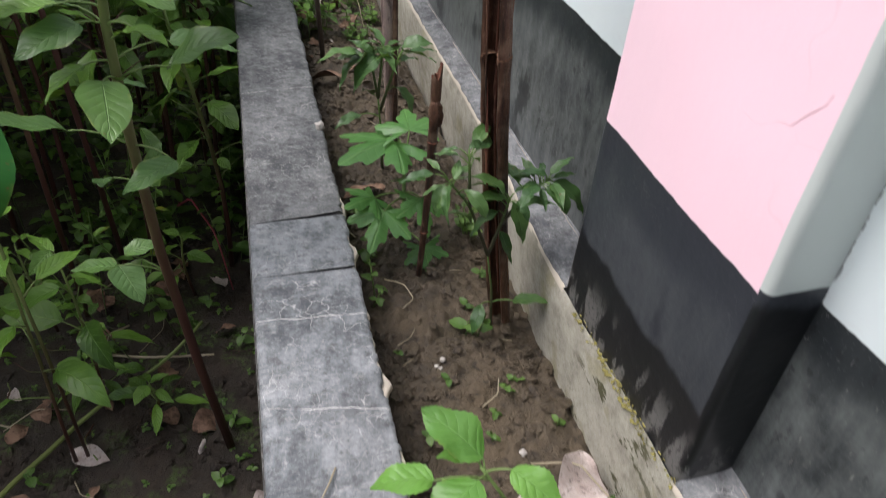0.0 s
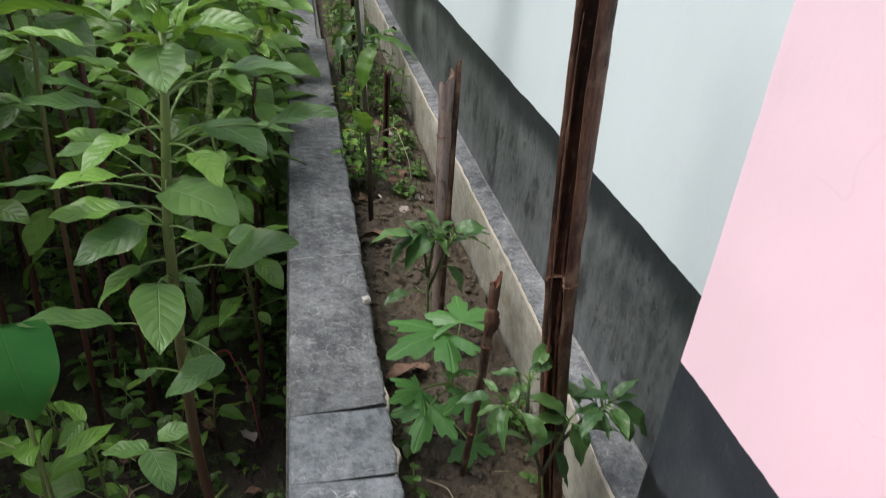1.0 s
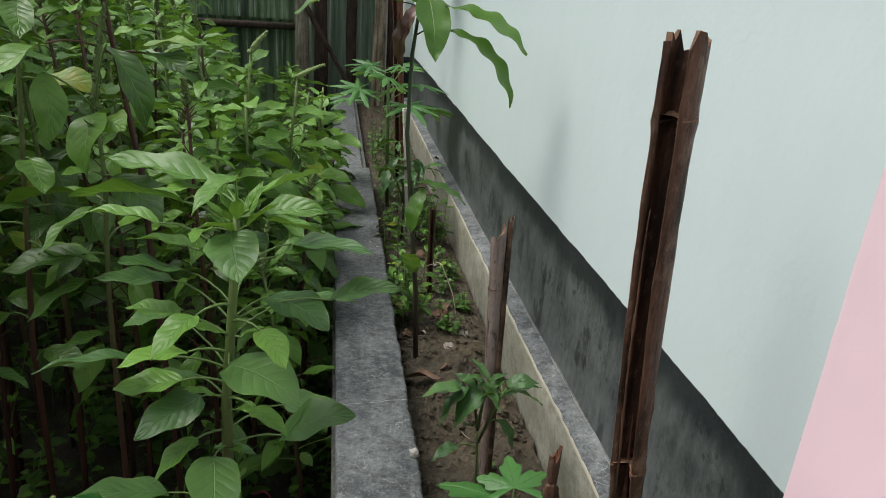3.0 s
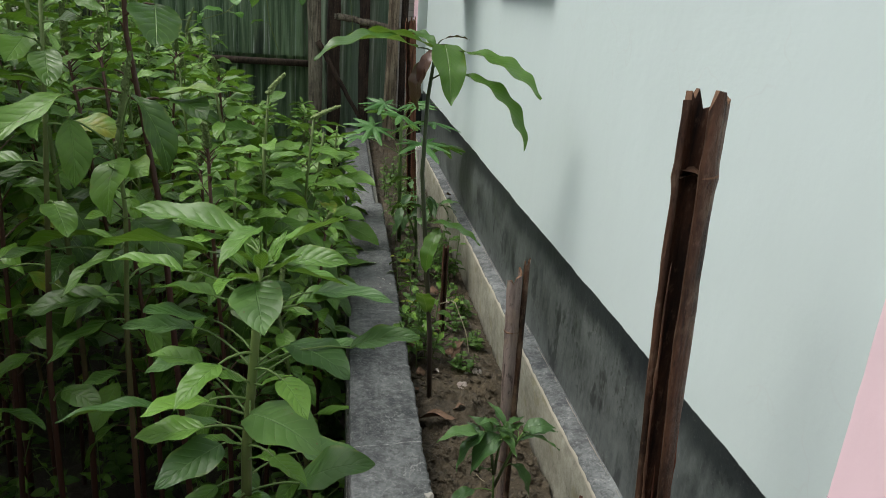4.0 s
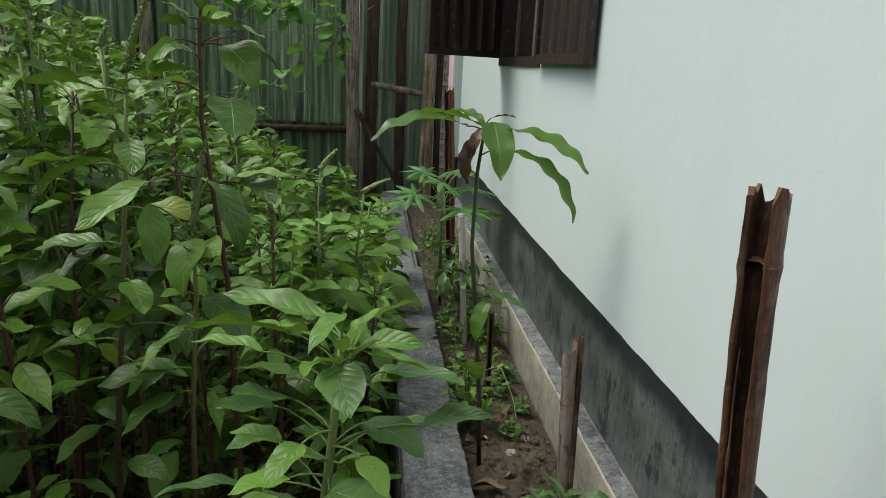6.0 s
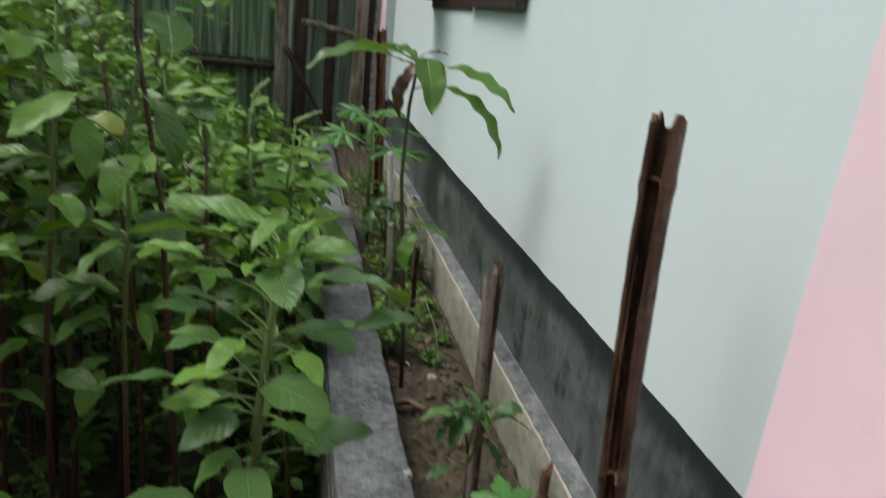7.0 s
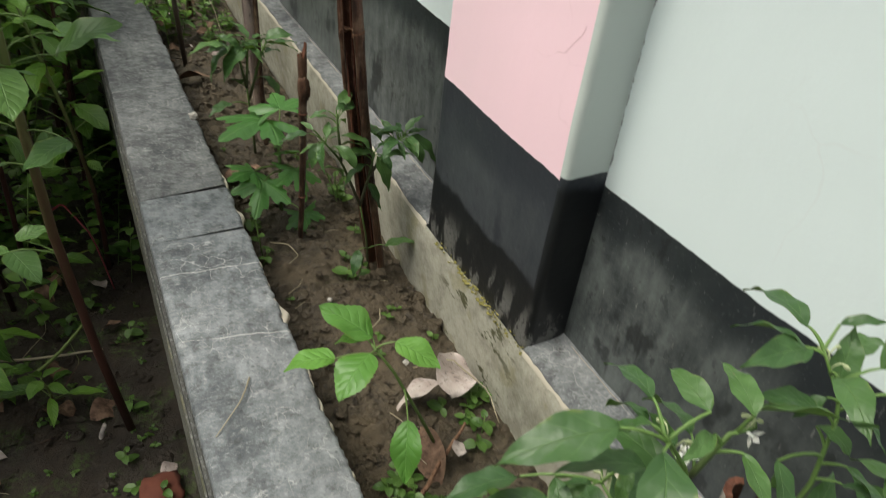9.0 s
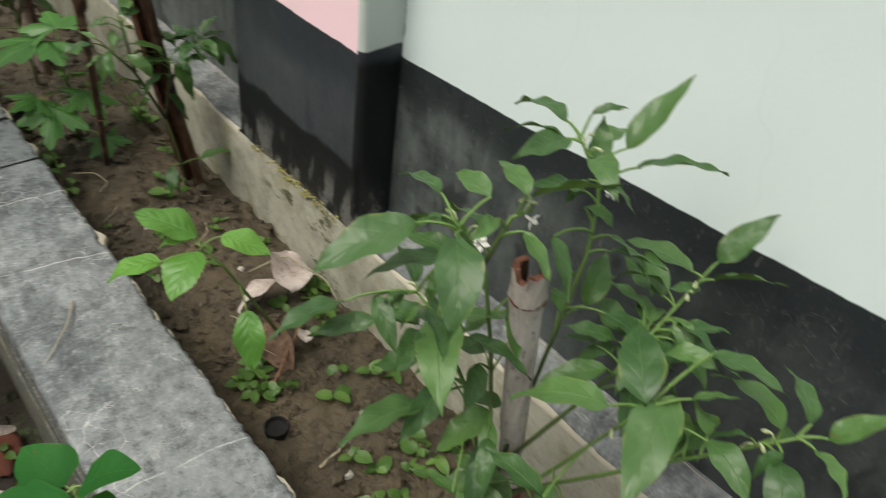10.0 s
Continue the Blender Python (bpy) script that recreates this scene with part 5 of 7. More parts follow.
HERO_TOP = [
    (-0.124, 1.02, 0.678, 162, 4, 0.131, 0.5), (-0.172, 1.05, 0.65, 166, 0, 0.125, 0.45), (-0.206, 1.08, 0.614, 167, 3, 0.091, 0.6),
    (-0.107, 0.98, 0.702, -117, -14, 0.07, 0.7), (-0.09, 1.0, 0.654, -16, 12, 0.075, 0.6), (-0.1, 1.04, 0.659, 40, 7, 0.094, 0.55),
    (-0.079, 0.98, 0.657, -46, 1, 0.083, 0.6), (-0.151, 1.03, 0.674, -132, 4, 0.04, 0.9), (-0.138, 1.0, 0.638, -100, 5, 0.051, 0.7),
    (-0.097, 1.1, 0.571, -136, -27, 0.033, 0.6)]


def set_leaves(thing, kind, rows, stems, stem_mat, seed, thick=0.0011, leaf_data=None, name="leaf", twist=22):
    """Leaves at given places (x, y, z, azimuth, pitch, length, width), each with a stalk back to the nearest stem."""
    rng = random.Random(seed)
    o = np.array(thing.location)
    dots = np.concatenate([np.array([on_line(s, f) for f in np.linspace(0, 1, 40)]) for s in stems])
    data = leaf_data or LEAF_DATA[kind]
    for x, y, z, az, pitch, length, width in rows:
        p = np.array([x, y, z])
        reach = np.linalg.norm(dots - p, axis=1) + 0.8 * np.maximum(0.0, dots[:, 2] - p[2] + 0.01)
        q = dots[int(np.argmin(reach))]
        gap = np.linalg.norm(q - p)
        if gap > 0.002:
            mid = (p + q) / 2 + np.array([0, 0, 0.10 * gap])
            P = [q, (q + mid) / 2 + np.array([0, 0, 0.03 * gap]), mid, (mid + p) / 2 + np.array([0, 0, 0.03 * gap]), p]
            st = Mesh().add(*tube(np.array(P) - o, np.linspace(thick * 1.5, thick, 5), 5, False, 0.75, 1.0))
        mt = leaf_pose(p - o, az, pitch + 6, length * (1.08 if kind == "chilli" else 1.06), rng.uniform(-twist, twist), width)
        lf = part(name, data[rng.randrange(len(data))], thing, "", mt)
        if gap > 0.002:
            sk = part("stalk", st.data("stalk", stem_mat), lf)
            sk.matrix_parent_inverse = mt.inverted()


hero = plant("amaranth_plant", "amaranth", hero_stem, [0.0085, 0.0082, 0.0078, 0.0070, 0.0060, 0.0050, 0.0034], M_STEM_AMA, [],
             "tall green amaranth plant with a red-brown lower stem", "plant", "amaranth plants")
for k, rows in enumerate((HERO_LOW, HERO_TOP)):
    set_leaves(hero, ("amaranth_broad", "amaranth_young")[k], rows, [hero_stem], M_STEM_GRN, 40 + k, 0.0010, twist=14)

HERO_SHOOTS = [(x, y, z, az, 25, size, 0.75) for x, y, z, az, size in (
    (-0.140, 0.990, 0.300, 250, 0.045), (-0.120, 0.990, 0.420, 320, 0.042), (-0.138, 0.995, 0.435, 200, 0.040), (-0.110, 0.990, 0.515, 340, 0.040),
    (-0.128, 0.990, 0.520, 210, 0.038), (-0.108, 0.985, 0.600, 300, 0.045), (-0.118, 0.985, 0.610, 230, 0.040), (-0.125, 1.000, 0.360, 290, 0.040))]
HERO_SHOOTS += [(x, y, z, az, pitch, size, 0.9) for x, y, z, az, pitch, size in (
    (-0.165, 0.985, 0.500, 215, 6, 0.072), (-0.175, 1.000, 0.455, 190, -8, 0.070), (-0.150, 0.965, 0.555, 240, -14, 0.066), (-0.085, 0.960, 0.540, 300, -12, 0.060), (-0.095, 0.965, 0.440, 310, -10, 0.058),
    (-0.160, 0.980, 0.390, 230, -16, 0.062), (-0.165, 1.040, 0.600, 170, 6, 0.070), (-0.075, 1.040, 0.590, 20, 8, 0.066), (-0.180, 1.030, 0.520, 160, 0, 0.068))]
HERO_SHOOTS += [(-0.108 + 0.012 * math.cos(2.4 * q), 0.998 + 0.012 * math.sin(2.4 * q), 0.660 - 0.003 * q, math.degrees(2.4 * q), 62 - 5 * q, 0.030 + 0.0035 * q, 0.7) for q in range(8)]
set_leaves(hero, "amaranth_young", HERO_SHOOTS, [hero_stem], M_STEM_GRN, 46, 0.0012, twist=14)

# ---- amaranth: the crowd behind it ----
field = []
R1 = random.Random(11)
for i in range(13):
    for j in range(17):
        x = -0.27 - 0.20 * i + R1.uniform(-0.075, 0.075)
        y = 1.18 + 0.225 * j + R1.uniform(-0.085, 0.085)
        if y > 4.9 or (x > -0.48 and y < 1.5) or (x < -0.9 - 0.9 * (y - 1.0) and y < 2):
            continue
        field.append((x, y))
for k in range(14):
    field.append((-0.085 + R1.uniform(-0.03, 0.03), 1.60 + 0.235 * k))
VARIANTS = {}


def amaranth(x, y, h, near, rng, red, kind="amaranth"):
    lean = (rng.uniform(-0.09, 0.09), rng.uniform(-0.09, 0.09))
    P = [(x + lean[0] * t * t + 0.012 * math.sin(5 * t + x), y + lean[1] * t * t, GROUND_Z - 0.02 + (h + 0.02) * t) for t in np.linspace(0, 1, 7)]
    rows = spiral_leaves(rng, int(rng.uniform(20, 26) if near else rng.uniform(26, 34)), 0.36, 0.98, 0.108 if near else 0.122, 0.050 if near else 0.058, 0.075, rng.uniform(0, 360))
    rows += [(0.965 + 0.004 * q, q * 137 + rng.uniform(0, 80), 50, 0.025, (0.070 if near else 0.080) - 0.005 * q, -12 + 8 * q + rng.uniform(-15, 15), 0.75) for q in range(7)]
    rows += [(rng.uniform(0.3, 0.9), rng.uniform(0, 360), 40, 0.015, rng.uniform(0.02, 0.05), rng.uniform(-20, 30)) for q in range(12 if near else 8)]
    return plant("amaranth_plant", kind, P, np.linspace(0.0068, 0.0028, 7), M_STEM_RED if red else M_STEM_AMA, rows,
                 "red-stemmed amaranth plant in the crowded bed" if red else "leafy green amaranth plant in the crowded bed", "plant", "amaranth plants",
                 joined=not near, spike=rng.choice((0, 0.03, 0.05, 0.11)) if h > 0.75 else 0)


def canopy(x, y):
    """Height of the crop above the soil: lower along the wall and towards the fence, taller in the middle of the plot."""
    r = (x + 0.06) / (y - 0.27)
    top = 0.956 + np.interp(r, (-0.6, -0.43, -0.28, -0.148, -0.10, -0.03), (0.10, 0.06, 0.0, -0.09, -0.18, -0.22)) * (y - 0.27)
    return max(0.5, top - GROUND_Z - 0.03)


for x, y in field:
    near = y < 1.95 and x > -0.75
    h = canopy(x, y) - R1.uniform(0.02, 0.26 if near else 0.20)
    if y > 1.95 and R1.random() < 0.12:
        continue
    if x > -0.2:
        h = min(h, R1.uniform(0.68, 0.92))
    if near:
        amaranth(x, y, h, True, R1, R1.random() < 0.6)
        continue
    full = 0.72 if h < 0.92 else 1.15
    key = (full, R1.randrange(10)) if x < -0.2 else (full, -1 - R1.randrange(4))
    if key not in VARIANTS:
        VARIANTS[key] = amaranth(x, y, full, False, R1, R1.random() < 0.35, "amaranth")
    else:
        s = h / full
        c = copy_thing(VARIANTS[key], Matrix.Identity(4))
        c.matrix_basis = Matrix.Translation((x, y, GROUND_Z)) @ Matrix.Rotation(R1.uniform(0, 6.28), 4, "Z") @ Matrix.Diagonal((s, s, s, 1))

# tall plants that stand out above the rest
TALL_A = ([(-0.300, 1.50, -0.45), (-0.318, 1.50, 0.10), (-0.333, 1.50, 0.551), (-0.348, 1.50, 0.676), (-0.369, 1.50, 0.85), (-0.367, 1.50, 1.013), (-0.362, 1.50, 1.06)], M_STEM_RED, 0.0, "tall amaranth plant with a dark red stem",
     [(-0.357, 1.48, 1.012, -30, -10, 0.12, 0.9), (-0.402, 1.48, 0.984, -124, -35, 0.088, 0.75), (-0.332, 1.5, 0.979, -48, -24, 0.117, 0.7), (-0.3, 1.55, 0.992, -38, -36, 0.1, 0.3), (-0.311, 1.45, 0.897, -76, -31, 0.108, 1.1),
      (-0.416, 1.5, 0.917, -136, -23, 0.078, 0.6), (-0.326, 1.5, 0.751, -20, 11, 0.117, 0.6), (-0.423, 1.4, 0.768, -128, -27, 0.143, 0.45), (-0.378, 1.5, 0.868, 180, -15, 0.086, 0.6),
      (-0.384, 1.5, 1.02, 180, 29, 0.049, 0.6), (-0.418, 1.55, 0.977, -119, -28, 0.065, 0.7), (-0.303, 1.5, 0.747, -49, -2, 0.106, 0.7), (-0.391, 1.5, 0.793, -126, -13, 0.063, 0.5)])
TALL_B = ([(-0.405, 1.46, -0.45), (-0.400, 1.46, 0.0), (-0.395, 1.46, 0.335), (-0.380, 1.46, 0.56), (-0.383, 1.46, 0.665)], M_STEM_AMA, 0.18, "amaranth plant with a long dark green seed spike",
     [(-0.439, 1.42, 0.724, -63, -64, 0.103, 0.7), (-0.379, 1.45, 0.662, -94, -36, 0.112, 1.1), (-0.375, 1.45, 0.647, -46, 4, 0.069, 1.2), (-0.491, 1.45, 0.503, -142, -1, 0.081, 0.8), (-0.373, 1.4, 0.524, -121, -18, 0.122, 0.5), (-0.404, 1.48, 0.514, -168, 2, 0.145, 0.5), (-0.339, 1.4, 0.771, -35, -48, 0.13, 0.3),
      (-0.36, 1.44, 0.56, -40, -20, 0.12, 0.8), (-0.42, 1.45, 0.42, 190, -12, 0.13, 0.75), (-0.37, 1.48, 0.46, 60, -5, 0.11, 0.8), (-0.41, 1.44, 0.38, 230, -15, 0.12, 0.85)])
TALL_C = ([(-0.560, 1.50, -0.45), (-0.547, 1.50, 0.234), (-0.52, 1.50, 0.527), (-0.50, 1.50, 0.75), (-0.488, 1.50, 0.93)], M_STEM_AMA, 0.14, "amaranth plant with a thick green seed spike",
     [(-0.53, 1.48, 0.90, 200, 10, 0.12, 0.7), (-0.46, 1.48, 0.92, -25, 10, 0.12, 0.7), (-0.48, 1.47, 0.82, -70, -30, 0.11, 0.8), (-0.53, 1.47, 0.78, 220, -15, 0.13, 0.7), (-0.47, 1.49, 0.70, -10, 0, 0.12, 0.7), (-0.54, 1.49, 0.64, 190, -5, 0.13, 0.75),
      (-0.49, 1.46, 0.58, -60, -18, 0.12, 0.8), (-0.57, 1.48, 0.46, 210, -8, 0.13, 0.75), (-0.50, 1.48, 0.42, -15, -10, 0.12, 0.8), (-0.56, 1.47, 0.30, 240, -15, 0.12, 0.8), (-0.52, 1.48, 0.22, -30, -5, 0.11, 0.8)])
for k, (pts, mat, spike, label, rows) in enumerate((TALL_A, TALL_B, TALL_C)):
    tall = plant("amaranth_plant", "amaranth", pts, np.linspace(0.0064, 0.0030, len(pts)), mat, [], label, "plant", "amaranth plants", spike=spike)
    rows = [r[:5] + (r[5] * (0.98 if k < 2 else 0.82), r[6] * 1.1) for r in rows]
    rows += [(pts[-1][0] + 0.02 * math.cos(2.4 * q), pts[-1][1] + 0.02 * math.sin(2.4 * q), pts[-1][2] - 0.014 * q, math.degrees(2.4 * q), 30 - 3 * q, 0.035 + 0.003 * q, 0.75) for q in range(8)]
    set_leaves(tall, "amaranth", rows, [pts], M_STEM_GRN if k else M_STEM_RED, 120 + k, 0.0014, twist=18)
for x, y, h, red, az in ((-0.60, 1.75, 1.42, False, 90), (-0.80, 1.85, 1.40, False, 30), (-1.0, 2.2, 1.46, True, 70), (-0.85, 2.0, 1.40, True, 140), (-1.15, 2.5, 1.42, False, 10), (-0.75, 2.7, 1.36, False, 60)):
    rng = random.Random(int(h * 100))
    P = [(x + 0.02 * math.sin(4 * t), y, GROUND_Z - 0.02 + h * t) for t in np.linspace(0, 1, 8)]
    rows = spiral_leaves(rng, 22, 0.45, 0.97, 0.15, 0.09, 0.06, az)
    plant("amaranth_plant", "amaranth", P, np.linspace(0.008, 0.004, 8), M_STEM_RED if red else M_STEM_AMA, rows,
          "tall amaranth plant with a dark red stem" if red else "tall amaranth plant with a green seed spike", "plant", "amaranth plants", spike=rng.choice((0.04, 0.07, 0.10)))


# plants leaning over the boundary wall, with pale curling seed spikes
for k, (x, y, h, lean, tip) in enumerate(((-0.21, 1.84, 1.08, 0.02, None), (-0.15, 2.06, 1.09, 0.06, (0.065, 0.0, 0.050)), (-0.24, 2.10, 1.14, 0.03, (0.035, 0.0, 0.060)), (-0.14, 2.38, 1.00, 0.05, None),
                                          (-0.29, 1.80, 1.04, 0.03, None), (-0.11, 2.62, 0.98, 0.06, None), (-0.32, 2.30, 1.16, 0.0, None), (-0.09, 2.90, 0.88, 0.06, None))):
    rng = random.Random(1300 + k)
    P = [(x + lean * t * t + 0.01 * math.sin(4 * t + k), y, GROUND_Z - 0.02 + h * t) for t in np.linspace(0, 1, 8)]
    rows = spiral_leaves(rng, 24, 0.50, 0.97, 0.135, 0.070, 0.075, 70 * k)
    rows += [(rng.uniform(0.55, 0.95), rng.uniform(0, 360), 40, 0.03, rng.uniform(0.04, 0.08), rng.uniform(-20, 30), 0.8) for q in range(12)]
    edge = plant("amaranth_plant", "amaranth", P, np.linspace(0.007, 0.003, 8), M_STEM_AMA, rows, "amaranth plant leaning over the boundary wall" if tip is None else "amaranth plant with a pale curling seed spike", "plant", "amaranth plants")
    if tip:
        part("flower_spike", spike_mesh(np.array(P[-1]) - np.array(edge.location), 0.065, rng, tip, M_SPIKE_PALE), edge, "pale yellow-green curling seed spike")


# ---- amaranth seedlings on the open soil ----
for k, (x, y, h) in enumerate(((-0.236, 1.14, 0.10), (-0.345, 1.20, 0.12), (-0.47, 1.42, 0.26), (-0.17, 1.50, 0.18), (-0.62, 1.25, 0.30), (-0.36, 1.04, 0.60), (-0.33, 1.17, 0.42), (-0.53, 1.06, 0.50))):
    rng = random.Random(900 + k)
    P = [(x + 0.01 * math.sin(3 * t + k), y, GROUND_Z - 0.01 + h * t) for t in np.linspace(0, 1, 5)]
    plant("amaranth_seedling", "amaranth", P, np.linspace(0.004, 0.002, 5), M_STEM_AMA, spiral_leaves(rng, 9, 0.35, 1.0, 0.065 if k < 5 else 0.110, 0.04 if k < 5 else 0.055, 0.035 if k < 5 else 0.055, 40 * k),
          "young amaranth seedling with pale yellowish leaves on bare soil", "plant", "amaranth seedlings")


# ---- low weeds ----
def weed_clump(name, spots, kind, size, label, leaves=8, height=0.05, seed=0, ground_fn=None, category="weeds"):
    """Many small rosettes as one mesh of stems and leaves."""
    rng = random.Random(seed)
    m, st = Mesh(), Mesh()
    for x, y in spots:
        z0 = ground_fn(x, y)
        h = height * rng.uniform(0.5, 1.4)
        top = np.array([x + rng.uniform(-0.3, 0.3) * h, y + rng.uniform(-0.3, 0.3) * h, z0 + h])
        st.add(*tube(np.linspace((x, y, z0 - 0.005), top, 3), 0.0013, 4, False))
        for k in range(leaves):
            f = 0.25 + 0.75 * k / leaves
            p = np.array([x, y, z0]) + (top - np.array([x, y, z0])) * f
            mt = np.array(leaf_pose(p, k * 137 + rng.uniform(-30, 30), rng.uniform(-20, 35), size * rng.uniform(0.6, 1.2) * (1.15 - 0.4 * f), rng.uniform(-20, 20)))
            g = LEAVES[kind][rng.randrange(len(LEAVES[kind]))]
            m.add(g[0] @ mt[:3, :3].T + mt[:3, 3], g[1], g[2])
    ob = root(name, (spots[0][0], spots[0][1], ground_fn(*spots[0])), label, category, kind="stuff")
    inv = Matrix.Translation(-Vector(ob.location))
    for nm, mm, mat in (("leaves", m, MATS[kind][1]), ("stems", st, M_STEM_GRN)):
        d = mm.data(nm, mat)
        d.transform(inv)
        part(nm, d, ob)
    return ob


R2 = random.Random(21)
weed_clump("ground_weeds", [(-0.06 - 2.0 * R2.random() ** 1.3, 1.6 + 3.2 * R2.random()) for _ in range(380)], "weed", 0.050, "low round-leaved weeds covering the soil under the amaranth", 9, 0.14, 5, ground_height)
weed_clump("undergrowth", [(-0.22 - 1.5 * R2.random() ** 1.2, 1.55 + 2.6 * R2.random()) for _ in range(130)], "amaranth_lance", 0.050, "thin leafy undergrowth between the crop's stems", 15, 0.36, 25, ground_height)
weed_clump("undergrowth", [(-0.20 - 0.55 * R2.random(), 1.28 + 0.45 * R2.random()) for _ in range(18)][::2], "amaranth_lance", 0.046, "fine leafy undergrowth between the red stems", 12, 0.36, 28, ground_height)
weed_clump("ground_weeds", [(-0.05 - 0.75 * R2.random(), 0.45 + 1.3 * R2.random()) for _ in range(34)], "weed", 0.028, "small scattered seedlings on the garden soil", 4, 0.03, 6, ground_height)
weed_clump("ground_weeds", [(-0.03 - 0.06 * R2.random(), 1.5 + 1.7 * R2.random()) for _ in range(50)], "weed", 0.04, "leafy weeds along the foot of the wall", 8, 0.16, 7, ground_height)
weed_clump("ground_weeds", [(-0.16 - 0.65 * R2.random(), 1.35 + 0.5 * R2.random()) for _ in range(14)][::2], "weed", 0.048, "leafy weeds among the red stems", 10, 0.26, 16, ground_height)
weed_clump("ground_weeds", [(-0.03 - 0.6 * R2.random(), 0.55 + 0.9 * R2.random()) for _ in range(170)], "weed", 0.012, "tiny moss-like seedlings on the damp soil", 4, 0.010, 17, ground_height)
weed_clump("ground_weeds", [(-0.40 - 0.55 * R2.random(), 1.05 + 0.5 * R2.random()) for _ in range(14)][::3], "weed", 0.046, "bright leafy weeds at the edge of the garden", 10, 0.24, 18, ground_height)
weed_clump("bed_weeds", [(0.185 + 0.05 * R2.random(), 0.03 + 0.10 * R2.random()) for _ in range(26)], "weed", 0.020, "yellow-green weeds crowding the foot of the chilli bush", 6, 0.06, 19, bed_height)
weed_clump("bed_weeds", [(0.26 + 0.11 * R2.random(), 1.80 + 0.42 * R2.random()) for _ in range(46)][::2], "weed", 0.023, "pale mat of small round-leaved weeds in the bed", 6, 0.04, 8, bed_height)
weed_clump("bed_weeds", [(0.155 + 0.06 * R2.random(), 1.85 + 0.75 * R2.random()) for _ in range(16)], "amaranth_lance", 0.050, "thin upright leafy weeds along the boundary wall", 8, 0.13, 26, bed_height)
weed_clump("bed_weeds", [(0.30 + 0.08 * R2.random(), 2.2 + 0.5 * R2.random()) for _ in range(10)], "amaranth_lance", 0.045, "thin upright leafy weeds along the plinth", 8, 0.12, 27, bed_height)
weed_clump("bed_weeds", [(0.17 + 0.18 * R2.random(), 2.35 + 1.7 * R2.random()) for _ in range(60)], "weed", 0.034, "tangled leafy weeds filling the far bed", 9, 0.14, 9, bed_height)
weed_clump("bed_weeds", [(0.372, 0.507), (0.360, 0.500), (0.349, 0.494), (0.340, 0.466), (0.334, 0.480), (0.312, 0.504), (0.327, 0.430), (0.345, 0.448)], "weed", 0.022, "bright round-leaved seedlings beside a dry leaf", 4, 0.022, 10, bed_height)
weed_clump("bed_weeds", [(0.195 + 0.03 * R2.random(), 0.38 + 0.06 * R2.random()) for _ in range(8)], "weed", 0.022, "dark green seedlings against the boundary wall", 4, 0.02, 11, bed_height)
weed_clump("bed_weeds", [(0.16 + 0.20 * R2.random(), 0.60 + 0.8 * R2.random()) for _ in range(22)], "weed", 0.015, "tiny scattered seedlings in the bed", 3, 0.015, 12, bed_height)
weed_clump("bed_weeds", [(0.20 + 0.16 * R2.random(), 0.12 + 0.25 * R2.random()) for _ in range(22)], "weed", 0.024, "tiny bright seedlings under the chilli bush", 3, 0.018, 13, bed_height)


weed_clump("bed_weeds", [(0.285, 0.806), (0.300, 0.800)], "weed", 0.030, "small bright seedling with rounded leaves beside the tall stake", 3, 0.045, 14, bed_height)
weed_clump("bed_weeds", [(0.336 + 0.012 * R2.random(), 1.0 + 0.04 * R2.random()) for _ in range(7)] + [(0.179, 1.013), (0.17, 1.0), (0.165, 0.89), (0.17, 0.90)], "weed", 0.022, "grey-green seedlings by the plinth foot and wall edge", 4, 0.05, 15, bed_height)


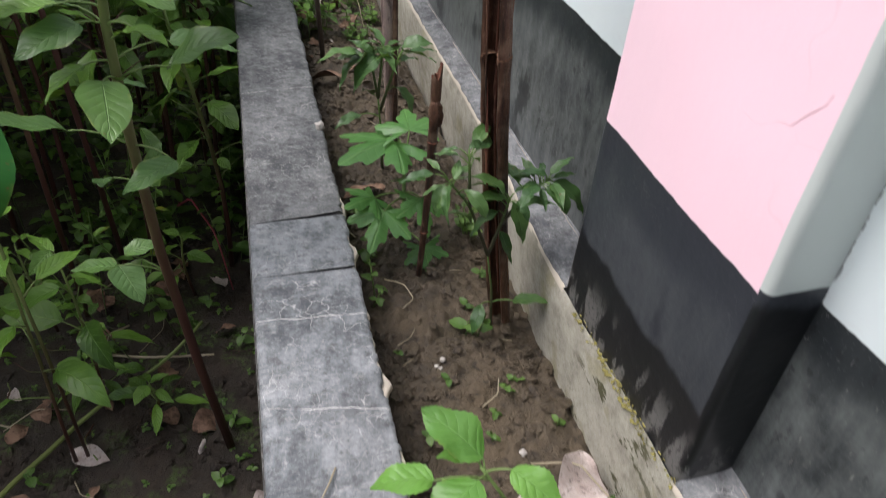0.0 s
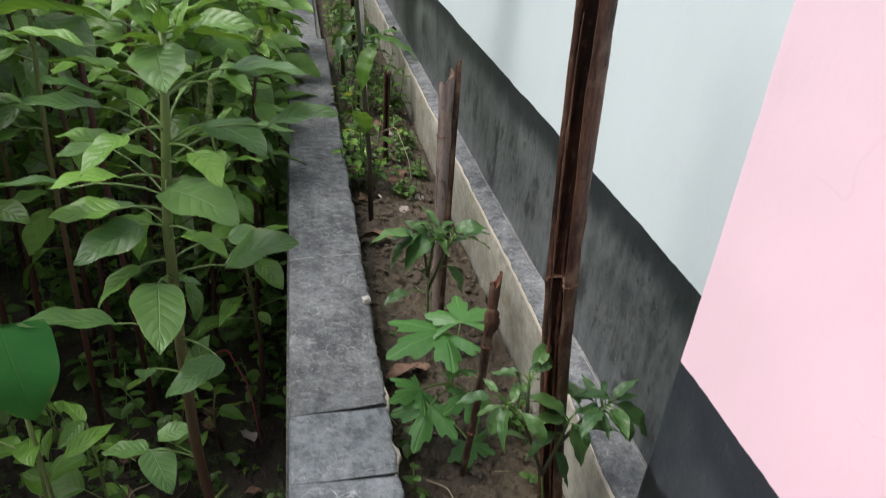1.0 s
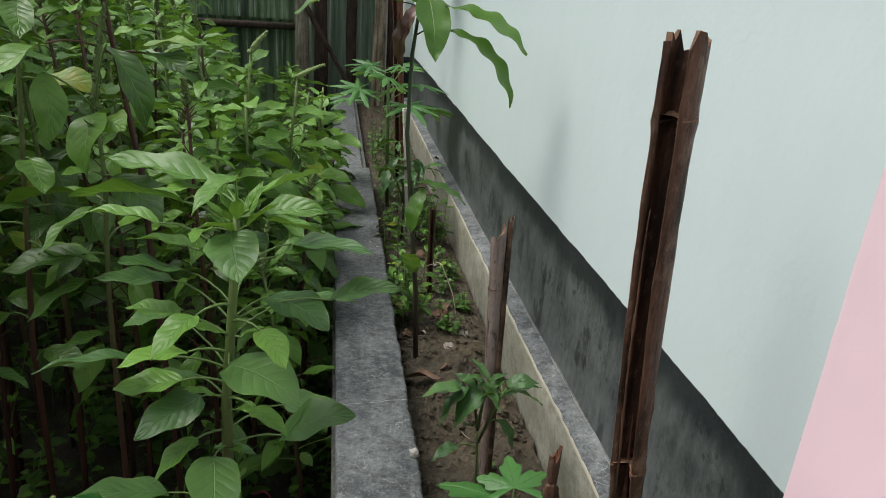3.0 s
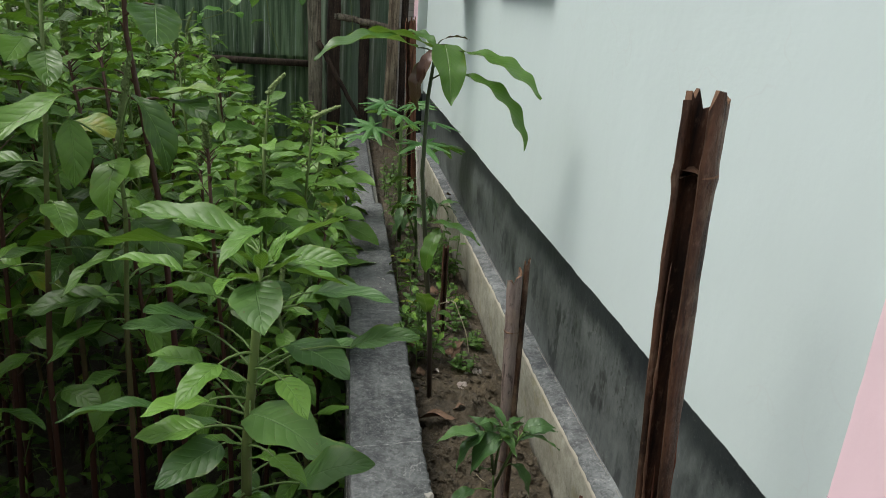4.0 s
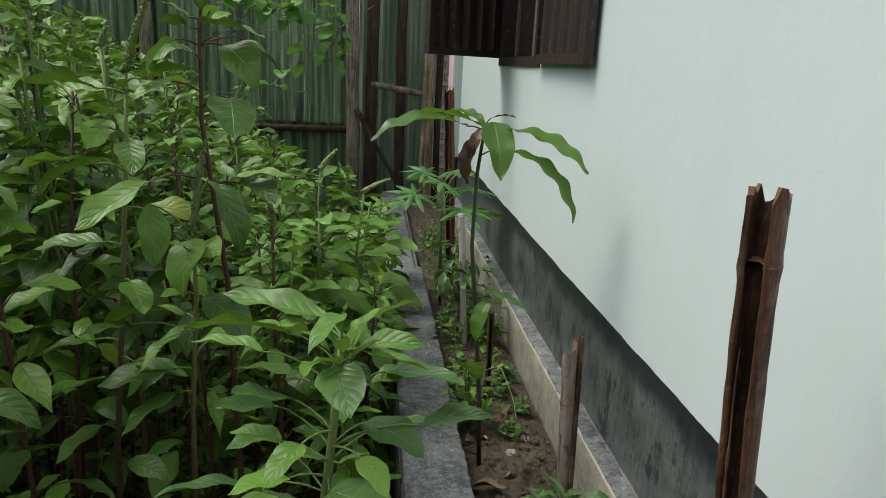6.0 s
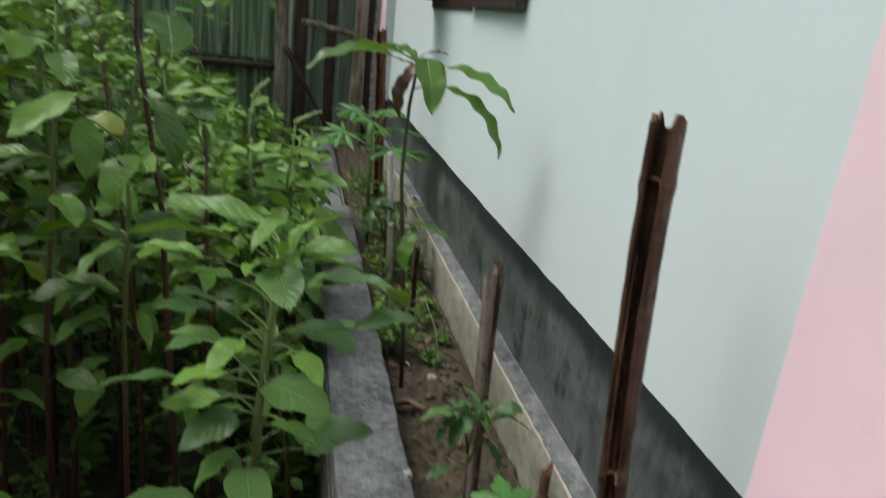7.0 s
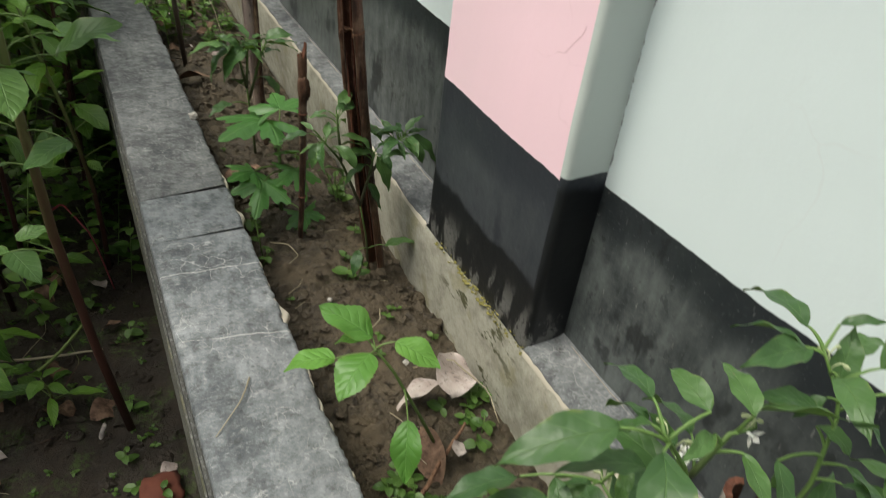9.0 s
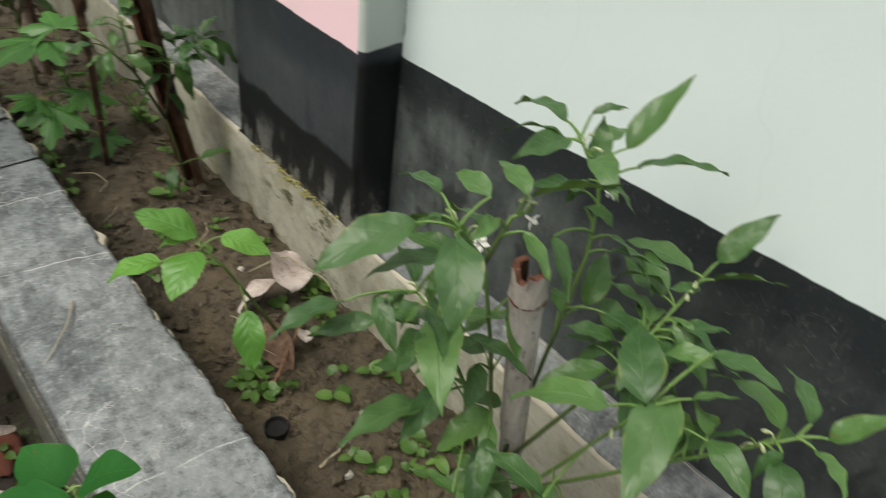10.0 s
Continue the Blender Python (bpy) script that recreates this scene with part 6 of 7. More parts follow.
# ---- chilli plants ----
def chilli(base, forks, label, seed, leaf=0.07, flowers=0, each=8):
    """A forked chilli bush. forks: end points of its branches."""
    rng = random.Random(seed)
    base = np.asarray(base, float)
    ends = [np.asarray(e, float) for e in forks]
    mid = base + (np.mean(ends, axis=0) - base) * 0.45
    mid[2] = base[2] + 0.5 * (min(e[2] for e in ends) - base[2])
    thing = root("chilli_plant", base, label, "plant", "chilli plants")
    st = Mesh().add(*tube(np.array([base - (0, 0, 0.02), base + (mid - base) * 0.5 + np.array([0.003, 0.002, 0]), mid]) - base, [0.0045, 0.004, 0.0034], 7, True, 0.0, 0.4))
    for e in ends:
        out = e - mid
        P = [mid + out * t + np.array([0, 0, 0.18 * np.linalg.norm(out) * math.sin(3.14 * t) * 0.6]) for t in np.linspace(0, 1, 7)]
        st.add(*tube(np.array(P) - base, np.linspace(0.0033, 0.0016, 7), 6, True, 0.35, 1.0))
        for k in range(each):
            tip = k < 5
            f = rng.uniform(0.93, 1.0) if tip else rng.uniform(0.3, 0.92)
            p = on_line(P, f)
            az = math.degrees(math.atan2(out[1], out[0])) + k * 137 + rng.uniform(-25, 25)
            S = stalk(p, az, rng.uniform(10, 50), 0.018 * rng.uniform(0.7, 1.4))
            st.add(*tube(S - base, 0.0009, 4, False, 0.8, 1.0))
            ll = leaf * rng.uniform(0.65, 1.25)
            part("leaf", LEAF_DATA["chilli"][rng.randrange(4)], thing, "", leaf_pose(S[-1] - base, az, rng.uniform(-55, 18), ll, rng.uniform(-30, 30)))
        for _ in range(flowers):
            p = on_line(P, rng.uniform(0.75, 1.0)) + np.array([rng.uniform(-0.02, 0.02), rng.uniform(-0.02, 0.02), -0.012])
            part("flower", flower_data, thing, "small white five-petalled flower", Matrix.Translation(Vector(p - base)) @ Matrix.Rotation(rng.uniform(0, 6), 4, "Z") @ Matrix.Rotation(rng.uniform(1.8, 2.8), 4, "X"))
    part("stem", st.data("stem", M_STEM_CHI), thing)
    return thing


def flower_mesh():
    m = Mesh()
    for k in range(5):
        q = k * 2 * math.pi / 5
        d, s = np.array([math.cos(q), math.sin(q), 0]), np.array([-math.sin(q), math.cos(q), 0])
        r = 0.0085
        vs = [d * 0.001, d * r * 0.55 + s * r * 0.33 + (0, 0, 0.001), d * r + (0, 0, 0.0028), d * r * 0.55 - s * r * 0.33 + (0, 0, 0.001), d * r * 0.5 + (0, 0, 0.0002)]
        m.add(np.array(vs), [(0, 4, 1), (1, 4, 2), (2, 4, 3), (3, 4, 0)])
    m.add(*tube([(0, 0, -0.006), (0, 0, 0.005)], [0.0012, 0.0018], 6))
    return m.data("flower", M_FLOWER)


flower_data = flower_mesh()
CH1 = (0.325, 0.815, BED_Z)
ch1 = root("chilli_plant", CH1, "young chilli plant beside the tall bamboo stake", "plant", "chilli plants")
CH1_STEMS = [[CH1, (0.318, 0.812, 0.11), (0.304, 0.810, 0.179)], [(0.304, 0.810, 0.179), (0.272, 0.810, 0.262), (0.242, 0.810, 0.302)], [(0.304, 0.810, 0.179), (0.318, 0.810, 0.235), (0.324, 0.810, 0.268)],
             [(0.318, 0.810, 0.230), (0.345, 0.810, 0.275), (0.370, 0.810, 0.290)], [(0.272, 0.810, 0.262), (0.264, 0.810, 0.342)]]
m = Mesh()
for s in CH1_STEMS:
    P = np.array([on_line(s, f) for f in np.linspace(0, 1, 8)]) - np.array(CH1)
    m.add(*tube(P, np.linspace(0.0026, 0.0012, 8), 6, True, 0.0, 0.7))
part("stem", m.data("stem", M_STEM_CHI), ch1)
set_leaves(ch1, "chilli", [r[:5] + (r[5] * 0.92, r[6] * 1.0) for r in ([
    (0.230, 0.810, 0.318, 123, 14, 0.026, 1.00), (0.225, 0.810, 0.313, 180, -7, 0.045, 1.00), (0.236, 0.810, 0.297, -129, -52, 0.044, 1.10), (0.249, 0.810, 0.302, 29, 21, 0.023, 1.00),
    (0.252, 0.810, 0.282, -30, -9, 0.023, 1.00), (0.317, 0.810, 0.276, 170, 33, 0.069, 1.10), (0.319, 0.810, 0.267, -170, 13, 0.061, 1.00), (0.328, 0.810, 0.275, 0, 11, 0.046, 1.00),
    (0.328, 0.810, 0.262, -59, -60, 0.062, 1.10), (0.317, 0.810, 0.217, -57, -59, 0.049, 1.20), (0.373, 0.810, 0.297, 18, 34, 0.040, 1.10), (0.378, 0.810, 0.288, -21, -36, 0.071, 1.00),
    (0.368, 0.810, 0.298, 168, 4, 0.049, 1.00), (0.275, 0.810, 0.236, -164, 45, 0.054, 1.10), (0.263, 0.810, 0.344, 23, 9, 0.027, 1.00)])], CH1_STEMS, M_STEM_CHI, 79, 0.0008)
set_leaves(ch1, "chilli", [
    (0.345, 0.800, 0.10, -40, 20, 0.06, 1.1), (0.30, 0.80, 0.10, -120, -30, 0.045, 1.1), (0.245, 0.80, 0.31, 60, 25, 0.03, 1.0), (0.335, 0.815, 0.285, 100, 20, 0.035, 1.0)], CH1_STEMS, M_STEM_CHI, 78, 0.0008)
R3 = random.Random(88)
more = []
for _ in range(30):
    p = on_line(CH1_STEMS[R3.choice((1, 2, 3, 3, 4))], R3.uniform(0.7, 1.0))
    az = R3.uniform(0, 360)
    more.append((p[0] + 0.012 * math.cos(radians(az)), p[1] + 0.012 * math.sin(radians(az)), p[2] + 0.004, az, R3.uniform(-30, 30), R3.uniform(0.022, 0.050), R3.uniform(0.8, 1.1)))
set_leaves(ch1, "chilli", more, CH1_STEMS, M_STEM_CHI, 91, 0.0007)
CH2 = (0.247, 1.262, BED_Z)
ch2 = root("chilli_plant", CH2, "young chilli plant in front of a grey stake", "plant", "chilli plants")
CH2_STEMS = [[CH2, (0.243, 1.26, 0.12), (0.236, 1.25, 0.19)], [(0.236, 1.25, 0.19), (0.225, 1.25, 0.25), (0.212, 1.25, 0.275)], [(0.236, 1.25, 0.19), (0.243, 1.25, 0.28)], [(0.240, 1.256, 0.16), (0.262, 1.24, 0.25), (0.274, 1.232, 0.286)]]
m = Mesh()
for s in CH2_STEMS:
    P = np.array([on_line(s, f) for f in np.linspace(0, 1, 8)]) - np.array(CH2)
    m.add(*tube(P, np.linspace(0.003, 0.0016, 8), 6, True, 0.2, 1.0))
part("stem", m.data("stem", M_STEM_CHI), ch2)
set_leaves(ch2, "chilli", [r[:5] + (r[5] * 0.90, r[6] * 1.2) for r in ([
    (0.204, 1.250, 0.271, -159, 14, 0.085, 1.0), (0.217, 1.250, 0.274, -152, -28, 0.088, 1.1), (0.239, 1.250, 0.270, -140, -22, 0.090, 1.1), (0.239, 1.250, 0.281, -68, -26, 0.060, 1.0),
    (0.245, 1.250, 0.286, 121, 34, 0.056, 0.8), (0.271, 1.230, 0.290, -13, 20, 0.058, 1.1), (0.272, 1.230, 0.282, -38, 2, 0.068, 1.0), (0.264, 1.250, 0.211, -34, -36, 0.065, 1.1),
    (0.206, 1.250, 0.161, -151, -6, 0.062, 1.0), (0.251, 1.250, 0.270, 32, 12, 0.045, 1.0), (0.228, 1.250, 0.198, -132, 34, 0.050, 1.0), (0.24, 1.26, 0.283, 200, 20, 0.05, 1.0)])], CH2_STEMS, M_STEM_CHI, 80, 0.0009)
more = []
for _ in range(20):
    p = on_line(CH2_STEMS[R3.choice((1, 2, 3))], R3.uniform(0.5, 1.0))
    az = R3.uniform(0, 360)
    more.append((p[0] + 0.014 * math.cos(radians(az)), p[1] + 0.014 * math.sin(radians(az)), p[2] + 0.004, az, R3.uniform(-30, 30), R3.uniform(0.026, 0.056), R3.uniform(0.8, 1.1)))
set_leaves(ch2, "chilli", more, CH2_STEMS, M_STEM_CHI, 92, 0.0007)
chilli((0.225, 2.55, BED_Z), [(0.17, 2.5, 0.30), (0.24, 2.48, 0.33), (0.29, 2.52, 0.30), (0.21, 2.62, 0.36)], "bushy chilli plant beside the pale stake", 7, 0.075, 0, 9)
BUSH = (0.262, 0.070, BED_Z)
bush = root("chilli_plant", BUSH, "large bushy chilli plant with small white flowers", "plant", "chilli plants")
BUSH_STEMS = [
    [BUSH, (0.258, 0.068, 0.15), (0.255, 0.066, 0.240)],
    [(0.255, 0.066, 0.240), (0.273, 0.067, 0.360), (0.287, 0.068, 0.458), (0.300, 0.081, 0.502), (0.292, 0.101, 0.531)],
    [(0.258, 0.070, 0.19), (0.229, 0.082, 0.380), (0.211, 0.092, 0.473), (0.184, 0.099, 0.513)],
    [(0.211, 0.092, 0.473), (0.226, 0.091, 0.502), (0.242, 0.089, 0.502)],
    [(0.258, 0.070, 0.17), (0.226, 0.090, 0.329), (0.197, 0.114, 0.418), (0.194, 0.130, 0.426)],
    [(0.255, 0.066, 0.240), (0.282, 0.017, 0.388), (0.303, 0.012, 0.421), (0.356, 0.014, 0.444)],
    [(0.258, 0.070, 0.15), (0.245, 0.012, 0.320), (0.237, -0.026, 0.433)],
    [(0.256, 0.050, 0.22), (0.272, -0.022, 0.329), (0.289, -0.094, 0.438)]]
m = Mesh()
for s in BUSH_STEMS:
    P = np.array([on_line(s, f) for f in np.linspace(0, 1, 3 * len(s))]) - np.array(BUSH)
    low = s is BUSH_STEMS[0]
    m.add(*tube(P, np.linspace(0.0040 if low else 0.0021, 0.0028 if low else 0.0009, len(P)), 7, True, 0.0 if low else 0.3, 0.3 if low else 1.0))
part("stem", m.data("stem", M_STEM_CHI), bush)
BUSH_A = [
    (0.290, 0.113, 0.538, 87, -1, 0.049, 1.00), (0.288, 0.106, 0.529, 180, 5, 0.048, 1.00), (0.303, 0.105, 0.542, -44, 29, 0.023, 0.80), (0.299, 0.088, 0.511, 40, 50, 0.034, 1.30),
    (0.318, 0.082, 0.525, -12, 46, 0.059, 0.95), (0.314, 0.068, 0.520, -87, 29, 0.055, 0.90), (0.250, 0.099, 0.501, -67, 32, 0.057, 1.15), (0.302, 0.076, 0.507, -111, -3, 0.028, 1.00),
    (0.291, 0.083, 0.488, -66, -2, 0.024, 1.00)]
BUSH_B = [
    (0.187, 0.114, 0.521, 97, 4, 0.034, 1.15), (0.168, 0.112, 0.509, 166, -14, 0.063, 1.15), (0.181, 0.093, 0.506, -127, -13, 0.061, 1.10), (0.209, 0.096, 0.521, 85, -3, 0.035, 1.15),
    (0.230, 0.086, 0.520, 73, 9, 0.037, 1.20), (0.228, 0.081, 0.497, -104, -19, 0.035, 1.00), (0.252, 0.075, 0.487, -111, -41, 0.041, 1.00), (0.293, 0.060, 0.415, 15, 50, 0.045, 1.20),
    (0.214, 0.092, 0.506, -164, 1, 0.028, 1.00)]
BUSH_C = [
    (0.154, 0.157, 0.418, 171, -6, 0.051, 1.00), (0.172, 0.140, 0.404, 144, -20, 0.049, 0.80), (0.172, 0.146, 0.422, -107, -23, 0.041, 1.00), (0.199, 0.109, 0.417, -134, -2, 0.069, 1.25),
    (0.213, 0.093, 0.404, -77, 0, 0.048, 1.10), (0.188, 0.135, 0.425, 175, -31, 0.028, 1.00), (0.184, 0.097, 0.349, 173, 8, 0.067, 1.05), (0.241, 0.084, 0.436, -122, -55, 0.044, 1.00),
    (0.200, 0.120, 0.453, -143, -45, 0.025, 1.00), (0.220, 0.085, 0.378, -143, -22, 0.036, 1.30)]
BUSH_D = [
    (0.358, 0.023, 0.442, 96, -1, 0.055, 1.00), (0.369, 0.013, 0.453, -25, 50, 0.050, 1.10), (0.355, 0.006, 0.449, -102, 37, 0.052, 1.00), (0.348, 0.010, 0.441, 152, 4, 0.023, 1.00),
    (0.232, -0.026, 0.442, 45, 7, 0.059, 1.30), (0.213, -0.014, 0.442, 128, 0, 0.059, 1.10), (0.272, -0.011, 0.442, -71, 34, 0.035, 0.90), (0.280, -0.034, 0.460, -101, 21, 0.046, 1.10),
    (0.294, 0.026, 0.402, 142, -27, 0.032, 1.20), (0.275, 0.020, 0.397, 146, -11, 0.047, 1.00), (0.254, -0.042, 0.446, -76, 40, 0.027, 1.00)]
BUSH_E = [
    (0.289, -0.086, 0.437, 85, 14, 0.052, 1.25), (0.297, -0.095, 0.446, 51, 21, 0.038, 1.20), (0.296, -0.106, 0.445, -55, 50, 0.038, 1.10), (0.290, -0.105, 0.438, -130, 16, 0.033, 1.15),
    (0.281, -0.093, 0.429, 165, -16, 0.024, 1.15), (0.253, -0.032, 0.439, -164, -15, 0.073, 1.10), (0.250, -0.061, 0.431, -116, 13, 0.041, 1.00), (0.181, -0.012, 0.376, 93, -1, 0.043, 1.10),
    (0.165, 0.042, 0.325, 110, 12, 0.034, 1.00)]
for k, rows in enumerate((BUSH_A, BUSH_B, BUSH_C, BUSH_D, BUSH_E)):
    set_leaves(bush, "chilli", rows, BUSH_STEMS, M_STEM_CHI, 60 + k, 0.0008)
RB = random.Random(77)
fill = []
for _ in range(40):
    s = BUSH_STEMS[RB.randrange(1, len(BUSH_STEMS))]
    p = on_line(s, RB.uniform(0.05, 0.75))
    az = RB.uniform(0, 360)
    fill.append((p[0] + 0.016 * math.cos(radians(az)), p[1] + 0.016 * math.sin(radians(az)), p[2] - 0.004, az, RB.uniform(-25, 15), RB.uniform(0.03, 0.055), RB.uniform(0.9, 1.2)))
for _ in range(24):
    s = BUSH_STEMS[RB.randrange(1, len(BUSH_STEMS))]
    p = on_line(s, RB.uniform(0.4, 1.0))
    az = RB.uniform(0, 360)
    fill.append((p[0] + 0.009 * math.cos(radians(az)), p[1] + 0.009 * math.sin(radians(az)), p[2] + 0.004, az, RB.uniform(-60, 25), RB.uniform(0.020, 0.046), RB.uniform(0.9, 1.2)))
for _ in range(44):
    s = BUSH_STEMS[RB.choice((1, 2, 3, 4, 5, 6, 7))]
    p = on_line(s, RB.uniform(0.55, 0.98))
    az = RB.uniform(0, 360)
    fill.append((p[0] + 0.014 * math.cos(radians(az)), p[1] + 0.014 * math.sin(radians(az)), p[2] + 0.002, az, RB.uniform(-35, 25), RB.uniform(0.032, 0.052), RB.uniform(0.95, 1.2)))
for _ in range(46):
    s = BUSH_STEMS[RB.randrange(0, len(BUSH_STEMS))]
    p = on_line(s, RB.uniform(0.1, 0.45) if s is not BUSH_STEMS[0] else RB.uniform(0.4, 1.0))
    az = RB.uniform(0, 360)
    out = RB.uniform(0.02, 0.045)
    fill.append((p[0] + out * math.cos(radians(az)), p[1] + out * math.sin(radians(az)), p[2] + RB.uniform(-0.01, 0.02), az, RB.uniform(-45, 10), RB.uniform(0.030, 0.056), RB.uniform(0.95, 1.25)))
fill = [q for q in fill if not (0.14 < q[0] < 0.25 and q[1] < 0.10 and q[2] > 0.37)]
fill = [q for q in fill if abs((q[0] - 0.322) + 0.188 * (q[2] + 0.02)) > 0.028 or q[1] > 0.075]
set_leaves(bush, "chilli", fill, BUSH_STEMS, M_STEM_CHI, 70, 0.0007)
bud = Mesh()
bud.add(*tube([(0, 0, 0), (0.001, 0, 0.006), (0.004, 0, 0.0105), (0.006, 0, 0.011)], [0.0006, 0.0007, 0.0009, 0.0012], 6, True, 0.8, 1.0))
bud.add(*tube([(0.006, 0, 0.011), (0.0085, 0, 0.010), (0.0115, 0, 0.0085), (0.0125, 0, 0.0075)], [0.0010, 0.0021, 0.0019, 0.0006], 7))
bud_data = bud.data("flower_bud", M_BUD)
for s in BUSH_STEMS[1:]:
    for _ in range(3):
        p = on_line(s, RB.uniform(0.8, 1.0))
        part("flower_bud", bud_data, bush, "pale green flower bud", Matrix.Translation(Vector(p) - Vector(BUSH)) @ Matrix.Rotation(RB.uniform(0, 6.28), 4, "Z") @ Matrix.Scale(0.65, 4))
for x, y, z in ((0.212, 0.100, 0.482), (0.246, 0.090, 0.492), (0.303, 0.074, 0.501), (0.201, 0.110, 0.406), (0.191, 0.116, 0.406)):
    part("flower", flower_data, bush, "small white five-petalled flower", Matrix.Translation(Vector((x, y, z)) - Vector(BUSH)) @ Matrix.Rotation(RB.uniform(0, 6), 4, "Z") @ Matrix.Rotation(RB.uniform(1.2, 2.6), 4, "X") @ Matrix.Scale(0.8, 4))

# ---- papaya seedlings ----
PAP = (0.238, 1.035, BED_Z)
PAP_STEM = [PAP, (0.240, 1.035, 0.09), (0.239, 1.037, 0.165)]
pap = plant("papaya_seedling", "young_papaya", PAP_STEM, [0.0042, 0.0036, 0.003], M_STEM_GRN, [], "young papaya seedling with lobed bright leaves", "plant", "papaya seedlings")
set_leaves(pap, "young_papaya", [
    (0.226, 1.060, 0.214, -151, 4, 0.125, 1.0), (0.250, 1.060, 0.230, 86, 6, 0.085, 1.0), (0.200, 0.990, 0.135, -121, -30, 0.085, 1.0), (0.258, 1.000, 0.145, -84, -34, 0.075, 1.0),
    (0.261, 0.975, 0.070, -86, -37, 0.060, 1.0), (0.241, 1.030, 0.165, -47, 20, 0.062, 1.0), (0.190, 1.020, 0.140, -149, 10, 0.070, 1.0)], [PAP_STEM], M_STEM_GRN, 81, 0.0013)
FAR_PAP = [(0.20, 2.90, BED_Z), (0.19, 2.90, 0.30), (0.185, 2.89, 0.53)]
plant("papaya_seedling", "papaya", FAR_PAP, [0.008, 0.007, 0.0055], M_STEM_GRN,
      [(0.66 + 0.031 * k, k * 137.5 + 20, 22 + 3.5 * k, 0.19 - 0.009 * k, 0.175 - 0.005 * k, -16 + 2.5 * k) for k in range(11)],
      "papaya sapling with deeply cut leaves", "plant", "papaya seedlings")

# ---- sapling with long drooping leaves ----
SAP = [(0.193, 1.75, BED_Z - 0.01), (0.183, 1.75, 0.202), (0.162, 1.75, 0.40), (0.143, 1.75, 0.583), (0.145, 1.75, 0.745), (0.156, 1.75, 0.846)]
sapling = plant("mango_sapling", "mango", SAP, [0.0062, 0.0058, 0.0052, 0.0046, 0.0042, 0.003], M_STEM_MAN, [], "mango sapling with long drooping glossy leaves", "plant")
set_leaves(sapling, "mango", [
    (0.118, 1.750, 0.842, -158, 3, 0.215, 1.2), (0.150, 1.760, 0.843, 168, 8, 0.195, 1.2), (0.205, 1.720, 0.842, -38, -16, 0.185, 1.3), (0.205, 1.700, 0.798, -40, -25, 0.200, 0.95),
    (0.160, 1.750, 0.475, -26, -8, 0.125, 1.3), (0.190, 1.750, 0.462, -129, -48, 0.105, 1.4), (0.175, 1.750, 0.250, -115, 55, 0.110, 1.4), (0.160, 1.760, 0.840, 120, 15, 0.14, 1.0)], [SAP], M_STEM_MAN, 82, 0.0013, twist=8)
set_leaves(sapling, "mango", [(0.172, 1.740, 0.852, -84, -48, 0.135, 1.0)], [SAP], M_STEM_MAN, 87, 0.0012, MANGO_BROAD, twist=8)
set_leaves(sapling, "mango", [(0.138, 1.745, 0.826, -148, -70, 0.105, 1.6), (0.186, 1.760, 0.850, -40, -62, 0.062, 1.2), (0.148, 1.742, 0.840, -134, -55, 0.075, 1.3), (0.165, 1.745, 0.860, 0, 10, 0.055, 1.0), (0.185, 1.745, 0.842, -60, -75, 0.06, 1.2)],
           [SAP], M_STEM_MAN, 83, 0.0012, BRONZE_DATA, "young_leaf")

# ---- bean seedling with five leaflets ----
BEAN = [(0.280, 0.440, BED_Z - 0.005), (0.245, 0.446, 0.115), (0.212, 0.458, 0.190), (0.187, 0.468, 0.233)]
bean = plant("bean_seedling", "bean", BEAN, [0.0024, 0.0021, 0.0018, 0.0015], M_STEM_GRN, [], "bean seedling with bright fresh green leaves", "plant")
set_leaves(bean, "bean", [
    (0.191, 0.475, 0.235, 134, 19, 0.066, 0.95), (0.145, 0.468, 0.226, 170, 2, 0.055, 0.85), (0.182, 0.458, 0.230, -145, -12, 0.062, 1.05), (0.210, 0.456, 0.240, -52, -8, 0.055, 0.85),
    (0.185, 0.479, 0.232, 159, -1, 0.035, 0.8), (0.205, 0.400, 0.175, -115, -45, 0.066, 0.7)], [BEAN], M_STEM_GRN, 84, 0.0009, twist=10)

# ---- broad dark leaves at the garden's near edge ----
plant("taro_plant", "taro", [(-0.35, 1.05, GROUND_Z), (-0.34, 1.03, -0.1), (-0.312, 0.955, 0.335)], [0.0035, 0.003, 0.003], M_STEM_AMA, [(1.0, 300, 10, 0.006, 0.115, -42), (0.7, 170, 40, 0.12, 0.15, -30)],
      "taro plant with broad dark green leaves", "plant")
plant("taro_plant", "taro", [(-0.11, 0.25, GROUND_Z), (-0.09, 0.25, -0.1), (-0.020, 0.255, 0.235)], [0.006, 0.005, 0.003], M_STEM_GRN, [(1.0, 195, 10, 0.006, 0.075, 5), (1.0, 330, 20, 0.006, 0.05, 35), (0.99, 110, 20, 0.01, 0.05, 25), (0.99, 270, 10, 0.01, 0.06, -10)],
      "broad-leaved green plant standing beside the boundary wall", "plant")


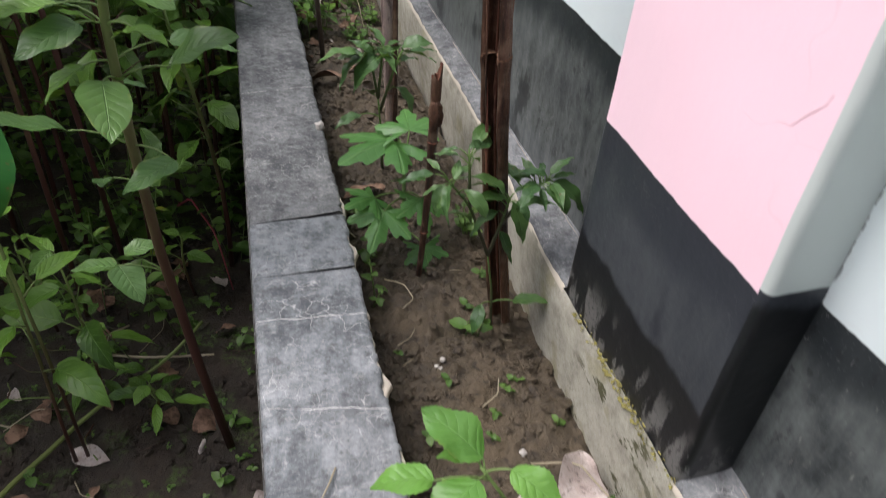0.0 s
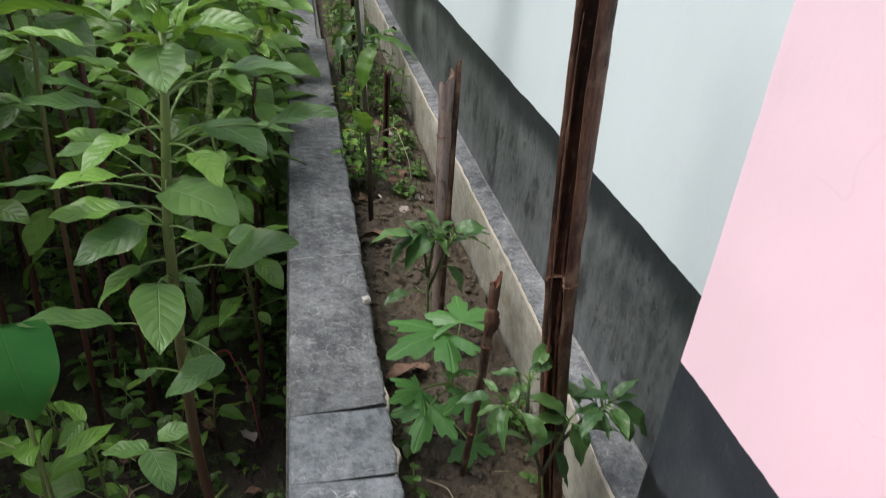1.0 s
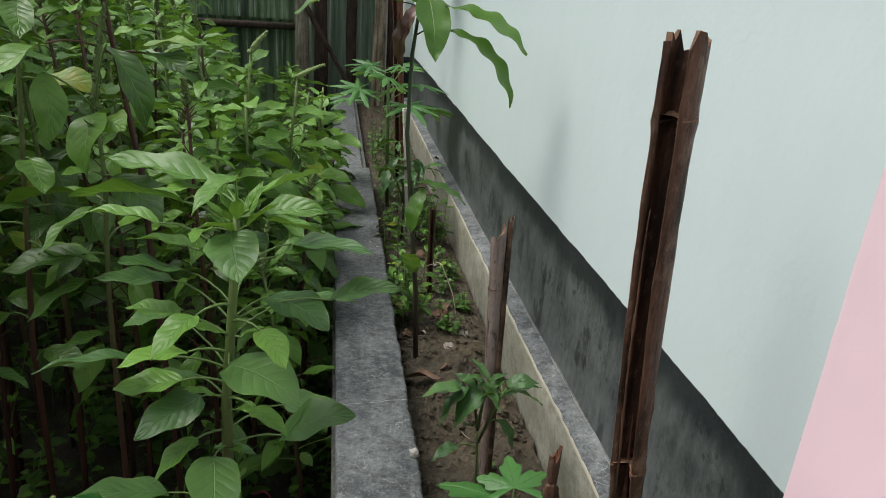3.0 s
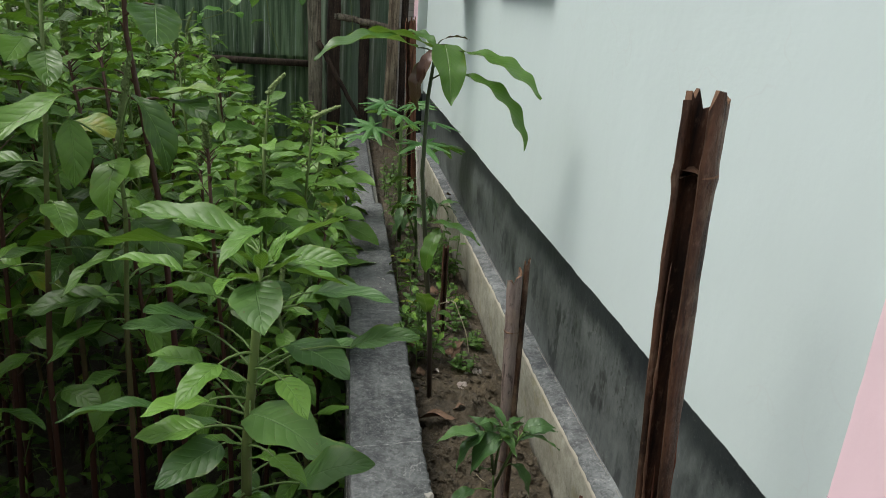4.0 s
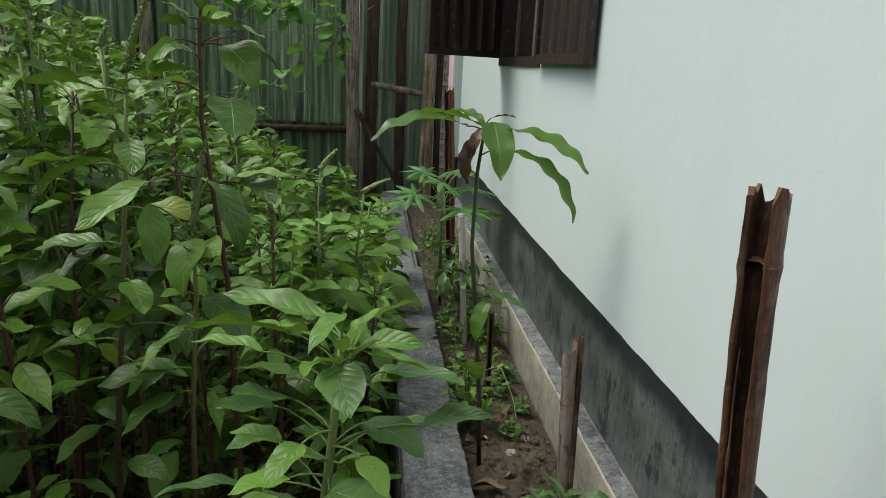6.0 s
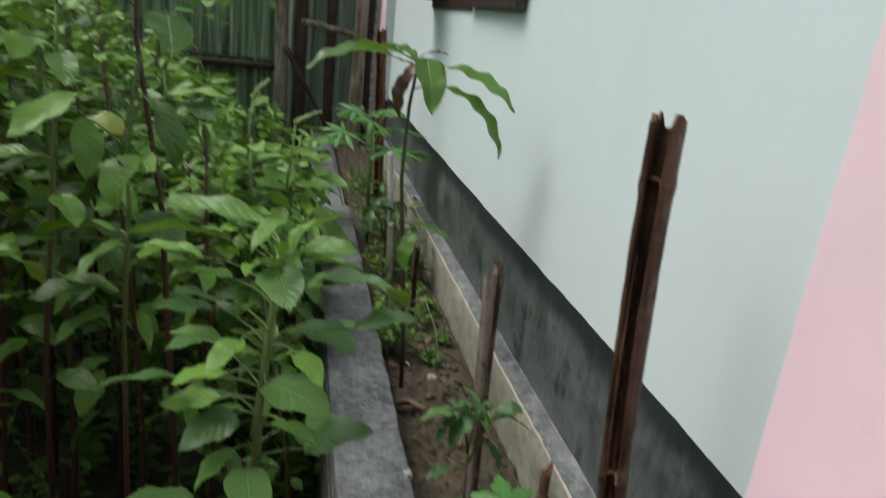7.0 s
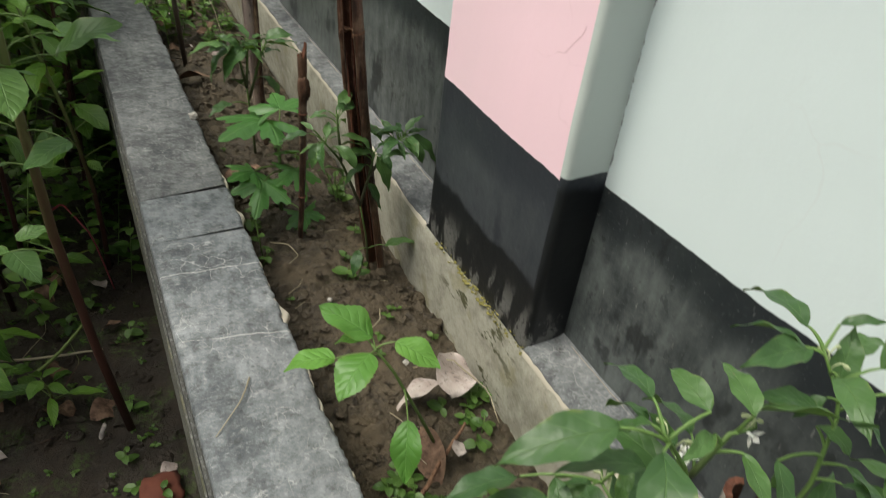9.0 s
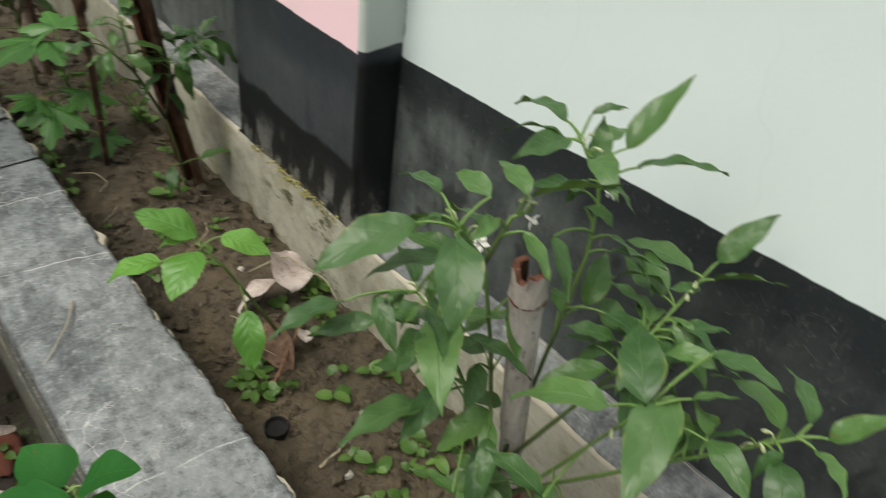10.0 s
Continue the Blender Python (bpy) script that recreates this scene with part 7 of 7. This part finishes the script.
# ---- vine on the fence and among the tall plants ----
vine = root("climbing_vine", (-0.30, 3.9, 1.0), "thin climbing vine with pale heart-shaped leaves", "plant")
VINE = [[(-0.094, 4.6, 1.28), (-0.304, 4.6, 1.137), (-0.50, 4.6, 1.096), (-0.726, 4.6, 1.109), (-0.884, 4.6, 1.169)],
        [(-0.50, 4.6, 1.096), (-0.482, 4.0, 0.937), (-0.61, 4.0, 0.82), (-0.752, 4.0, 0.772), (-0.892, 4.0, 0.78), (-0.972, 4.0, 0.859)],
        [(-0.459, 4.2, 1.40), (-0.459, 4.2, 1.196), (-0.415, 4.2, 1.028), (-0.436, 4.2, 0.91), (-0.415, 4.2, 0.763), (-0.376, 4.2, 0.644)],
        [(-0.030, 5.02, 1.50), (-0.038, 5.02, 1.10), (0.004, 5.02, 0.89), (0.02, 5.02, 0.72)],
        [(-0.90, 4.2, 1.22), (-0.72, 4.2, 1.22), (-0.58, 4.2, 1.17), (-0.40, 4.2, 1.22), (-0.26, 4.2, 1.16), (-0.31, 4.2, 1.03), (-0.325, 4.2, 0.96)]]
for s in VINE:
    P = np.array([on_line(s, f) for f in np.linspace(0, 1, 24)]) - np.array(vine.location)
    part("stem", Mesh().add(*tube(P, 0.0024, 5, True)).data("stem", M_VINE), vine)
RV = random.Random(9)
rows = []
for k in range(64):
    s = VINE[RV.choice((4, 4, 4, 4, 1, 2))]
    q = on_line(s, RV.uniform(0.0, 1.0))
    az = RV.uniform(150, 390)
    rows.append((q[0] + 0.035 * math.cos(radians(az)), q[1] + 0.03 * math.sin(radians(az)), q[2] + RV.uniform(-0.03, 0.05), az, RV.uniform(-65, 10), RV.uniform(0.06, 0.12), 1.1))
set_leaves(vine, "bean", rows, VINE, M_VINE, 90, 0.0012)


# ---- litter and small things ----
def dry_leaf(name, place, az, tilt, size, label, seed, width=0.8, mat=M_DRY):
    g = leaf_grid(0.7, 1.0, width, 0.30, 0.55, 0.10, 1.7, 14, seed, 0.5)
    ob = part(name, Mesh().add(*g).data(name, mat), None, "", leaf_pose(place, az, tilt, size, 12.0))
    return tagged(ob, label, "dead leaf", "dead leaves")


dry_leaf("dead_leaf", (0.322, 0.500, 0.058), 58, 16, 0.085, "pale curled dead leaf lying on the soil", 301, 0.72)
dry_leaf("dead_leaf", (0.318, 0.528, 0.062), 184, -4, 0.072, "pale curled dead leaf lying on the soil", 302, 0.55)
dry_leaf("dead_leaf", (0.290, 0.415, 0.052), 60, 10, 0.026, "small crumpled dead leaf on the soil", 303)
dry_leaf("dead_leaf", (0.262, 0.470, 0.054), 262, -2, 0.085, "grey-brown sunken leaf pressed onto the soil", 308, 0.5, M_DRYDARK)
dry_leaf("dead_leaf", (0.170, 1.93, 0.07), 100, 30, 0.060, "brown dead leaf propped against the boundary wall", 304, 0.8, M_DRYDARK)
dry_leaf("dead_leaf", (0.415, 3.05, 0.192), 200, 20, 0.035, "dark red dried leaf on the ledge", 305, 0.8, M_DRYDARK)
dry_leaf("dead_leaf", (0.240, 1.62, 0.055), 170, 5, 0.12, "dark decaying leaf half buried in the soil", 306, 0.45, M_DRYDARK)
dry_leaf("dead_leaf", (0.235, 1.17, 0.055), 190, 4, 0.10, "dark decaying leaf half buried in the soil", 307, 0.45, M_DRYDARK)


def twig(label, pts, r, mat, category="twig"):
    P = np.array([on_line(pts, f) for f in np.linspace(0, 1, 12)])
    b0 = P[0].copy()
    P = P - b0
    for i in range(1, 12):
        P[i] += 0.6 * r * np.array(noise.noise_vector(Vector((i * 0.7, b0[0] * 40, b0[1] * 30))))
    ob = part("twig", Mesh().add(*tube(P, np.linspace(r, r * 0.6, 12), 6)).data("twig", mat))
    ob.location = b0
    return tagged(ob, label, category, "twigs")


twig("pale split stick lying on the soil", [(0.221, 0.381, 0.046), (0.27, 0.418, 0.055), (0.319, 0.453, 0.060)], 0.0032, M_BAMBOO_NODE)
twig("thin curved dry stem on the cement wall top", [(0.070, 0.561, 0.132), (0.052, 0.525, 0.136), (0.015, 0.487, 0.132)], 0.0011, M_DRYSTEM)
twig("thin arched root between plinth and soil", [(0.300, 0.575, 0.05), (0.34, 0.545, 0.085), (0.375, 0.49, 0.06), (0.372, 0.45, 0.04)], 0.0014, M_DRYSTEM)
twig("pale dry bent stem over the weeds", [(0.245, 2.02, 0.16), (0.275, 1.98, 0.19), (0.305, 1.93, 0.12), (0.315, 1.90, 0.06)], 0.0018, M_DRYSTEM)
twig("thin white root lying on the soil", [(0.19, 0.93, 0.05), (0.215, 0.91, 0.055), (0.225, 0.88, 0.05), (0.205, 0.865, 0.048)], 0.0012, M_DRYSTEM)
twig("thin dry rootlet on the soil", [(0.238, 0.512, 0.05), (0.246, 0.488, 0.056), (0.238, 0.47, 0.052), (0.218, 0.452, 0.05)], 0.0008, M_DRYSTEM)
twig("thin dry rootlet on the soil", [(0.242, 0.468, 0.052), (0.240, 0.44, 0.053), (0.249, 0.42, 0.05)], 0.0008, M_DRYSTEM)
twig("short dry stick on the soil", [(0.205, 0.255, 0.045), (0.245, 0.262, 0.046)], 0.0022, M_DRYSTEM)
twig("pale green runner creeping over the garden soil", [(-0.60, 0.80, -0.40), (-0.477, 1.003, -0.41), (-0.357, 1.144, -0.405), (-0.219, 1.243, -0.39), (-0.14, 1.32, -0.36)], 0.006, M_VINE, "runner")
twig("thin brownish runner on the garden soil", [(-0.36, 1.30, -0.40), (-0.25, 1.27, -0.40), (-0.12, 1.26, -0.405)], 0.004, M_DRYSTEM, "runner")
twig("thin red arched stem over the garden soil", [(-0.19, 1.66, -0.28), (-0.15, 1.60, -0.22), (-0.10, 1.52, -0.27), (-0.075, 1.46, -0.40)], 0.0028, M_REDSTEM, "runner")
twig("orange-brown stick stuck in the garden soil", [(-0.150, 1.03, -0.43), (-0.135, 1.02, -0.385)], 0.006, M_BAMBOO_PALE)
RT = random.Random(31)
for k in range(30):
    x, y, a = RT.uniform(-0.55, -0.05), RT.uniform(0.6, 1.6), RT.uniform(0, 6.28)
    l = RT.uniform(0.03, 0.16)
    z = ground_height(x, y) + 0.008
    twig("dry stem lying on the garden soil", [(x, y, z), (x + 0.5 * l * math.cos(a), y + 0.5 * l * math.sin(a), z + 0.008), (x + l * math.cos(a + 0.4), y + l * math.sin(a + 0.4), z)], RT.uniform(0.001, 0.0024), RT.choice((M_DRYSTEM, M_STEM_AMA, M_DARKPOST)))
for k in range(36):
    x, y = RT.uniform(-0.6, -0.04), RT.uniform(0.6, 1.7)
    dry_leaf("dead_leaf", (x, y, ground_height(x, y) + 0.012), RT.uniform(0, 360), RT.uniform(-5, 12), RT.uniform(0.03, 0.085), "brown dead leaf on the garden soil", 400 + k, RT.uniform(0.5, 0.8), M_DRYDARK if k % 3 else M_DRY)


RL = random.Random(47)
for k in range(14):
    x, y = RL.uniform(0.16, 0.36), RL.uniform(1.45, 2.4)
    dry_leaf("dead_leaf", (x, y, bed_height(x, y) + 0.008), RL.uniform(0, 360), RL.uniform(-5, 15), RL.uniform(0.02, 0.055), "withered brown leaf among the bed weeds", 500 + k, RL.uniform(0.5, 0.8), M_DRYDARK if k % 3 else M_DRY)
for k in range(10):
    x, y, a, l = RL.uniform(0.16, 0.35), RL.uniform(0.65, 2.3), RL.uniform(0, 6.28), RL.uniform(0.02, 0.06)
    z = bed_height(x, y) + 0.004
    twig("thin dry stem lying on the bed soil", [(x, y, z), (x + 0.5 * l * math.cos(a), y + 0.5 * l * math.sin(a), z + 0.006), (x + l * math.cos(a + 0.4), y + l * math.sin(a + 0.4), z)], RL.uniform(0.0006, 0.0013), M_DRYSTEM)


def lump(name, place, size, mat, label, category, seed, squash=0.7, group=""):
    bm = bmesh.new()
    bmesh.ops.create_icosphere(bm, subdivisions=3, radius=1.0)
    for v in bm.verts:
        d = v.co.normalized()
        v.co = d * (1 + 0.5 * noise.noise(d * 1.6 + Vector((seed, 0, 0))) + 0.10 * noise.noise(d * 6 + Vector((seed, 3, 0))))
        v.co.z *= squash
    me = bpy.data.meshes.new(name)
    bm.to_mesh(me)
    bm.free()
    me.materials.append(mat)
    for p in me.polygons:
        p.use_smooth = True
    ob = part(name, me, None, "", Matrix.Translation(place) @ Matrix.Scale(size, 4))
    return tagged(ob, label, category, group)


lump("brick_fragment", (-0.062, 0.845, -0.415), 0.038, M_CLAY, "broken red brick piece on the garden soil", "brick", 1.0, 0.35)
lump("brick_fragment", (-0.045, 0.74, -0.42), 0.032, M_CLAY, "broken red brick piece beside the wall foot", "brick", 2.0, 0.4)
lump("pebble", (0.133, 1.266, 0.134), 0.009, M_STONE, "white lime pebble on the wall's chipped edge", "stone", 3.0)
for k, (x, y, s) in enumerate(((0.229, 0.752, 0.0035), (0.238, 0.757, 0.004), (0.233, 0.745, 0.003), (0.285, 0.28, 0.005), (0.225, 0.23, 0.006), (0.30, 0.60, 0.005), (0.30, 1.86, 0.005), (0.27, 1.95, 0.004))):
    lump("pebble", (x, y, bed_height(x, y) + s * 0.4), s, M_STONE, "small pale pebble on the bed soil", "stone", 10.0 + k, 0.7, "pebbles")
# Hole in the soil, made as a cup with its darkness in the colour.
cup = Mesh()
prof = [(0.021, -0.02), (0.023, 0.012), (0.0205, 0.012), (0.018, 0.004), (0.0, 0.003)]
for k in range(20):
    q0, q1 = k * 2 * math.pi / 20, (k + 1) * 2 * math.pi / 20
    for (ra, za), (rb2, zb) in zip(prof, prof[1:]):
        cup.add([(ra * math.cos(q0), ra * math.sin(q0), za), (ra * math.cos(q1), ra * math.sin(q1), za), (rb2 * math.cos(q1), rb2 * math.sin(q1), zb), (rb2 * math.cos(q0), rb2 * math.sin(q0), zb)], [(0, 1, 2, 3)])
tagged(part("pipe_end", cup.data("pipe_end", M_HOLE), None, "", Matrix.Translation((0.193, 0.326, bed_height(0.193, 0.326) + 0.004)) @ Matrix.Scale(0.62, 4)), "dark hole in the bed soil, made as a black cup", "pipe")

# paint splashes on the wall top
RS = random.Random(13)
spl = Mesh()
for k in range(12):
    x, y, r = RS.uniform(0.075, 0.132), 2.32 + RS.gauss(0, 0.07), RS.uniform(0.0012, 0.0042)
    ring = [(x + r * (1 + 0.4 * math.sin(3 * q + k)) * math.cos(q), y + 1.4 * r * (1 + 0.4 * math.cos(2 * q + k)) * math.sin(q), WALL_TOP + 0.0022) for q in np.linspace(0, 6.0, 9)]
    spl.add(ring, [tuple(range(9))])
tagged(part("paint_splashes", spl.data("paint_splashes", M_STONE)), "white paint splashes on the cement wall top", "paint", kind="stuff")


def crumbs(name, count, xr, yr, sizes, mat, height_fn, label, seed, fine=False):
    """Many small clods of soil as one mesh."""
    rng = random.Random(seed)
    bm = bmesh.new()
    bmesh.ops.create_icosphere(bm, subdivisions=1 if fine else 2, radius=1.0)
    ball = np.array([v.co[:] for v in bm.verts])
    bm.verts.index_update()
    fs = [tuple(v.index for v in f.verts) for f in bm.faces]
    bm.free()
    shapes = []
    for k in range(14):
        o = Vector((k * 3.7, seed, 0))
        shapes.append(np.array([np.array(d) * (1 + 0.7 * noise.noise(Vector(d) * 1.3 + o) + 0.55 * noise.noise(Vector(d) * 2.9 + o)) for d in ball]))
    m = Mesh()
    for _ in range(count):
        x, y = rng.uniform(*xr), rng.uniform(*yr)
        if noise.noise(Vector((x * 6, y * 6, seed))) < rng.uniform(-0.5, 0.45):
            continue
        s = sizes[0] + (sizes[1] - sizes[0]) * rng.random() ** 2.5
        a = rng.uniform(0, 6.28)
        c, sn = math.cos(a), math.sin(a)
        v = shapes[rng.randrange(14)] * s * np.array([rng.uniform(0.9, 1.7), 1.1, rng.uniform(0.5, 0.8)])
        v = v @ np.array([[c, sn, 0], [-sn, c, 0], [0, 0, 1]])
        m.add(v + np.array([x, y, height_fn(x, y) + 0.05 * s]), fs)
    ob = part(name, m.data(name, mat, False))
    return tagged(ob, label, "moss" if name == "moss" else "soil clods", kind="stuff")


crumbs("soil_clods", 3400, (0.145, 0.385), (0.05, 2.2), (0.002, 0.0100), M_SOIL, bed_height, "crumbly clods of brown soil over the bed", 3)
crumbs("soil_crumbs", 9000, (0.145, 0.378), (0.05, 1.6), (0.0008, 0.0028), M_SOIL, bed_height, "fine loose soil crumbs over the bed", 5, True)
M_MOSS = plain("yellow_green_moss", (0.30, 0.27, 0.08), 0.95, 0.7, 140.0)
crumbs("moss", 420, (LEDGE_X - 0.002, LEDGE_X + 0.007), (0.445, 0.70), (0.0007, 0.0030), M_MOSS, lambda x, y: LEDGE_Z - 0.010 + 0.9 * (x - LEDGE_X), "yellow-green moss along the foot of the column", 8, True)
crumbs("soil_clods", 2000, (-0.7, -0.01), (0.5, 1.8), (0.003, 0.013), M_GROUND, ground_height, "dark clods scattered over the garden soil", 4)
